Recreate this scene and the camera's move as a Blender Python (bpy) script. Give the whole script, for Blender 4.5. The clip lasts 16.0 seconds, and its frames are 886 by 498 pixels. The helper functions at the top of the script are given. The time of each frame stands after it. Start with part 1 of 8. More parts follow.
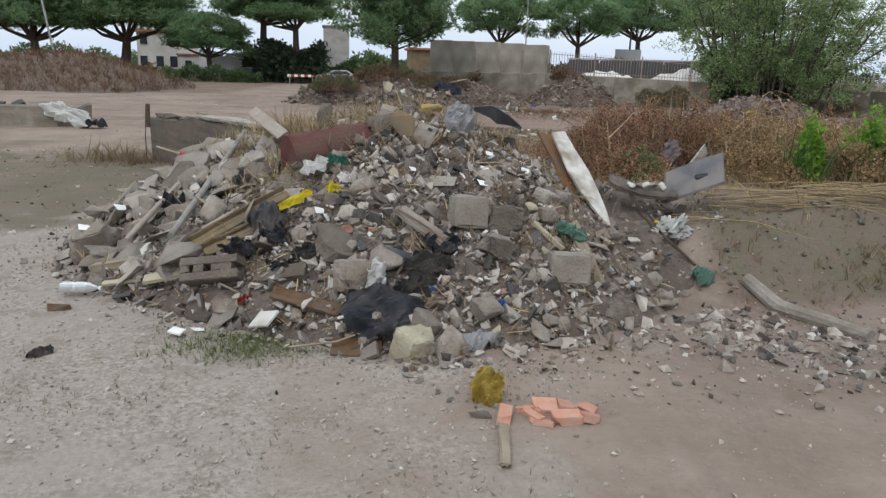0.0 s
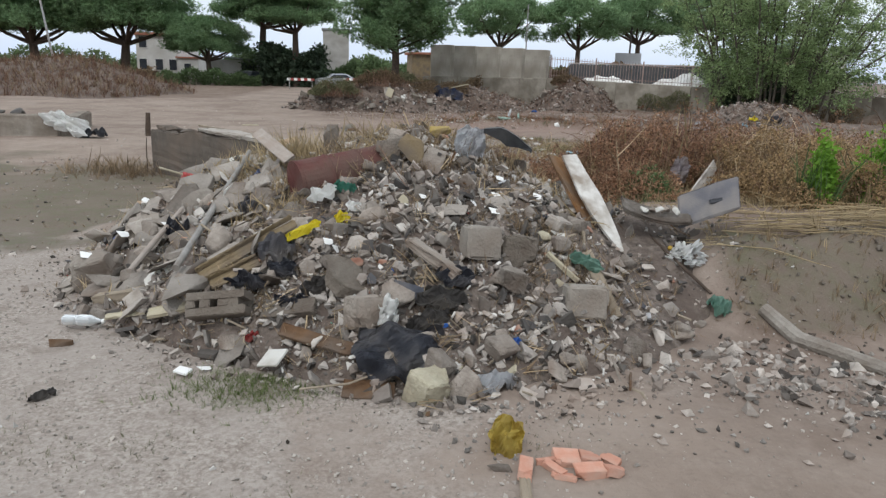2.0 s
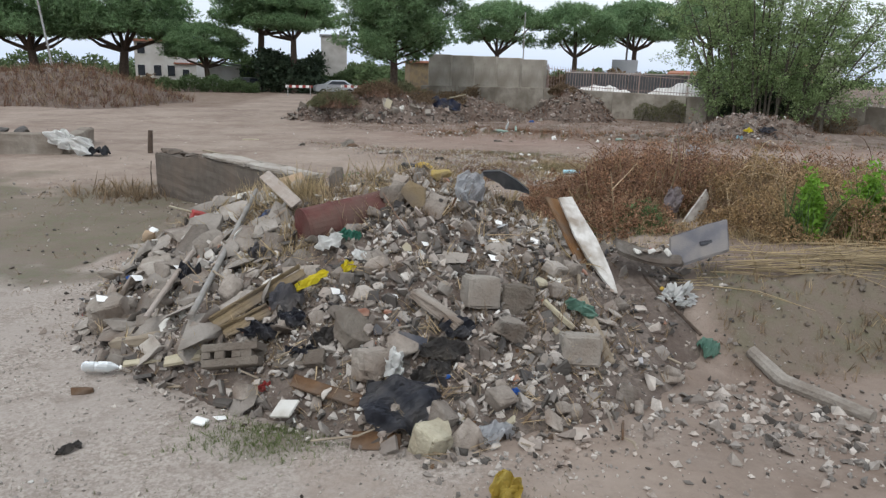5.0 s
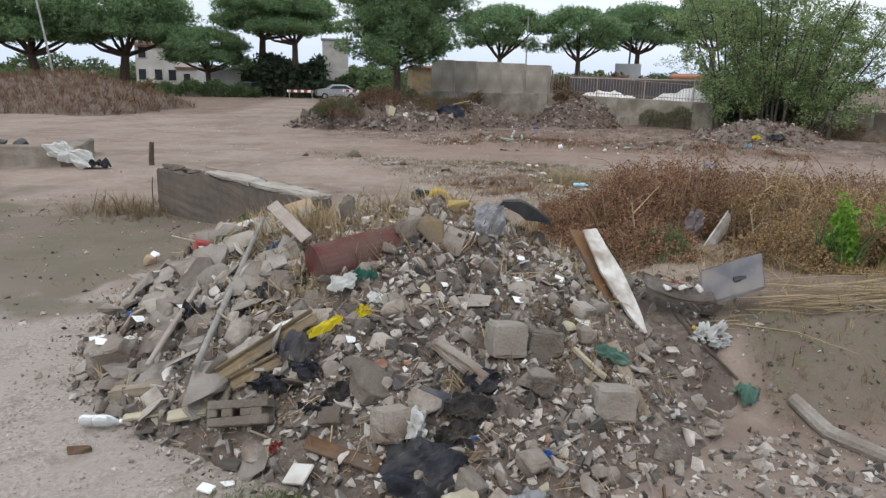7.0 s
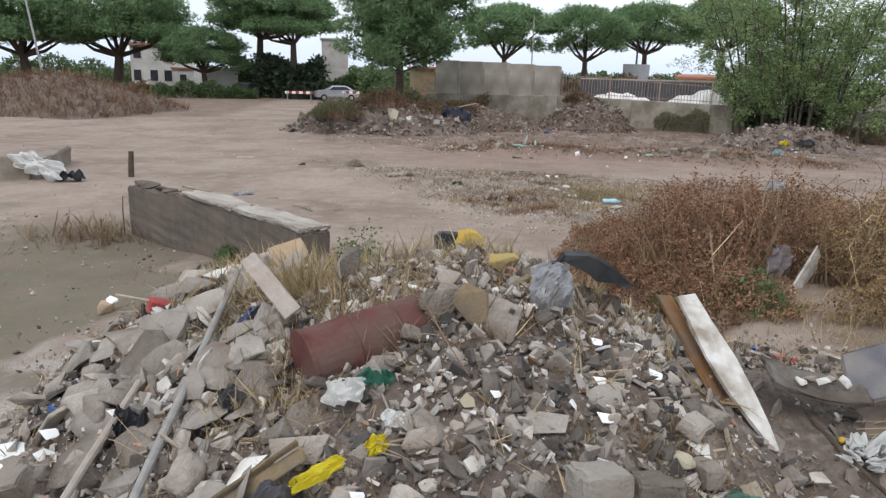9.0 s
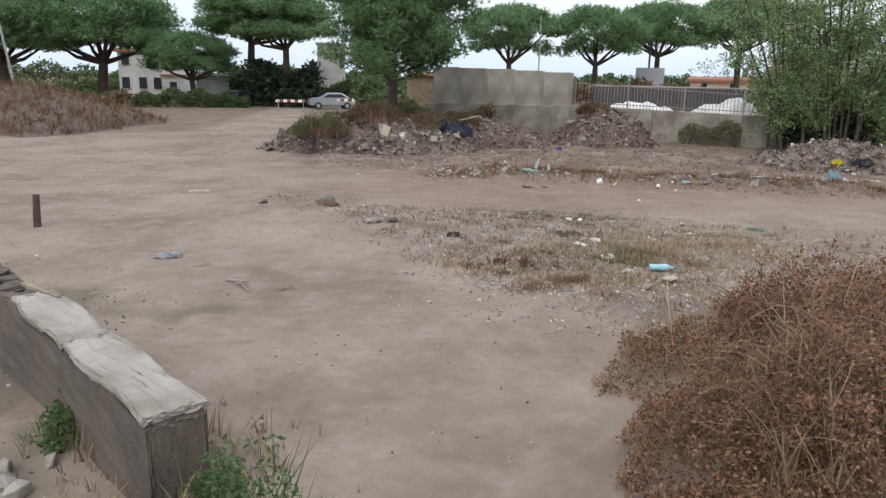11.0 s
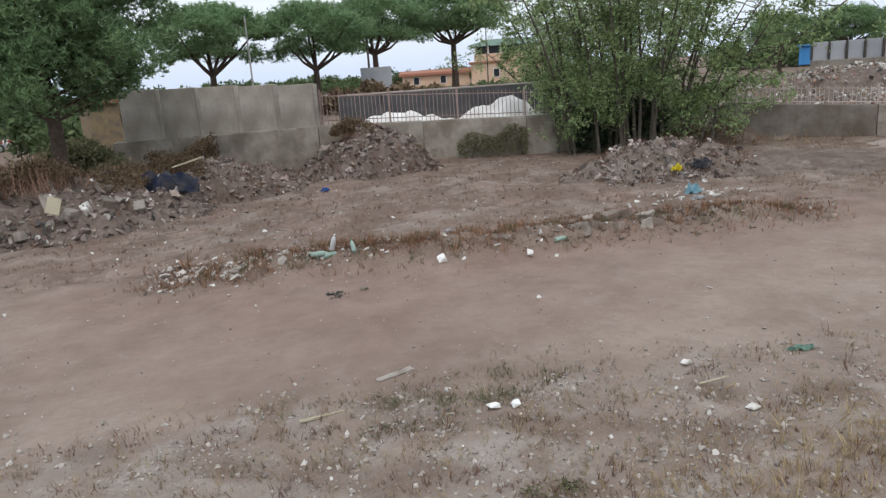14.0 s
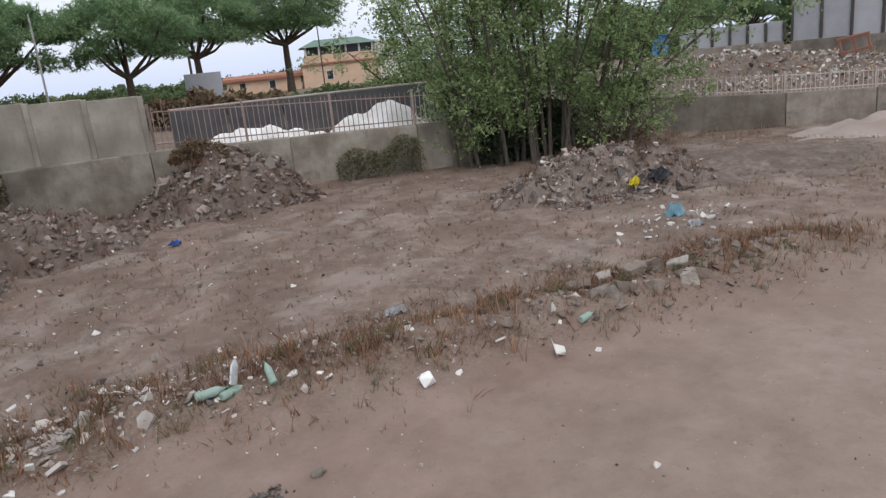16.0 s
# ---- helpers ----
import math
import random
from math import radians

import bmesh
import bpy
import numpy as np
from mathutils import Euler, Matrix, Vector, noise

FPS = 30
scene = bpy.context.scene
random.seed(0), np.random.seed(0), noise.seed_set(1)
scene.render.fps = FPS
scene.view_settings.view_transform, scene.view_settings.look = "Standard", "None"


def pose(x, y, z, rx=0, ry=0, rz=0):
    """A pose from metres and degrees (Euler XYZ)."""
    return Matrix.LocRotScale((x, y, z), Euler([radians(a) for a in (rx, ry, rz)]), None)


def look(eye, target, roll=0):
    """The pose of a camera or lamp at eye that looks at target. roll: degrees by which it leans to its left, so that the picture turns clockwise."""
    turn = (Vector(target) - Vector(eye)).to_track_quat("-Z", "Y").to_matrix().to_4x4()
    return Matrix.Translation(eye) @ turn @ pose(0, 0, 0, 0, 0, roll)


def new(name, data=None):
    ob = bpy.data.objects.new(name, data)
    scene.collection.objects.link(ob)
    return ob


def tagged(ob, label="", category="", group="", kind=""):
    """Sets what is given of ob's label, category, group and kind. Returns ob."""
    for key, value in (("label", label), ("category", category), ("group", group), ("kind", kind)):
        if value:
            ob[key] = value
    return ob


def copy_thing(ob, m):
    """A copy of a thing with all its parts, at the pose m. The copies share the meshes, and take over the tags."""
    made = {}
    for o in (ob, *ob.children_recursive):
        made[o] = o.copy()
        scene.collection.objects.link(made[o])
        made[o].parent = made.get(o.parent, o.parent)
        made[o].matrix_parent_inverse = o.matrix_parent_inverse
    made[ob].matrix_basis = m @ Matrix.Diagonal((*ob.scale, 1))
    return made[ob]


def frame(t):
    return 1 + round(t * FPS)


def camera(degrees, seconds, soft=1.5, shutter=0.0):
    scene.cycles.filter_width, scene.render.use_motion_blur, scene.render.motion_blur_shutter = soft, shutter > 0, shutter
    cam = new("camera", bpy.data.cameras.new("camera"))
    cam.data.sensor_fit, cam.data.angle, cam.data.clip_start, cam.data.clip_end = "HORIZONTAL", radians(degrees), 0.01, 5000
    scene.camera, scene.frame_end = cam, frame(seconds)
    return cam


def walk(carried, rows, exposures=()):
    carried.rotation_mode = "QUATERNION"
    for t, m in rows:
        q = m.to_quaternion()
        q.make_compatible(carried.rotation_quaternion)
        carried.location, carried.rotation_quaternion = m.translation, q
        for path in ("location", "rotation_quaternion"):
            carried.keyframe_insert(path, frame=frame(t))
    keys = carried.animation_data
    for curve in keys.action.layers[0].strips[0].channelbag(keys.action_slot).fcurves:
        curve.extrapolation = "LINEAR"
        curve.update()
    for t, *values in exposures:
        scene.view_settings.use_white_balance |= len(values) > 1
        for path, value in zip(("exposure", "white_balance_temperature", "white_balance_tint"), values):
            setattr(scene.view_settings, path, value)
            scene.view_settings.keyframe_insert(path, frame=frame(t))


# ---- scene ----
cam = camera(64.1, 16.0, 1.35)
PATH = [
    (0, (0.275, -0.368, 1.755), (0.47, 1.561, 1.265), 1.7),
    (0.5, (0.236, -0.346, 1.796), (0.432, 1.583, 1.306), 1.7),
    (1, (0.2, -0.273, 1.858), (0.397, 1.657, 1.37), 1.8),
    (1.5, (0.196, -0.183, 1.911), (0.394, 1.747, 1.423), 1.8),
    (2, (0.19, -0.175, 1.941), (0.388, 1.755, 1.455), 1.7),
    (2.5, (0.181, -0.229, 2.047), (0.381, 1.701, 1.56), 1.7),
    (3, (0.182, -0.289, 2.147), (0.381, 1.641, 1.662), 1.7),
    (3.5, (0.194, -0.339, 2.243), (0.394, 1.591, 1.76), 1.7),
    (4, (0.192, -0.376, 2.363), (0.392, 1.555, 1.88), 1.7),
    (6.3, (0.045, -0.144, 2.37), (0.256, 1.787, 1.893), 1.5),
    (6.5, (0.059, -0.09, 2.423), (0.259, 1.842, 1.946), 1.5),
    (7, (0.007, 0.107, 2.58), (0.209, 2.039, 2.104), 1.5),
    (7.5, (-0.045, 0.334, 2.621), (0.158, 2.266, 2.145), 1.5),
    (8, (-0.082, 0.72, 2.613), (0.12, 2.652, 2.138), 1.5),
    (8.5, (-0.103, 1.245, 2.618), (0.101, 3.177, 2.142), 1.6),
    (9, (-0.079, 2.057, 2.614), (0.124, 3.989, 2.139), 1.5),
    (9.5, (0.007, 2.988, 2.627), (0.211, 4.92, 2.154), 1.5),
    (10, (0.108, 3.993, 2.714), (0.313, 5.926, 2.241), 1.6),
    (10.2, (0.242, 4.332, 2.759), (0.437, 6.266, 2.287), 1.4),
    (12.3, (0.751, 9.909, 3.077), (0.945, 11.844, 2.611), 0.7),
    (12.5, (0.833, 10.55, 3.067), (1.027, 12.486, 2.604), 0.7),
    (13, (0.988, 12.052, 3.174), (1.239, 13.982, 2.712), 0.3),
    (13.4, (1.056, 13.046, 3.279), (1.564, 14.927, 2.823), -2.2),
    (13.5, (1.081, 13.281, 3.283), (1.657, 15.138, 2.818), -1.9),
    (14, (1.153, 14.689, 3.382), (2.068, 16.4, 2.897), -4.0),
    (14.5, (1.356, 16.04, 3.396), (2.361, 17.697, 2.906), -4.4),
    (15, (1.659, 17.473, 3.42), (2.688, 19.115, 2.928), -4.4),
    (15.5, (2.002, 18.673, 3.444), (3.13, 20.247, 2.943), -5.0),
    (16, (2.44, 20.0, 3.475), (3.727, 21.44, 2.955), -5.9),
]
walk(cam, [(t, look(eye, target, roll)) for t, eye, target, roll in PATH],
     [(0, 0.03, 6330, 9.6), (2, 0.10, 6330, 9.8), (4, 0.14, 6330, 10), (7, 0.16, 6350, 11.5), (9, 0.27, 6350, 12), (10.2, 0.31, 6350, 12.4), (12.5, 0.10, 6320, 10.5), (14, 0.12, 6340, 12), (16, 0.08, 6380, 15)])

# ---------------------------------------------------------------- world and light
world = bpy.data.worlds.new("overcast_sky")
scene.world = world
world.use_nodes = True
wn, wl = world.node_tree.nodes, world.node_tree.links
wn.clear()
w_out = wn.new("ShaderNodeOutputWorld")
w_bg = wn.new("ShaderNodeBackground")
w_sky = wn.new("ShaderNodeTexSky")
w_sky.sky_type, w_sky.sun_disc = "NISHITA", False
w_sky.sun_elevation, w_sky.sun_rotation = radians(48), radians(200)
w_sky.air_density, w_sky.dust_density = 1.0, 3.0
w_tc = wn.new("ShaderNodeTexCoord")
w_noise = wn.new("ShaderNodeTexNoise")
w_noise.inputs["Scale"].default_value, w_noise.inputs["Detail"].default_value = 2.2, 5.0
w_ramp = wn.new("ShaderNodeValToRGB")
w_ramp.color_ramp.elements[0].position, w_ramp.color_ramp.elements[0].color = 0.35, (8.6, 9.4, 10.0, 1)
w_ramp.color_ramp.elements[1].position, w_ramp.color_ramp.elements[1].color = 0.65, (11.0, 11.5, 11.9, 1)
w_sep = wn.new("ShaderNodeSeparateXYZ")
w_hor = wn.new("ShaderNodeMapRange")
w_hor.inputs["From Min"].default_value, w_hor.inputs["From Max"].default_value = 0.0, 0.09
w_low = wn.new("ShaderNodeMix")
w_low.data_type = "RGBA"
w_low.inputs["A"].default_value = (7.4, 8.5, 10.4, 1)
w_mix = wn.new("ShaderNodeMix")
w_mix.data_type = "RGBA"
w_mix.inputs["Factor"].default_value = 0.85
wl.new(w_tc.outputs["Generated"], w_noise.inputs["Vector"])
wl.new(w_tc.outputs["Generated"], w_sep.inputs["Vector"])
wl.new(w_sep.outputs["Z"], w_hor.inputs["Value"])
wl.new(w_noise.outputs["Fac"], w_ramp.inputs["Fac"])
wl.new(w_hor.outputs["Result"], w_low.inputs["Factor"])
wl.new(w_ramp.outputs["Color"], w_low.inputs["B"])
wl.new(w_sky.outputs["Color"], w_mix.inputs["A"])
wl.new(w_low.outputs["Result"], w_mix.inputs["B"])
wl.new(w_mix.outputs["Result"], w_bg.inputs["Color"])
w_bg.inputs["Strength"].default_value = 0.10
wl.new(w_bg.outputs["Background"], w_out.inputs["Surface"])
sun_data = bpy.data.lights.new("sun", "SUN")
sun_data.energy, sun_data.angle, sun_data.color = 0.9, radians(25), (1.0, 0.96, 0.9)
sun = new("sun", sun_data)
sun.matrix_world = look((0, 0, 40), (14, 26, 0))
scene.view_settings.exposure = 0.0


# ---------------------------------------------------------------- materials
def mat(name, stops, scale=4.0, rough=0.9, bump=0.3, bump_scale=30.0, grime=None, grime_scale=1.2, island=0.0, obj=0.0,
        metal=0.0, detail=8.0, clear=False, streak=None):
    """Mottled surface: a ramp of colours over fine noise, dirt over broad noise, optional shift per island or per object."""
    m = bpy.data.materials.new(name)
    m.use_nodes = True
    nt = m.node_tree
    n, l = nt.nodes, nt.links
    b = n["Principled BSDF"]
    tc = n.new("ShaderNodeTexCoord")
    fine = n.new("ShaderNodeTexNoise")
    fine.inputs["Scale"].default_value, fine.inputs["Detail"].default_value = scale, detail
    fine.inputs["Roughness"].default_value = 0.65
    l.new(tc.outputs["Object"], fine.inputs["Vector"])
    ramp = n.new("ShaderNodeValToRGB")
    e = ramp.color_ramp.elements
    while len(e) < len(stops):
        e.new(0.5)
    for k, c in enumerate(stops):
        e[k].position = 0.3 + 0.4 * k / max(1, len(stops) - 1)
        e[k].color = (*c, 1)
    l.new(fine.outputs["Fac"], ramp.inputs["Fac"])
    col = ramp.outputs["Color"]
    if grime:
        big = n.new("ShaderNodeTexNoise")
        big.inputs["Scale"].default_value, big.inputs["Detail"].default_value = grime_scale, 6.0
        l.new(tc.outputs["Object"], big.inputs["Vector"])
        rr = n.new("ShaderNodeMapRange")
        rr.inputs["From Min"].default_value, rr.inputs["From Max"].default_value = 0.42, 0.68
        l.new(big.outputs["Fac"], rr.inputs["Value"])
        mx = n.new("ShaderNodeMix")
        mx.data_type = "RGBA"
        mx.inputs["B"].default_value = (*grime, 1)
        l.new(rr.outputs["Result"], mx.inputs["Factor"])
        l.new(col, mx.inputs["A"])
        col = mx.outputs["Result"]
    if streak:
        mp = n.new("ShaderNodeMapping")
        mp.inputs["Scale"].default_value = (1.6, 1.6, 0.45)
        l.new(tc.outputs["Object"], mp.inputs["Vector"])
        sn = n.new("ShaderNodeTexNoise")
        sn.inputs["Scale"].default_value, sn.inputs["Detail"].default_value, sn.inputs["Roughness"].default_value = 1.5, 7.0, 0.7
        l.new(mp.outputs["Vector"], sn.inputs["Vector"])
        sr = n.new("ShaderNodeMapRange")
        sr.inputs["From Min"].default_value, sr.inputs["From Max"].default_value, sr.inputs["To Max"].default_value = 0.46, 0.70, 0.42
        l.new(sn.outputs["Fac"], sr.inputs["Value"])
        sx = n.new("ShaderNodeMix")
        sx.data_type = "RGBA"
        sx.inputs["B"].default_value = (*streak, 1)
        l.new(sr.outputs["Result"], sx.inputs["Factor"])
        l.new(col, sx.inputs["A"])
        col = sx.outputs["Result"]
    for amount, node, socket in ((island, "ShaderNodeNewGeometry", "Random Per Island"), (obj, "ShaderNodeObjectInfo", "Random")):
        if amount:
            src = n.new(node)
            mr = n.new("ShaderNodeMapRange")
            mr.inputs["To Min"].default_value, mr.inputs["To Max"].default_value = 1 - amount, 1 + amount
            l.new(src.outputs[socket], mr.inputs["Value"])
            hs = n.new("ShaderNodeHueSaturation")
            hs.inputs["Saturation"].default_value = 1.0
            l.new(mr.outputs["Result"], hs.inputs["Value"])
            l.new(col, hs.inputs["Color"])
            col = hs.outputs["Color"]
    l.new(col, b.inputs["Base Color"])
    b.inputs["Roughness"].default_value, b.inputs["Metallic"].default_value = rough, metal
    b.inputs["Specular IOR Level"].default_value = 0.25
    if clear:
        b.inputs["Transmission Weight"].default_value = 0.55
    if bump:
        bn = n.new("ShaderNodeTexNoise")
        bn.inputs["Scale"].default_value, bn.inputs["Detail"].default_value = bump_scale, 6.0
        l.new(tc.outputs["Object"], bn.inputs["Vector"])
        bp = n.new("ShaderNodeBump")
        bp.inputs["Strength"].default_value, bp.inputs["Distance"].default_value = bump, 0.02
        l.new(bn.outputs["Fac"], bp.inputs["Height"])
        l.new(bp.outputs["Normal"], b.inputs["Normal"])
    return m


def leafy(name, stops, island=0.35, translucent=0.35):
    """Foliage: colour per leaf, some light through it."""
    m = mat(name, stops, scale=0.6, rough=0.7, bump=0, island=island)
    n, l = m.node_tree.nodes, m.node_tree.links
    b, out = n["Principled BSDF"], n["Material Output"]
    tr = n.new("ShaderNodeBsdfTranslucent")
    mx = n.new("ShaderNodeMixShader")
    mx.inputs["Fac"].default_value = translucent
    src = b.inputs["Base Color"].links[0].from_socket
    l.new(src, tr.inputs["Color"])
    l.new(b.outputs["BSDF"], mx.inputs[1])
    l.new(tr.outputs["BSDF"], mx.inputs[2])
    l.new(mx.outputs["Shader"], out.inputs["Surface"])
    return m


def ground_material():
    m = bpy.data.materials.new("dry_earth")
    m.use_nodes = True
    n, l = m.node_tree.nodes, m.node_tree.links
    b = n["Principled BSDF"]
    b.inputs["Roughness"].default_value, b.inputs["Specular IOR Level"].default_value = 0.95, 0.15
    tc = n.new("ShaderNodeTexCoord")

    def noise_fac(scale, detail=8.0, rough=0.6):
        t = n.new("ShaderNodeTexNoise")
        t.inputs["Scale"].default_value, t.inputs["Detail"].default_value, t.inputs["Roughness"].default_value = scale, detail, rough
        l.new(tc.outputs["Object"], t.inputs["Vector"])
        return t.outputs["Fac"]

    def rng(fac, a, c, lo=0.0, hi=1.0):
        r = n.new("ShaderNodeMapRange")
        r.inputs["From Min"].default_value, r.inputs["From Max"].default_value = a, c
        r.inputs["To Min"].default_value, r.inputs["To Max"].default_value = lo, hi
        l.new(fac, r.inputs["Value"])
        return r.outputs["Result"]

    def mix(fac, a, c):
        x = n.new("ShaderNodeMix")
        x.data_type = "RGBA"
        if isinstance(fac, float):
            x.inputs["Factor"].default_value = fac
        else:
            l.new(fac, x.inputs["Factor"])
        for sock, v in (("A", a), ("B", c)):
            if isinstance(v, tuple):
                x.inputs[sock].default_value = (*v, 1)
            else:
                l.new(v, x.inputs[sock])
        return x.outputs["Result"]

    def attr(name):
        a = n.new("ShaderNodeAttribute")
        a.attribute_name = name
        return a.outputs["Fac"]

    def times(a, c):
        x = n.new("ShaderNodeMath")
        x.operation = "MULTIPLY"
        l.new(a, x.inputs[0])
        l.new(c, x.inputs[1])
        return x.outputs[0]

    road = mix(rng(noise_fac(0.35), 0.38, 0.62), (0.225, 0.172, 0.140), (0.345, 0.280, 0.232))
    road = mix(rng(noise_fac(1.9, 6.0), 0.45, 0.7, 0, 0.55), road, (0.40, 0.335, 0.285))
    road = mix(rng(noise_fac(8.0), 0.35, 0.7, 0, 0.30), road, (0.185, 0.145, 0.118))
    gravel = mix(rng(noise_fac(34.0, 5.0, 0.7), 0.40, 0.60), (0.262, 0.220, 0.190), (0.435, 0.388, 0.345))
    gravel = mix(rng(noise_fac(1.4, 5.0), 0.40, 0.62, 0, 0.75), gravel, (0.365, 0.320, 0.285))
    gravel = mix(rng(noise_fac(3.1, 5.0), 0.54, 0.72, 0, 0.5), gravel, (0.19, 0.152, 0.124))
    verge = mix(rng(noise_fac(2.3), 0.35, 0.65), (0.205, 0.148, 0.116), (0.118, 0.081, 0.062))
    verge = mix(rng(noise_fac(0.8, 6.0), 0.45, 0.65, 0, 0.6), verge, (0.27, 0.215, 0.172))
    verge = mix(rng(noise_fac(25.0, 5.0), 0.45, 0.7, 0, 0.55), verge, (0.30, 0.25, 0.205))
    mossy = mix(rng(noise_fac(6.0), 0.4, 0.6), (0.150, 0.122, 0.096), (0.124, 0.126, 0.076))
    mossy = mix(rng(noise_fac(0.9, 6.0), 0.4, 0.6, 0, 0.6), mossy, (0.195, 0.158, 0.129))
    road = mix(rng(times(attr("red"), noise_fac(0.5, 5.0)), 0.10, 0.5, 0, 0.9), road, mix(rng(noise_fac(1.3, 7.0), 0.36, 0.66), (0.205, 0.142, 0.114), (0.292, 0.212, 0.176)))
    road = mix(rng(noise_fac(4.2, 7.0, 0.7), 0.52, 0.72, 0, 0.28), road, (0.17, 0.125, 0.10))
    edge = noise_fac(1.6)
    col = mix(rng(times(attr("gravel"), edge), 0.16, 0.42), road, gravel)
    col = mix(rng(times(attr("verge"), edge), 0.14, 0.44), col, verge)
    col = mix(rng(times(attr("moss_dark"), noise_fac(1.1)), 0.20, 0.48, 0, 0.85), col, mossy)
    col = mix(times(attr("rough"), rng(noise_fac(1.1, 9.0, 0.72), 0.44, 0.60, 0, 0.8)), col, (0.135, 0.098, 0.078))
    col = mix(times(attr("rough"), rng(noise_fac(2.7, 9.0, 0.75), 0.50, 0.66, 0, 0.7)), col, (0.30, 0.252, 0.222))
    col = mix(times(attr("rough"), rng(noise_fac(0.42, 6.0), 0.47, 0.58, 0, 0.55)), col, (0.165, 0.118, 0.092))
    col = mix(times(attr("rough"), rng(noise_fac(0.63, 6.0, 0.6), 0.52, 0.64, 0, 0.6)), col, (0.325, 0.272, 0.236))
    col = mix(rng(noise_fac(13.0, 6.0, 0.7), 0.55, 0.70, 0, 0.22), col, (0.125, 0.098, 0.08))
    speck = n.new("ShaderNodeTexVoronoi")
    speck.inputs["Scale"].default_value = 26.0
    l.new(tc.outputs["Object"], speck.inputs["Vector"])
    col = mix(rng(speck.outputs["Distance"], 0.04, 0.11, 0.35, 0.0), col, (0.5, 0.47, 0.43))
    l.new(col, b.inputs["Base Color"])
    bp = n.new("ShaderNodeBump")
    bp.inputs["Strength"].default_value, bp.inputs["Distance"].default_value = 0.6, 0.03
    l.new(noise_fac(22.0, 9.0, 0.7), bp.inputs["Height"])
    l.new(bp.outputs["Normal"], b.inputs["Normal"])
    return m


M_GROUND = ground_material()
M_DIRT = mat("heap_earth", [(0.076, 0.061, 0.051), (0.155, 0.126, 0.107), (0.255, 0.218, 0.190)], 16, 0.95, 0.9, 45, (0.118, 0.090, 0.075), 2.5)
M_CONC = mat("broken_concrete", [(0.15, 0.125, 0.104), (0.26, 0.228, 0.197), (0.385, 0.35, 0.31)], 7, 0.94, 0.9, 45, (0.14, 0.106, 0.084), 3, obj=0.42)
M_CHIP = mat("rubble_chips", [(0.218, 0.195, 0.173), (0.405, 0.375, 0.342)], 9, 0.93, 0.5, 50, (0.190, 0.150, 0.124), 2, island=0.80)
M_WHITECHIP = mat("white_chips", [(0.45, 0.425, 0.395), (0.66, 0.645, 0.61)], 6, 0.7, 0.1, 40, island=0.25)
M_BRICK = mat("broken_brick", [(0.27, 0.125, 0.085), (0.38, 0.20, 0.145)], 14, 0.9, 0.4, 60, (0.40, 0.30, 0.23), 5, island=0.2, obj=0.2)
M_ORANGE = mat("orange_hollow_brick", [(0.50, 0.245, 0.17), (0.61, 0.335, 0.25)], 12, 0.9, 0.35, 60, (0.50, 0.33, 0.26), 9, obj=0.16)
M_STONE = mat("pale_stone", [(0.37, 0.335, 0.245), (0.52, 0.48, 0.37)], 14, 0.95, 1.0, 34, (0.30, 0.262, 0.19), 6)
M_PEB = mat("pebbles", [(0.27, 0.235, 0.205), (0.44, 0.405, 0.365)], 3, 0.9, 0, island=0.35)
M_WALL = mat("weathered_concrete_wall", [(0.29, 0.267, 0.230), (0.40, 0.372, 0.324), (0.485, 0.452, 0.40)], 3.2, 0.92, 0.4, 20, (0.22, 0.195, 0.16), 0.8, obj=0.14, streak=(0.19, 0.168, 0.138))
M_WALLLOW = mat("stained_low_wall", [(0.19, 0.168, 0.138), (0.30, 0.272, 0.23), (0.36, 0.33, 0.28)], 2.6, 0.93, 0.5, 18, (0.145, 0.124, 0.098), 0.9, obj=0.12, streak=(0.135, 0.115, 0.09))
M_BLOCKWALL = mat("grey_block_wall", [(0.165, 0.145, 0.122), (0.255, 0.228, 0.195), (0.31, 0.28, 0.245)], 3, 0.92, 0.5, 20, (0.15, 0.122, 0.097), 0.9, obj=0.18, streak=(0.125, 0.105, 0.082))
M_STEEL = mat("galvanised_steel", [(0.33, 0.34, 0.35), (0.46, 0.47, 0.48)], 12, 0.55, 0.1, 60, (0.30, 0.26, 0.22), 6, metal=0.5)
M_RED = mat("faded_red_paint", [(0.088, 0.029, 0.026), (0.150, 0.052, 0.046)], 7, 0.9, 0.4, 40, (0.125, 0.080, 0.066), 3)
M_RUST = mat("rusty_board", [(0.085, 0.046, 0.025), (0.165, 0.095, 0.05)], 9, 0.92, 0.5, 40, (0.13, 0.10, 0.078), 4)
M_BROWN = mat("brown_chipboard", [(0.17, 0.085, 0.035), (0.27, 0.145, 0.065)], 9, 0.9, 0.4, 40, (0.16, 0.11, 0.075), 4)
M_WOOD = mat("weathered_timber", [(0.27, 0.22, 0.16), (0.40, 0.345, 0.27)], 12, 0.9, 0.4, 50, (0.22, 0.18, 0.135), 3)
M_TAN = mat("ochre_board", [(0.185, 0.138, 0.080), (0.285, 0.22, 0.135)], 10, 0.9, 0.45, 40, (0.16, 0.13, 0.10), 4)
M_CREAM = mat("cream_board", [(0.38, 0.34, 0.24), (0.52, 0.475, 0.36)], 8, 0.85, 0.2, 40, (0.40, 0.35, 0.26), 5)
M_WHITE = mat("dirty_white_board", [(0.60, 0.59, 0.55), (0.75, 0.74, 0.70)], 5, 0.75, 0.15, 40, (0.42, 0.39, 0.34), 4, obj=0.1)
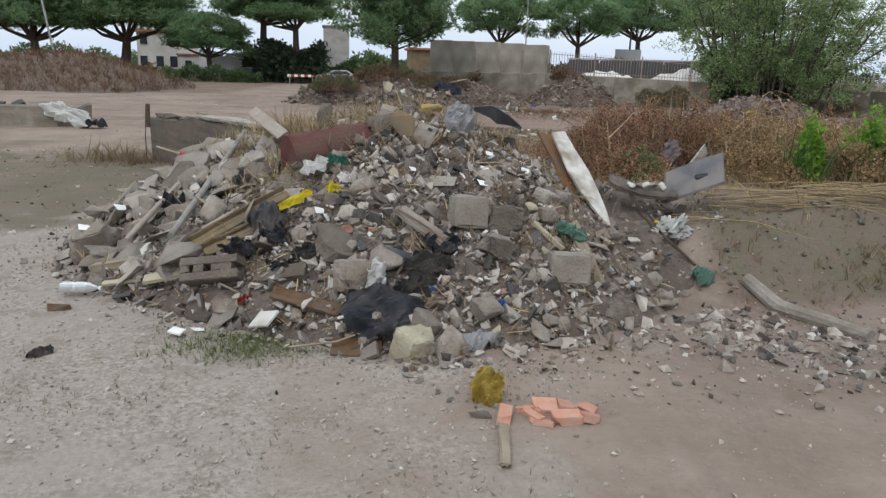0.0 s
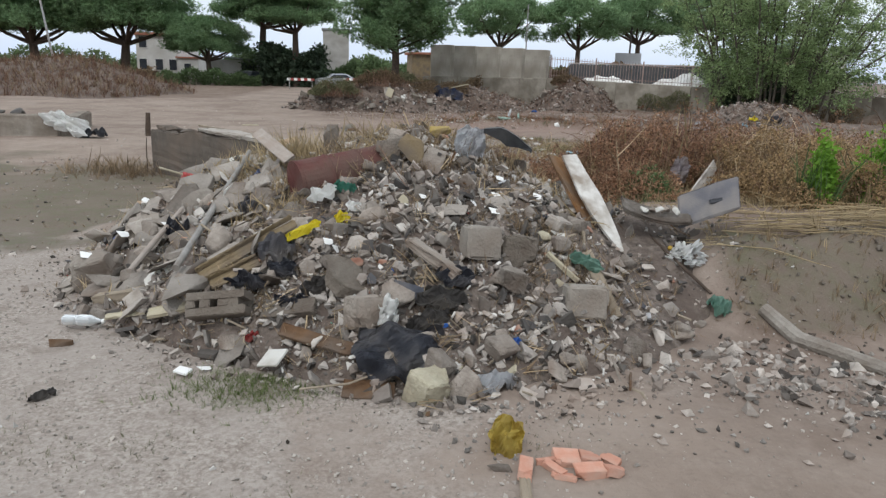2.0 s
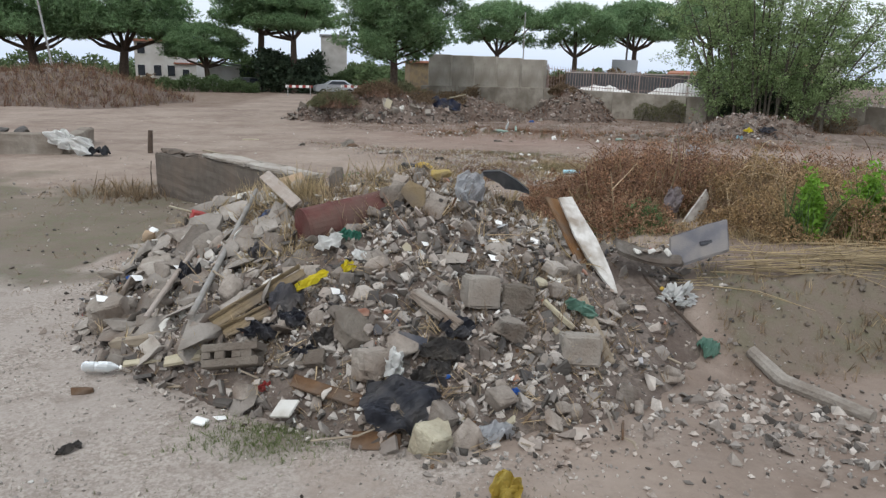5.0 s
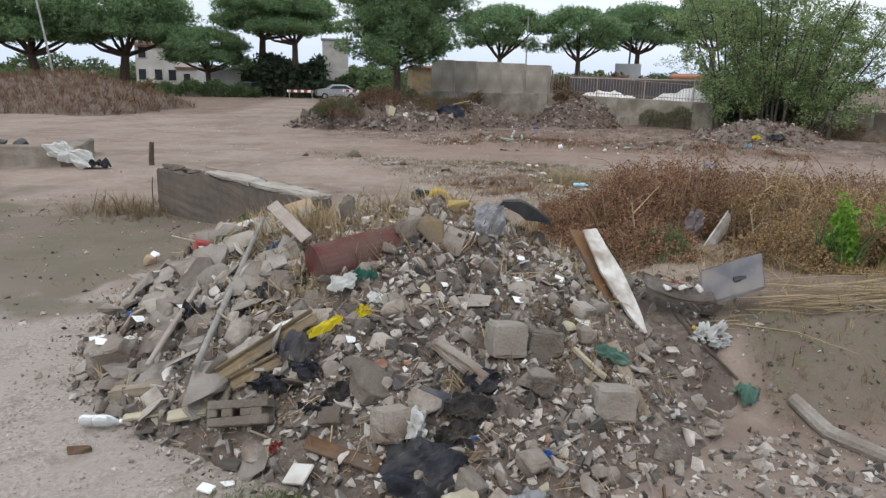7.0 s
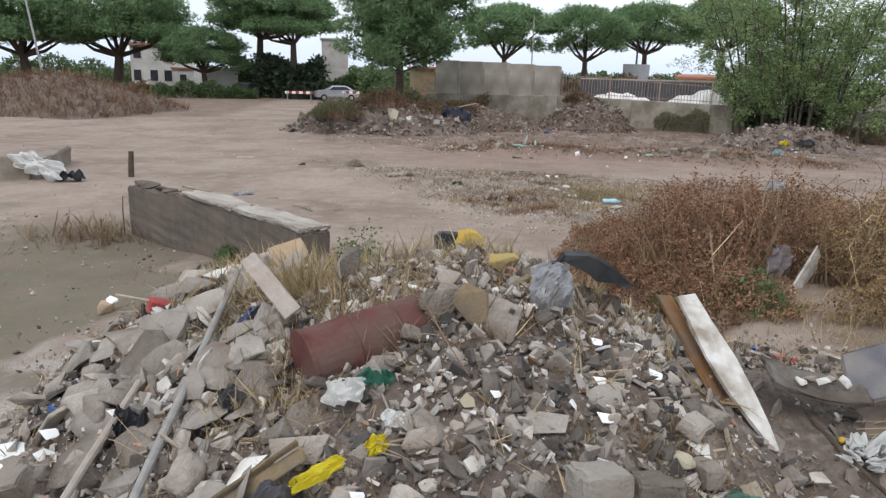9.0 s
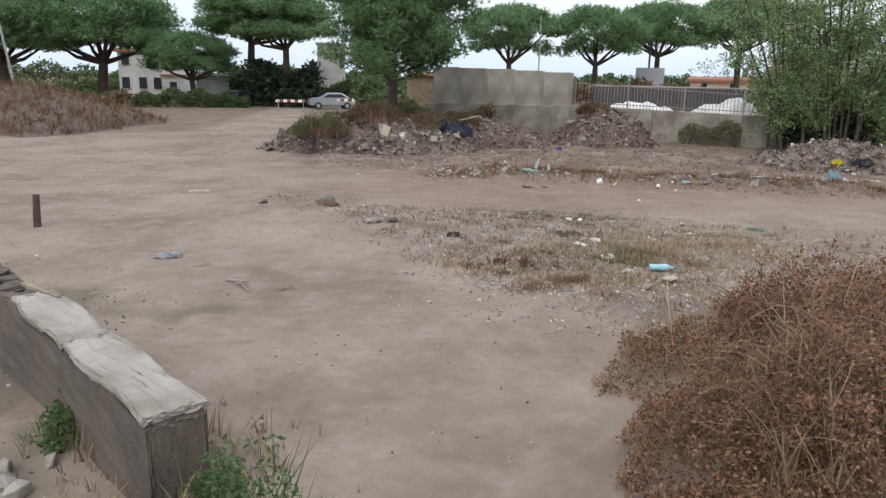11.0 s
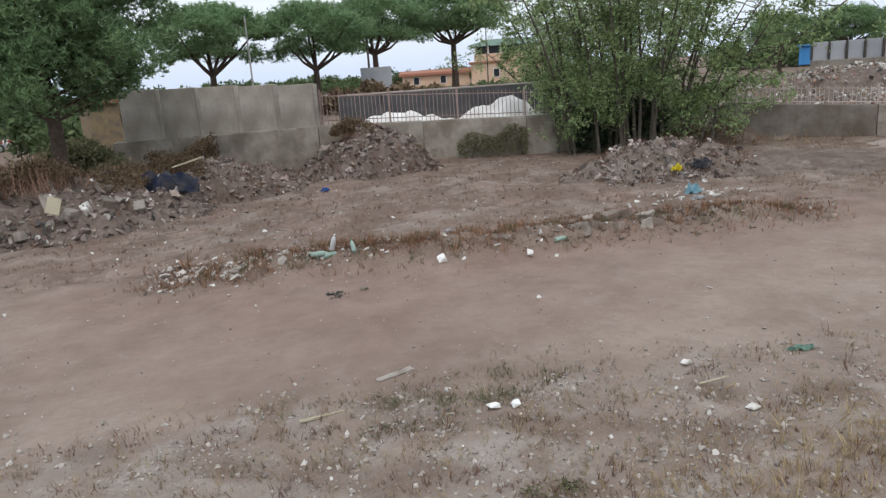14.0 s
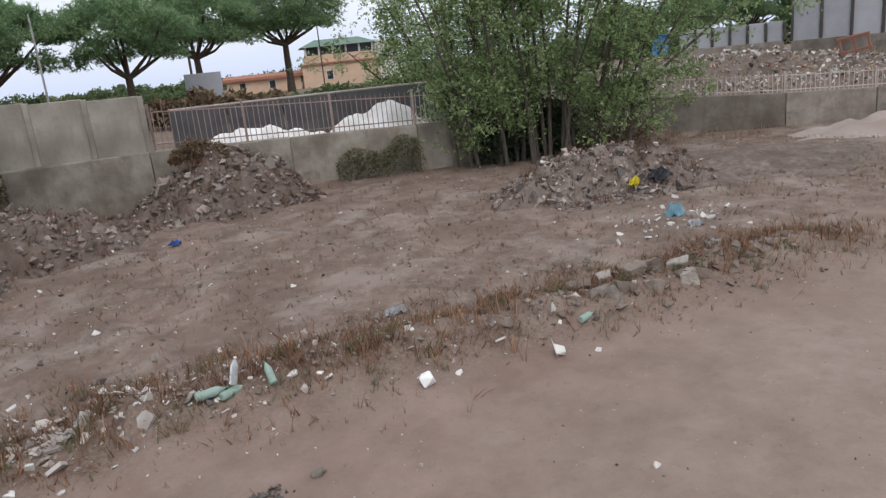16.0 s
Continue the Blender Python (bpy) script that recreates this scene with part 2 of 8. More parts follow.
M_DOORWHITE = mat("stained_white_paint", [(0.44, 0.42, 0.38), (0.62, 0.60, 0.565), (0.70, 0.68, 0.65)], 6, 0.85, 0.3, 40, (0.30, 0.255, 0.21), 5)
M_PALEGREEN = mat("faded_green_plastic", [(0.20, 0.295, 0.245), (0.32, 0.415, 0.36)], 6, 0.35, 0.1, 30)
M_TILE = mat("white_glazed_tile", [(0.78, 0.78, 0.76), (0.84, 0.84, 0.82)], 6, 0.3, 0.05, 40)
M_GREYPLAST = mat("grey_plastic_panel", [(0.105, 0.103, 0.115), (0.15, 0.148, 0.162)], 4, 0.7, 0.2, 60, (0.22, 0.20, 0.185), 3)
M_BLACK = mat("black_plastic", [(0.012, 0.012, 0.015), (0.03, 0.032, 0.04)], 9, 0.45, 0.3, 25, (0.07, 0.072, 0.08), 4)
M_DARKSHEET = mat("dark_slate_sheet", [(0.055, 0.05, 0.048), (0.10, 0.093, 0.088)], 8, 0.7, 0.3, 30, (0.13, 0.115, 0.10), 4)
M_CLEAR = mat("cloudy_plastic_film", [(0.44, 0.45, 0.47), (0.60, 0.61, 0.63)], 6, 0.35, 0.3, 20, (0.35, 0.34, 0.345), 7)
M_YELLOW = mat("yellow_plastic", [(0.72, 0.60, 0.03), (0.82, 0.72, 0.06)], 6, 0.5, 0.2, 30)
M_MUSTARD = mat("mustard_cloth", [(0.40, 0.26, 0.04), (0.54, 0.38, 0.08)], 7, 0.85, 0.4, 30)
M_GREEN = mat("green_cloth", [(0.05, 0.20, 0.14), (0.10, 0.30, 0.22)], 8, 0.8, 0.3, 30)
M_TEALGLASS = mat("green_bottle_plastic", [(0.135, 0.275, 0.215), (0.24, 0.385, 0.31)], 6, 0.25, 0.1, 30)
M_BLUE = mat("blue_plastic", [(0.03, 0.11, 0.42), (0.06, 0.17, 0.52)], 5, 0.45, 0.2, 30)
M_LIGHTBLUE = mat("pale_blue_plastic", [(0.25, 0.48, 0.58), (0.40, 0.62, 0.70)], 6, 0.3, 0.1, 30)
M_BOTTLE = mat("clear_bottle_plastic", [(0.50, 0.53, 0.54), (0.64, 0.67, 0.67)], 6, 0.2, 0.1, 30, clear=True)
M_WHITEPLAST = mat("white_bottle_plastic", [(0.70, 0.71, 0.70), (0.80, 0.80, 0.79)], 6, 0.4, 0.1, 30)
M_STEM = mat("dry_stems", [(0.34, 0.25, 0.15), (0.48, 0.38, 0.25)], 3, 0.9, 0, island=0.4)
M_DRYLEAF = leafy("dry_brown_leaves", [(0.205, 0.112, 0.070), (0.375, 0.228, 0.142)], 0.7, 0.4)
M_REDLEAF = leafy("rusty_dead_leaves", [(0.165, 0.075, 0.050), (0.300, 0.150, 0.098)], 0.7, 0.4)
M_WITHER = leafy("withered_ochre_leaves", [(0.25, 0.165, 0.085), (0.43, 0.31, 0.17)], 0.6, 0.4)
M_CANE = mat("bramble_canes", [(0.15, 0.085, 0.06), (0.26, 0.165, 0.115)], 3, 0.9, 0, island=0.45)
M_STRAW = leafy("dry_grass", [(0.33, 0.25, 0.14), (0.45, 0.36, 0.22)], 0.4, 0.3)
M_FRESH = leafy("fresh_green_leaves", [(0.140, 0.288, 0.036), (0.238, 0.408, 0.060)], 0.3, 0.4)
M_WEED = leafy("dull_green_weeds", [(0.085, 0.145, 0.055), (0.145, 0.205, 0.09)], 0.4, 0.4)
M_PINE = leafy("pine_needles", [(0.160, 0.262, 0.132), (0.270, 0.385, 0.200)], 0.5, 0.55)
M_TREELEAF = leafy("poplar_leaves", [(0.185, 0.262, 0.112), (0.315, 0.400, 0.198)], 0.55, 0.55)
M_BARK = mat("pine_bark", [(0.055, 0.04, 0.032), (0.12, 0.09, 0.07)], 9, 0.95, 0.7, 25)
M_BARK2 = mat("grey_bark", [(0.070, 0.060, 0.048), (0.125, 0.11, 0.09)], 8, 0.95, 0.5, 25)
M_FENCE = mat("chalky_fence_paint", [(0.40, 0.355, 0.33), (0.53, 0.485, 0.455)], 6, 0.7, 0.1, 40, (0.40, 0.31, 0.26), 2, obj=0.15)
M_PINKFENCE = mat("pinkish_fence_paint", [(0.22, 0.16, 0.145), (0.33, 0.255, 0.235)], 6, 0.75, 0.1, 40, (0.21, 0.14, 0.115), 2, obj=0.25)
M_PLASTER = mat("white_plaster", [(0.62, 0.61, 0.59), (0.76, 0.75, 0.73)], 1.5, 0.9, 0.1, 20, (0.55, 0.53, 0.50), 0.5)
M_PEACH = mat("peach_plaster", [(0.58, 0.40, 0.28), (0.68, 0.50, 0.36)], 1.5, 0.9, 0.1, 20, (0.55, 0.42, 0.32), 0.4)
M_ROOF = mat("red_roof_tiles", [(0.30, 0.13, 0.085), (0.42, 0.21, 0.14)], 5, 0.9, 0.3, 12)
M_GREENROOF = mat("green_metal_roof", [(0.12, 0.19, 0.15), (0.17, 0.25, 0.20)], 2, 0.6, 0.1, 12)
M_PANE = mat("dark_window_glass", [(0.02, 0.024, 0.03), (0.04, 0.045, 0.055)], 1, 0.15, 0)
M_WHITESOIL = mat("white_lime_heap", [(0.70, 0.69, 0.67), (0.84, 0.83, 0.81)], 4, 0.95, 0.5, 20, (0.62, 0.59, 0.55), 1.5)
M_PANEL = mat("grey_screen_panel", [(0.30, 0.31, 0.33), (0.38, 0.39, 0.41)], 1.2, 0.75, 0.1, 10, obj=0.12)
M_DARKPOST = mat("dark_steel_post", [(0.05, 0.045, 0.042), (0.09, 0.08, 0.075)], 6, 0.7, 0.1, 30)
M_SILVER = mat("silver_car_paint", [(0.42, 0.44, 0.47), (0.46, 0.48, 0.51)], 2, 0.3, 0, metal=0.6)
M_DARKCAR = mat("dark_car_paint", [(0.03, 0.033, 0.037), (0.04, 0.044, 0.05)], 2, 0.3, 0)
M_RUBBER = mat("tyre_rubber", [(0.02, 0.02, 0.02), (0.035, 0.035, 0.035)], 10, 0.9, 0.2, 40)
M_REDPLAST = mat("red_plastic", [(0.30, 0.035, 0.035), (0.40, 0.07, 0.06)], 6, 0.6, 0.1, 30, (0.28, 0.12, 0.10), 5)
M_SKYBLUE = mat("blue_machine_paint", [(0.05, 0.22, 0.50), (0.08, 0.28, 0.58)], 4, 0.5, 0.1, 30)


# ---------------------------------------------------------------- lay of the land
WAVES = {}


def rip(x, y, size, seed):
    """Smooth pseudo-random relief, about -1 to 1."""
    if (size, seed) not in WAVES:
        r = np.random.RandomState(seed)
        rows = []
        for k in range(7):
            a, ph, f = r.uniform(0, 6.283), r.uniform(0, 6.283), 6.283 / size * r.uniform(0.6, 1.7)
            rows.append((math.cos(a) * f, math.sin(a) * f, ph))
        WAVES[(size, seed)] = rows
    wave = math.sin if isinstance(x, float) and isinstance(y, float) else np.sin
    return sum(wave(x * u + y * v + ph) for u, v, ph in WAVES[(size, seed)]) / 3.2


def smooth(a, b, v):
    t = np.clip((v - a) / (b - a), 0, 1)
    return t * t * (3 - 2 * t)


def seg_dist(x, y, p, q):
    px, py, qx, qy = p[0], p[1], q[0], q[1]
    t = np.clip(((x - px) * (qx - px) + (y - py) * (qy - py)) / ((qx - px) ** 2 + (qy - py) ** 2), 0, 1)
    return np.hypot(x - px - t * (qx - px), y - py - t * (qy - py))


def beyond_wall(x, y):
    s1 = (x - 10) * 0.437 + (y - 40.4) * 0.9
    s2 = (x - 28) * 0.707 + (y - 30.2) * 0.707
    return np.minimum(s1, s2)


def land(x, y):
    """Height of the bare ground."""
    x, y = np.asarray(x, float), np.asarray(y, float)
    h = 0.035 * rip(x, y, 5.0, 3) * (1 - 0.6 * smooth(12, 17, y)) + 0.007 * rip(x, y, 1.3, 4)
    h = h + 0.24 * np.exp(-(seg_dist(x, y, (4.5, 27.3), (13.5, 24.3)) / 0.75) ** 2)
    h = h + 0.10 * np.exp(-(seg_dist(x, y, (-1.0, 21.3), (6.5, 17.0)) / 1.6) ** 2)
    s = beyond_wall(x, y)
    h = h + (0.045 * rip(x, y, 1.9, 14) + 0.02 * rip(x, y, 0.8, 15)) * smooth(25.2, 28, y + 0.33 * (x - 3)) * smooth(50, 40, y) * smooth(40, 26, x)
    h = h + 0.40 * smooth(-7, -0.5, s) * smooth(20, 12, x) * smooth(-4, 4, x)
    h = h + smooth(0.0, 0.6, s) * smooth(3, 7, x) * (0.75 + 0.012 * np.clip(s, 0, 60))
    h = h + 0.25 * smooth(10, 60, s) * smooth(7, 3, x)
    h = h - 0.16 * smooth(-2.2, -4.0, x) * smooth(5, 9, y) * smooth(19, 15, y)
    edge = y + 0.16 * rip(x, x * 0.3, 1.7, 16) - 0.05 * (x - 3.5)
    h = h + (0.04 * rip(x, y, 0.9, 17) + 0.02 * rip(x, y, 0.45, 18)) * smooth(4.6, 5.1, y) * smooth(6.6, 6.0, y) * smooth(2.9, 3.6, x) * smooth(16, 12, x)
    h = h + 0.58 * smooth(4.75, 5.75, edge) * (1 - 0.9 * smooth(6.3, 13.5, y)) * smooth(2.5, 3.5, x) * smooth(24, 14, x)
    return h


def gravel_field(x, y):
    """The stony weedy ground between the two tracks."""
    s1 = ((x + 1.0) * 7 + (y - 22.0) * 3.5) / 7.83
    s2 = (x * -4 + (y - 23.0) * -9) / 9.85
    wob = 0.5 * rip(x, y, 2.5, 71)
    return smooth(-0.4, 0.9, s1 + wob) * smooth(-0.4, 0.7, s2 + wob) * smooth(11.5, 9, x) * smooth(12.5, 14.5, y)


def cone(x, y, cx, cy, left, right, front, back, height, power=1.3):
    dx, dy = x - cx, y - cy
    d = np.hypot(dx / np.where(dx < 0, left, right), dy / np.where(dy < 0, front, back))
    return height * (1 - np.clip(d, 0, 1.3) ** power)


def heap_top(x, y):
    """Height of the big rubble heap's earth over the ground."""
    x, y = np.asarray(x, float), np.asarray(y, float)
    a = cone(x, y, 0.6, 6.9, 3.0, 2.7, 3.2, 3.0, 1.36)
    b = cone(x, y, -0.95, 8.1, 1.85, 2.2, 2.8, 2.4, 0.92, 1.6)
    c = cone(x, y, 2.7, 6.6, 1.5, 1.7, 1.6, 1.6, 0.62, 1.5)
    toe = smooth(-0.22, 0.40, -0.55 * (x + 0.85) - 0.835 * (y - 4.46)) * smooth(0.7, -0.1, x)
    return np.maximum(np.maximum(a, b), c) + 0.03 * rip(x, y, 0.7, 8) - 0.42 * toe


def rest(x, y):
    return float(max(land(x, y), heap_top(x, y)))


# ---------------------------------------------------------------- mesh helpers
def mesh_of(name, verts, faces, material, flat=True):
    me = bpy.data.meshes.new(name)
    me.from_pydata(verts, [], faces)
    me.materials.append(material)
    if not flat:
        me.shade_smooth()
    me.update()
    return me


def thing(name, m, label, category, group="", kind="", data=None):
    ob = new(name, data)
    ob.matrix_world = m
    return tagged(ob, label, category, group, kind)


def part(name, bm, material, parent, label=""):
    """Links a bmesh, or a mesh, as one object under a thing or a part; its coordinates are the parent's own."""
    if isinstance(bm, bmesh.types.BMesh):
        me = bpy.data.meshes.new(name)
        bm.to_mesh(me)
        bm.free()
        me.materials.append(material)
    else:
        me = bm
    ob = new(name, me)
    ob.parent = parent
    if label:
        ob["label"] = label
    return ob


def solid(name, bm, material, m, label, category, group="", kind=""):
    """A thing that is one mesh."""
    me = bpy.data.meshes.new(name)
    bm.to_mesh(me)
    bm.free()
    me.materials.append(material)
    return thing(name, m, label, category, group, kind, me)


def box(sx, sy, sz, bevel=0.01, rough=0.0, seed=1, cuts=0, centre=(0, 0, 0)):
    """A box with softened, uneven edges."""
    bm = bmesh.new()
    bmesh.ops.create_cube(bm, size=1)
    for v in bm.verts:
        v.co = Vector((v.co.x * sx, v.co.y * sy, v.co.z * sz))
    if bevel:
        bmesh.ops.bevel(bm, geom=bm.edges[:], offset=bevel, segments=1, affect="EDGES")
    if cuts:
        bmesh.ops.subdivide_edges(bm, edges=bm.edges[:], cuts=cuts, use_grid_fill=True)
    r = random.Random(seed)
    for v in bm.verts:
        v.co += Vector((r.uniform(-rough, rough), r.uniform(-rough, rough), r.uniform(-rough, rough))) + Vector(centre)
    return bm


def tube(bm, pts, radii, seg=8, caps=True):
    """A tapered tube along points."""
    rings = []
    pts = [Vector(p) for p in pts]
    for k, p in enumerate(pts):
        d = (pts[min(k + 1, len(pts) - 1)] - pts[max(k - 1, 0)]).normalized()
        side = d.cross(Vector((0, 0, 1)) if abs(d.z) < 0.9 else Vector((1, 0, 0))).normalized()
        up = side.cross(d)
        rings.append([bm.verts.new(p + (side * math.cos(a) + up * math.sin(a)) * radii[k]) for a in [6.28319 * j / seg for j in range(seg)]])
    for a, b in zip(rings, rings[1:]):
        for j in range(seg):
            bm.faces.new((a[j], a[(j + 1) % seg], b[(j + 1) % seg], b[j]))
    if caps:
        bm.faces.new(rings[0][::-1])
        bm.faces.new(rings[-1])
    return bm


def rock(seed, sx, sy, sz, n=14):
    """An angular broken piece."""
    r = random.Random(seed)
    bm = bmesh.new()
    for _ in range(n):
        p = Vector((r.uniform(-1, 1), r.uniform(-1, 1), r.uniform(-1, 1)))
        p = p / max(abs(p.x), abs(p.y), abs(p.z)) * r.uniform(0.75, 1)
        bm.verts.new((p.x * sx / 2, p.y * sy / 2, p.z * sz / 2))
    got = bmesh.ops.convex_hull(bm, input=bm.verts[:])
    bmesh.ops.delete(bm, geom=[v for v in bm.verts if not v.link_faces], context="VERTS")
    bmesh.ops.bevel(bm, geom=bm.edges[:], offset=min(sx, sy, sz) * 0.04, segments=1, affect="EDGES")
    return bm


def along(p, q, roll=0.0):
    """The pose at p whose x axis runs to q."""
    p, q = Vector(p), Vector(q)
    x = (q - p).normalized()
    y = Vector((0, 0, 1)).cross(x)
    y = y.normalized() if y.length > 1e-4 else Vector((0, 1, 0))
    z = x.cross(y)
    return Matrix.Translation(p) @ Matrix((x, y, z)).transposed().to_4x4() @ pose(0, 0, 0, roll, 0, 0)


def swarm(name, templates, places, material, rng, smooth_shade=False):
    """One mesh of many small pieces. places: rows of x, y, z, size, tilt; each takes a template at a random turn."""
    p = np.array(places, float)
    n = len(p)
    pick = rng.integers(len(templates), size=n)
    a, b, c = rng.uniform(0, 6.283, n), rng.normal(0, 1, n) * p[:, 4], rng.normal(0, 1, n) * p[:, 4]
    o, l = np.zeros(n), np.ones(n)
    rx = np.array(((l, o, o), (o, np.cos(b), -np.sin(b)), (o, np.sin(b), np.cos(b)))).transpose(2, 0, 1)
    ry = np.array(((np.cos(c), o, np.sin(c)), (o, l, o), (-np.sin(c), o, np.cos(c)))).transpose(2, 0, 1)
    rz = np.array(((np.cos(a), -np.sin(a), o), (np.sin(a), np.cos(a), o), (o, o, l))).transpose(2, 0, 1)
    turn = rz @ rx @ ry * p[:, 3][:, None, None]
    vs, fs, base = [], [], 0
    for k, (tv, tf) in enumerate(templates):
        rows = np.nonzero(pick == k)[0]
        if not len(rows):
            continue
        tv = np.array(tv, float)
        vs.append((np.einsum("nij,vj->nvi", turn[rows], tv) + p[rows, None, :3]).reshape(-1, 3))
        start = base + np.arange(len(rows)) * len(tv)
        for f in tf:
            fs.extend((start[:, None] + np.array(f)).tolist())
        base += len(rows) * len(tv)
    return mesh_of(name, np.vstack(vs).tolist(), fs, material, not smooth_shade)


def shard_templates(count, flat, seed):
    """Small angular stones: bent octahedra."""
    r = random.Random(seed)
    out = []
    for _ in range(count):
        v = [(1, 0, 0), (0, 1, 0), (-1, 0, 0), (0, -1, 0), (0, 0, flat), (0, 0, -flat)]
        v = [tuple(c * r.uniform(0.6, 1.15) + r.uniform(-0.15, 0.15) * (flat if k == 2 else 1) for k, c in enumerate(p)) for p in v]
        out.append((v, [(0, 1, 4), (1, 2, 4), (2, 3, 4), (3, 0, 4), (1, 0, 5), (2, 1, 5), (3, 2, 5), (0, 3, 5)]))
    return out


def slab_templates(count, thick, seed):
    """Broken flat pieces with four or five corners."""
    r = random.Random(seed)
    out = []
    for _ in range(count):
        n = r.choice((4, 4, 5, 3))
        ring = [(math.cos(a) * q, math.sin(a) * q) for a, q in [(6.283 * (k + r.uniform(-0.25, 0.25)) / n, r.uniform(0.7, 1.1)) for k in range(n)]]
        v = [(x, y, thick) for x, y in ring] + [(x, y, -thick) for x, y in ring]
        f = [tuple(range(n)), tuple(range(2 * n - 1, n - 1, -1))] + [(k, k + n, (k + 1) % n + n, (k + 1) % n) for k in range(n)]
        out.append((v, f))
    return out


def blade_templates(count, width, bend, seed, blades=5, spread=0.35):
    """Tufts of narrow bent blades, one unit tall."""
    r = random.Random(seed)
    out = []
    for _ in range(count):
        v, f = [], []
        for _ in range(blades):
            a, h, lean = r.uniform(0, 6.283), r.uniform(0.5, 1.0), r.uniform(0.1, bend)
            ox, oy = r.uniform(-spread, spread) * 0.4, r.uniform(-spread, spread) * 0.4
            cx, cy, w = math.cos(a), math.sin(a), width * r.uniform(0.6, 1.3)
            k = len(v)
            v += [(ox - cy * w, oy + cx * w, 0), (ox + cy * w, oy - cx * w, 0),
                  (ox + cx * lean * 0.4 - cy * w * 0.7, oy + cy * lean * 0.4 + cx * w * 0.7, h * 0.6),
                  (ox + cx * lean * 0.4 + cy * w * 0.7, oy + cy * lean * 0.4 - cx * w * 0.7, h * 0.6), (ox + cx * lean, oy + cy * lean, h)]
            f += [(k, k + 1, k + 3, k + 2), (k + 2, k + 3, k + 4)]
        out.append((v, f))
    return out


def leaf_templates(count, seed, blades=4):
    """Sprigs of small diamond leaves."""
    r = random.Random(seed)
    out = []
    for _ in range(count):
        v, f = [], []
        for _ in range(blades):
            d = Vector((r.gauss(0, 1), r.gauss(0, 1), r.gauss(0, 1))).normalized()
            s = d.cross(Vector((r.gauss(0, 1), r.gauss(0, 1), r.gauss(0, 1)))).normalized()
            o = Vector((r.uniform(-1, 1), r.uniform(-1, 1), r.uniform(-1, 1))) * 0.5
            k = len(v)
            v += [tuple(o), tuple(o + d * 0.5 + s * 0.24), tuple(o + d), tuple(o + d * 0.5 - s * 0.24)]
            f.append((k, k + 1, k + 2, k + 3))
        out.append((v, f))
    return out


def needle_templates(count, seed, blades=7):
    """Pine tufts: thin triangles out of one point, mostly upwards."""
    r = random.Random(seed)
    out = []
    for _ in range(count):
        v, f = [], []
        for _ in range(blades):
            d = Vector((r.gauss(0, 1), r.gauss(0, 1), abs(r.gauss(0.4, 0.8)))).normalized()
            s = d.cross(Vector((r.gauss(0, 1), r.gauss(0, 1), r.gauss(0, 1)))).normalized() * 0.11
            k = len(v)
            v += [tuple(s), tuple(-s), tuple(d * r.uniform(0.7, 1.1))]
            f.append((k, k + 1, k + 2))
        out.append((v, f))
    return out


SHARDS, SLABS = shard_templates(10, 0.6, 5), slab_templates(12, 0.16, 6)
BLADES, STALKS = blade_templates(10, 0.02, 0.6, 7), blade_templates(8, 0.012, 0.35, 8, 4)
LEAVES, NEEDLES = leaf_templates(10, 9), needle_templates(10, 10)

M_SLATE = mat("dark_slate_wall", [(0.055, 0.056, 0.06), (0.09, 0.092, 0.098)], 2, 0.85, 0.2, 20, (0.11, 0.105, 0.10), 0.7)
M_HEDGE = leafy("hedge_leaves", [(0.082, 0.128, 0.056), (0.145, 0.196, 0.090)], 0.45, 0.4)
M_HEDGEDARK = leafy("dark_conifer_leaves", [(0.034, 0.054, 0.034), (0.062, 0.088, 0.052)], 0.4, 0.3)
M_HEDGEDRY = leafy("dry_hedge_leaves", [(0.135, 0.092, 0.055), (0.22, 0.16, 0.10)], 0.5, 0.3)
M_BLOCK = mat("dusty_concrete_block", [(0.205, 0.178, 0.150), (0.305, 0.272, 0.236), (0.41, 0.375, 0.33)], 8, 0.94, 0.9, 50, (0.19, 0.15, 0.12), 4, obj=0.26)
M_GREYBLOCK = mat("plain_dusty_block", [(0.25, 0.228, 0.198), (0.345, 0.318, 0.28)], 9, 0.95, 0.6, 45, (0.235, 0.198, 0.165), 3)
M_OLDBLOCK = mat("earth_stained_block", [(0.14, 0.120, 0.099), (0.225, 0.198, 0.166)], 9, 0.95, 0.9, 45, (0.125, 0.101, 0.082), 5, obj=0.15)
M_FILM = mat("dusty_black_film", [(0.030, 0.032, 0.042), (0.070, 0.075, 0.094)], 7, 0.34, 0.25, 18, (0.12, 0.114, 0.115), 4)
M_PIPE = mat("dull_grey_pipe", [(0.225, 0.215, 0.20), (0.33, 0.318, 0.30)], 9, 0.7, 0.3, 40, (0.19, 0.165, 0.14), 4)
M_LOG = mat("grey_weathered_log", [(0.22, 0.195, 0.168), (0.37, 0.34, 0.30)], 12, 0.95, 0.7, 40, (0.19, 0.158, 0.13), 4)
M_BROWNGRASS = leafy("brown_dry_grass", [(0.19, 0.135, 0.085), (0.31, 0.235, 0.155)], 0.5, 0.3)
M_REDWEED = leafy("reddish_dry_weeds", [(0.125, 0.070, 0.048), (0.205, 0.122, 0.082)], 0.5, 0.3)
M_PALESLAB = mat("pale_plaster_slab", [(0.30, 0.268, 0.235), (0.435, 0.397, 0.355)], 9, 0.93, 0.8, 50, (0.22, 0.19, 0.16), 5, obj=0.26)
M_FOAM = mat("old_yellow_foam", [(0.33, 0.24, 0.075), (0.45, 0.35, 0.13)], 8, 0.95, 0.5, 30, (0.25, 0.19, 0.11), 5)
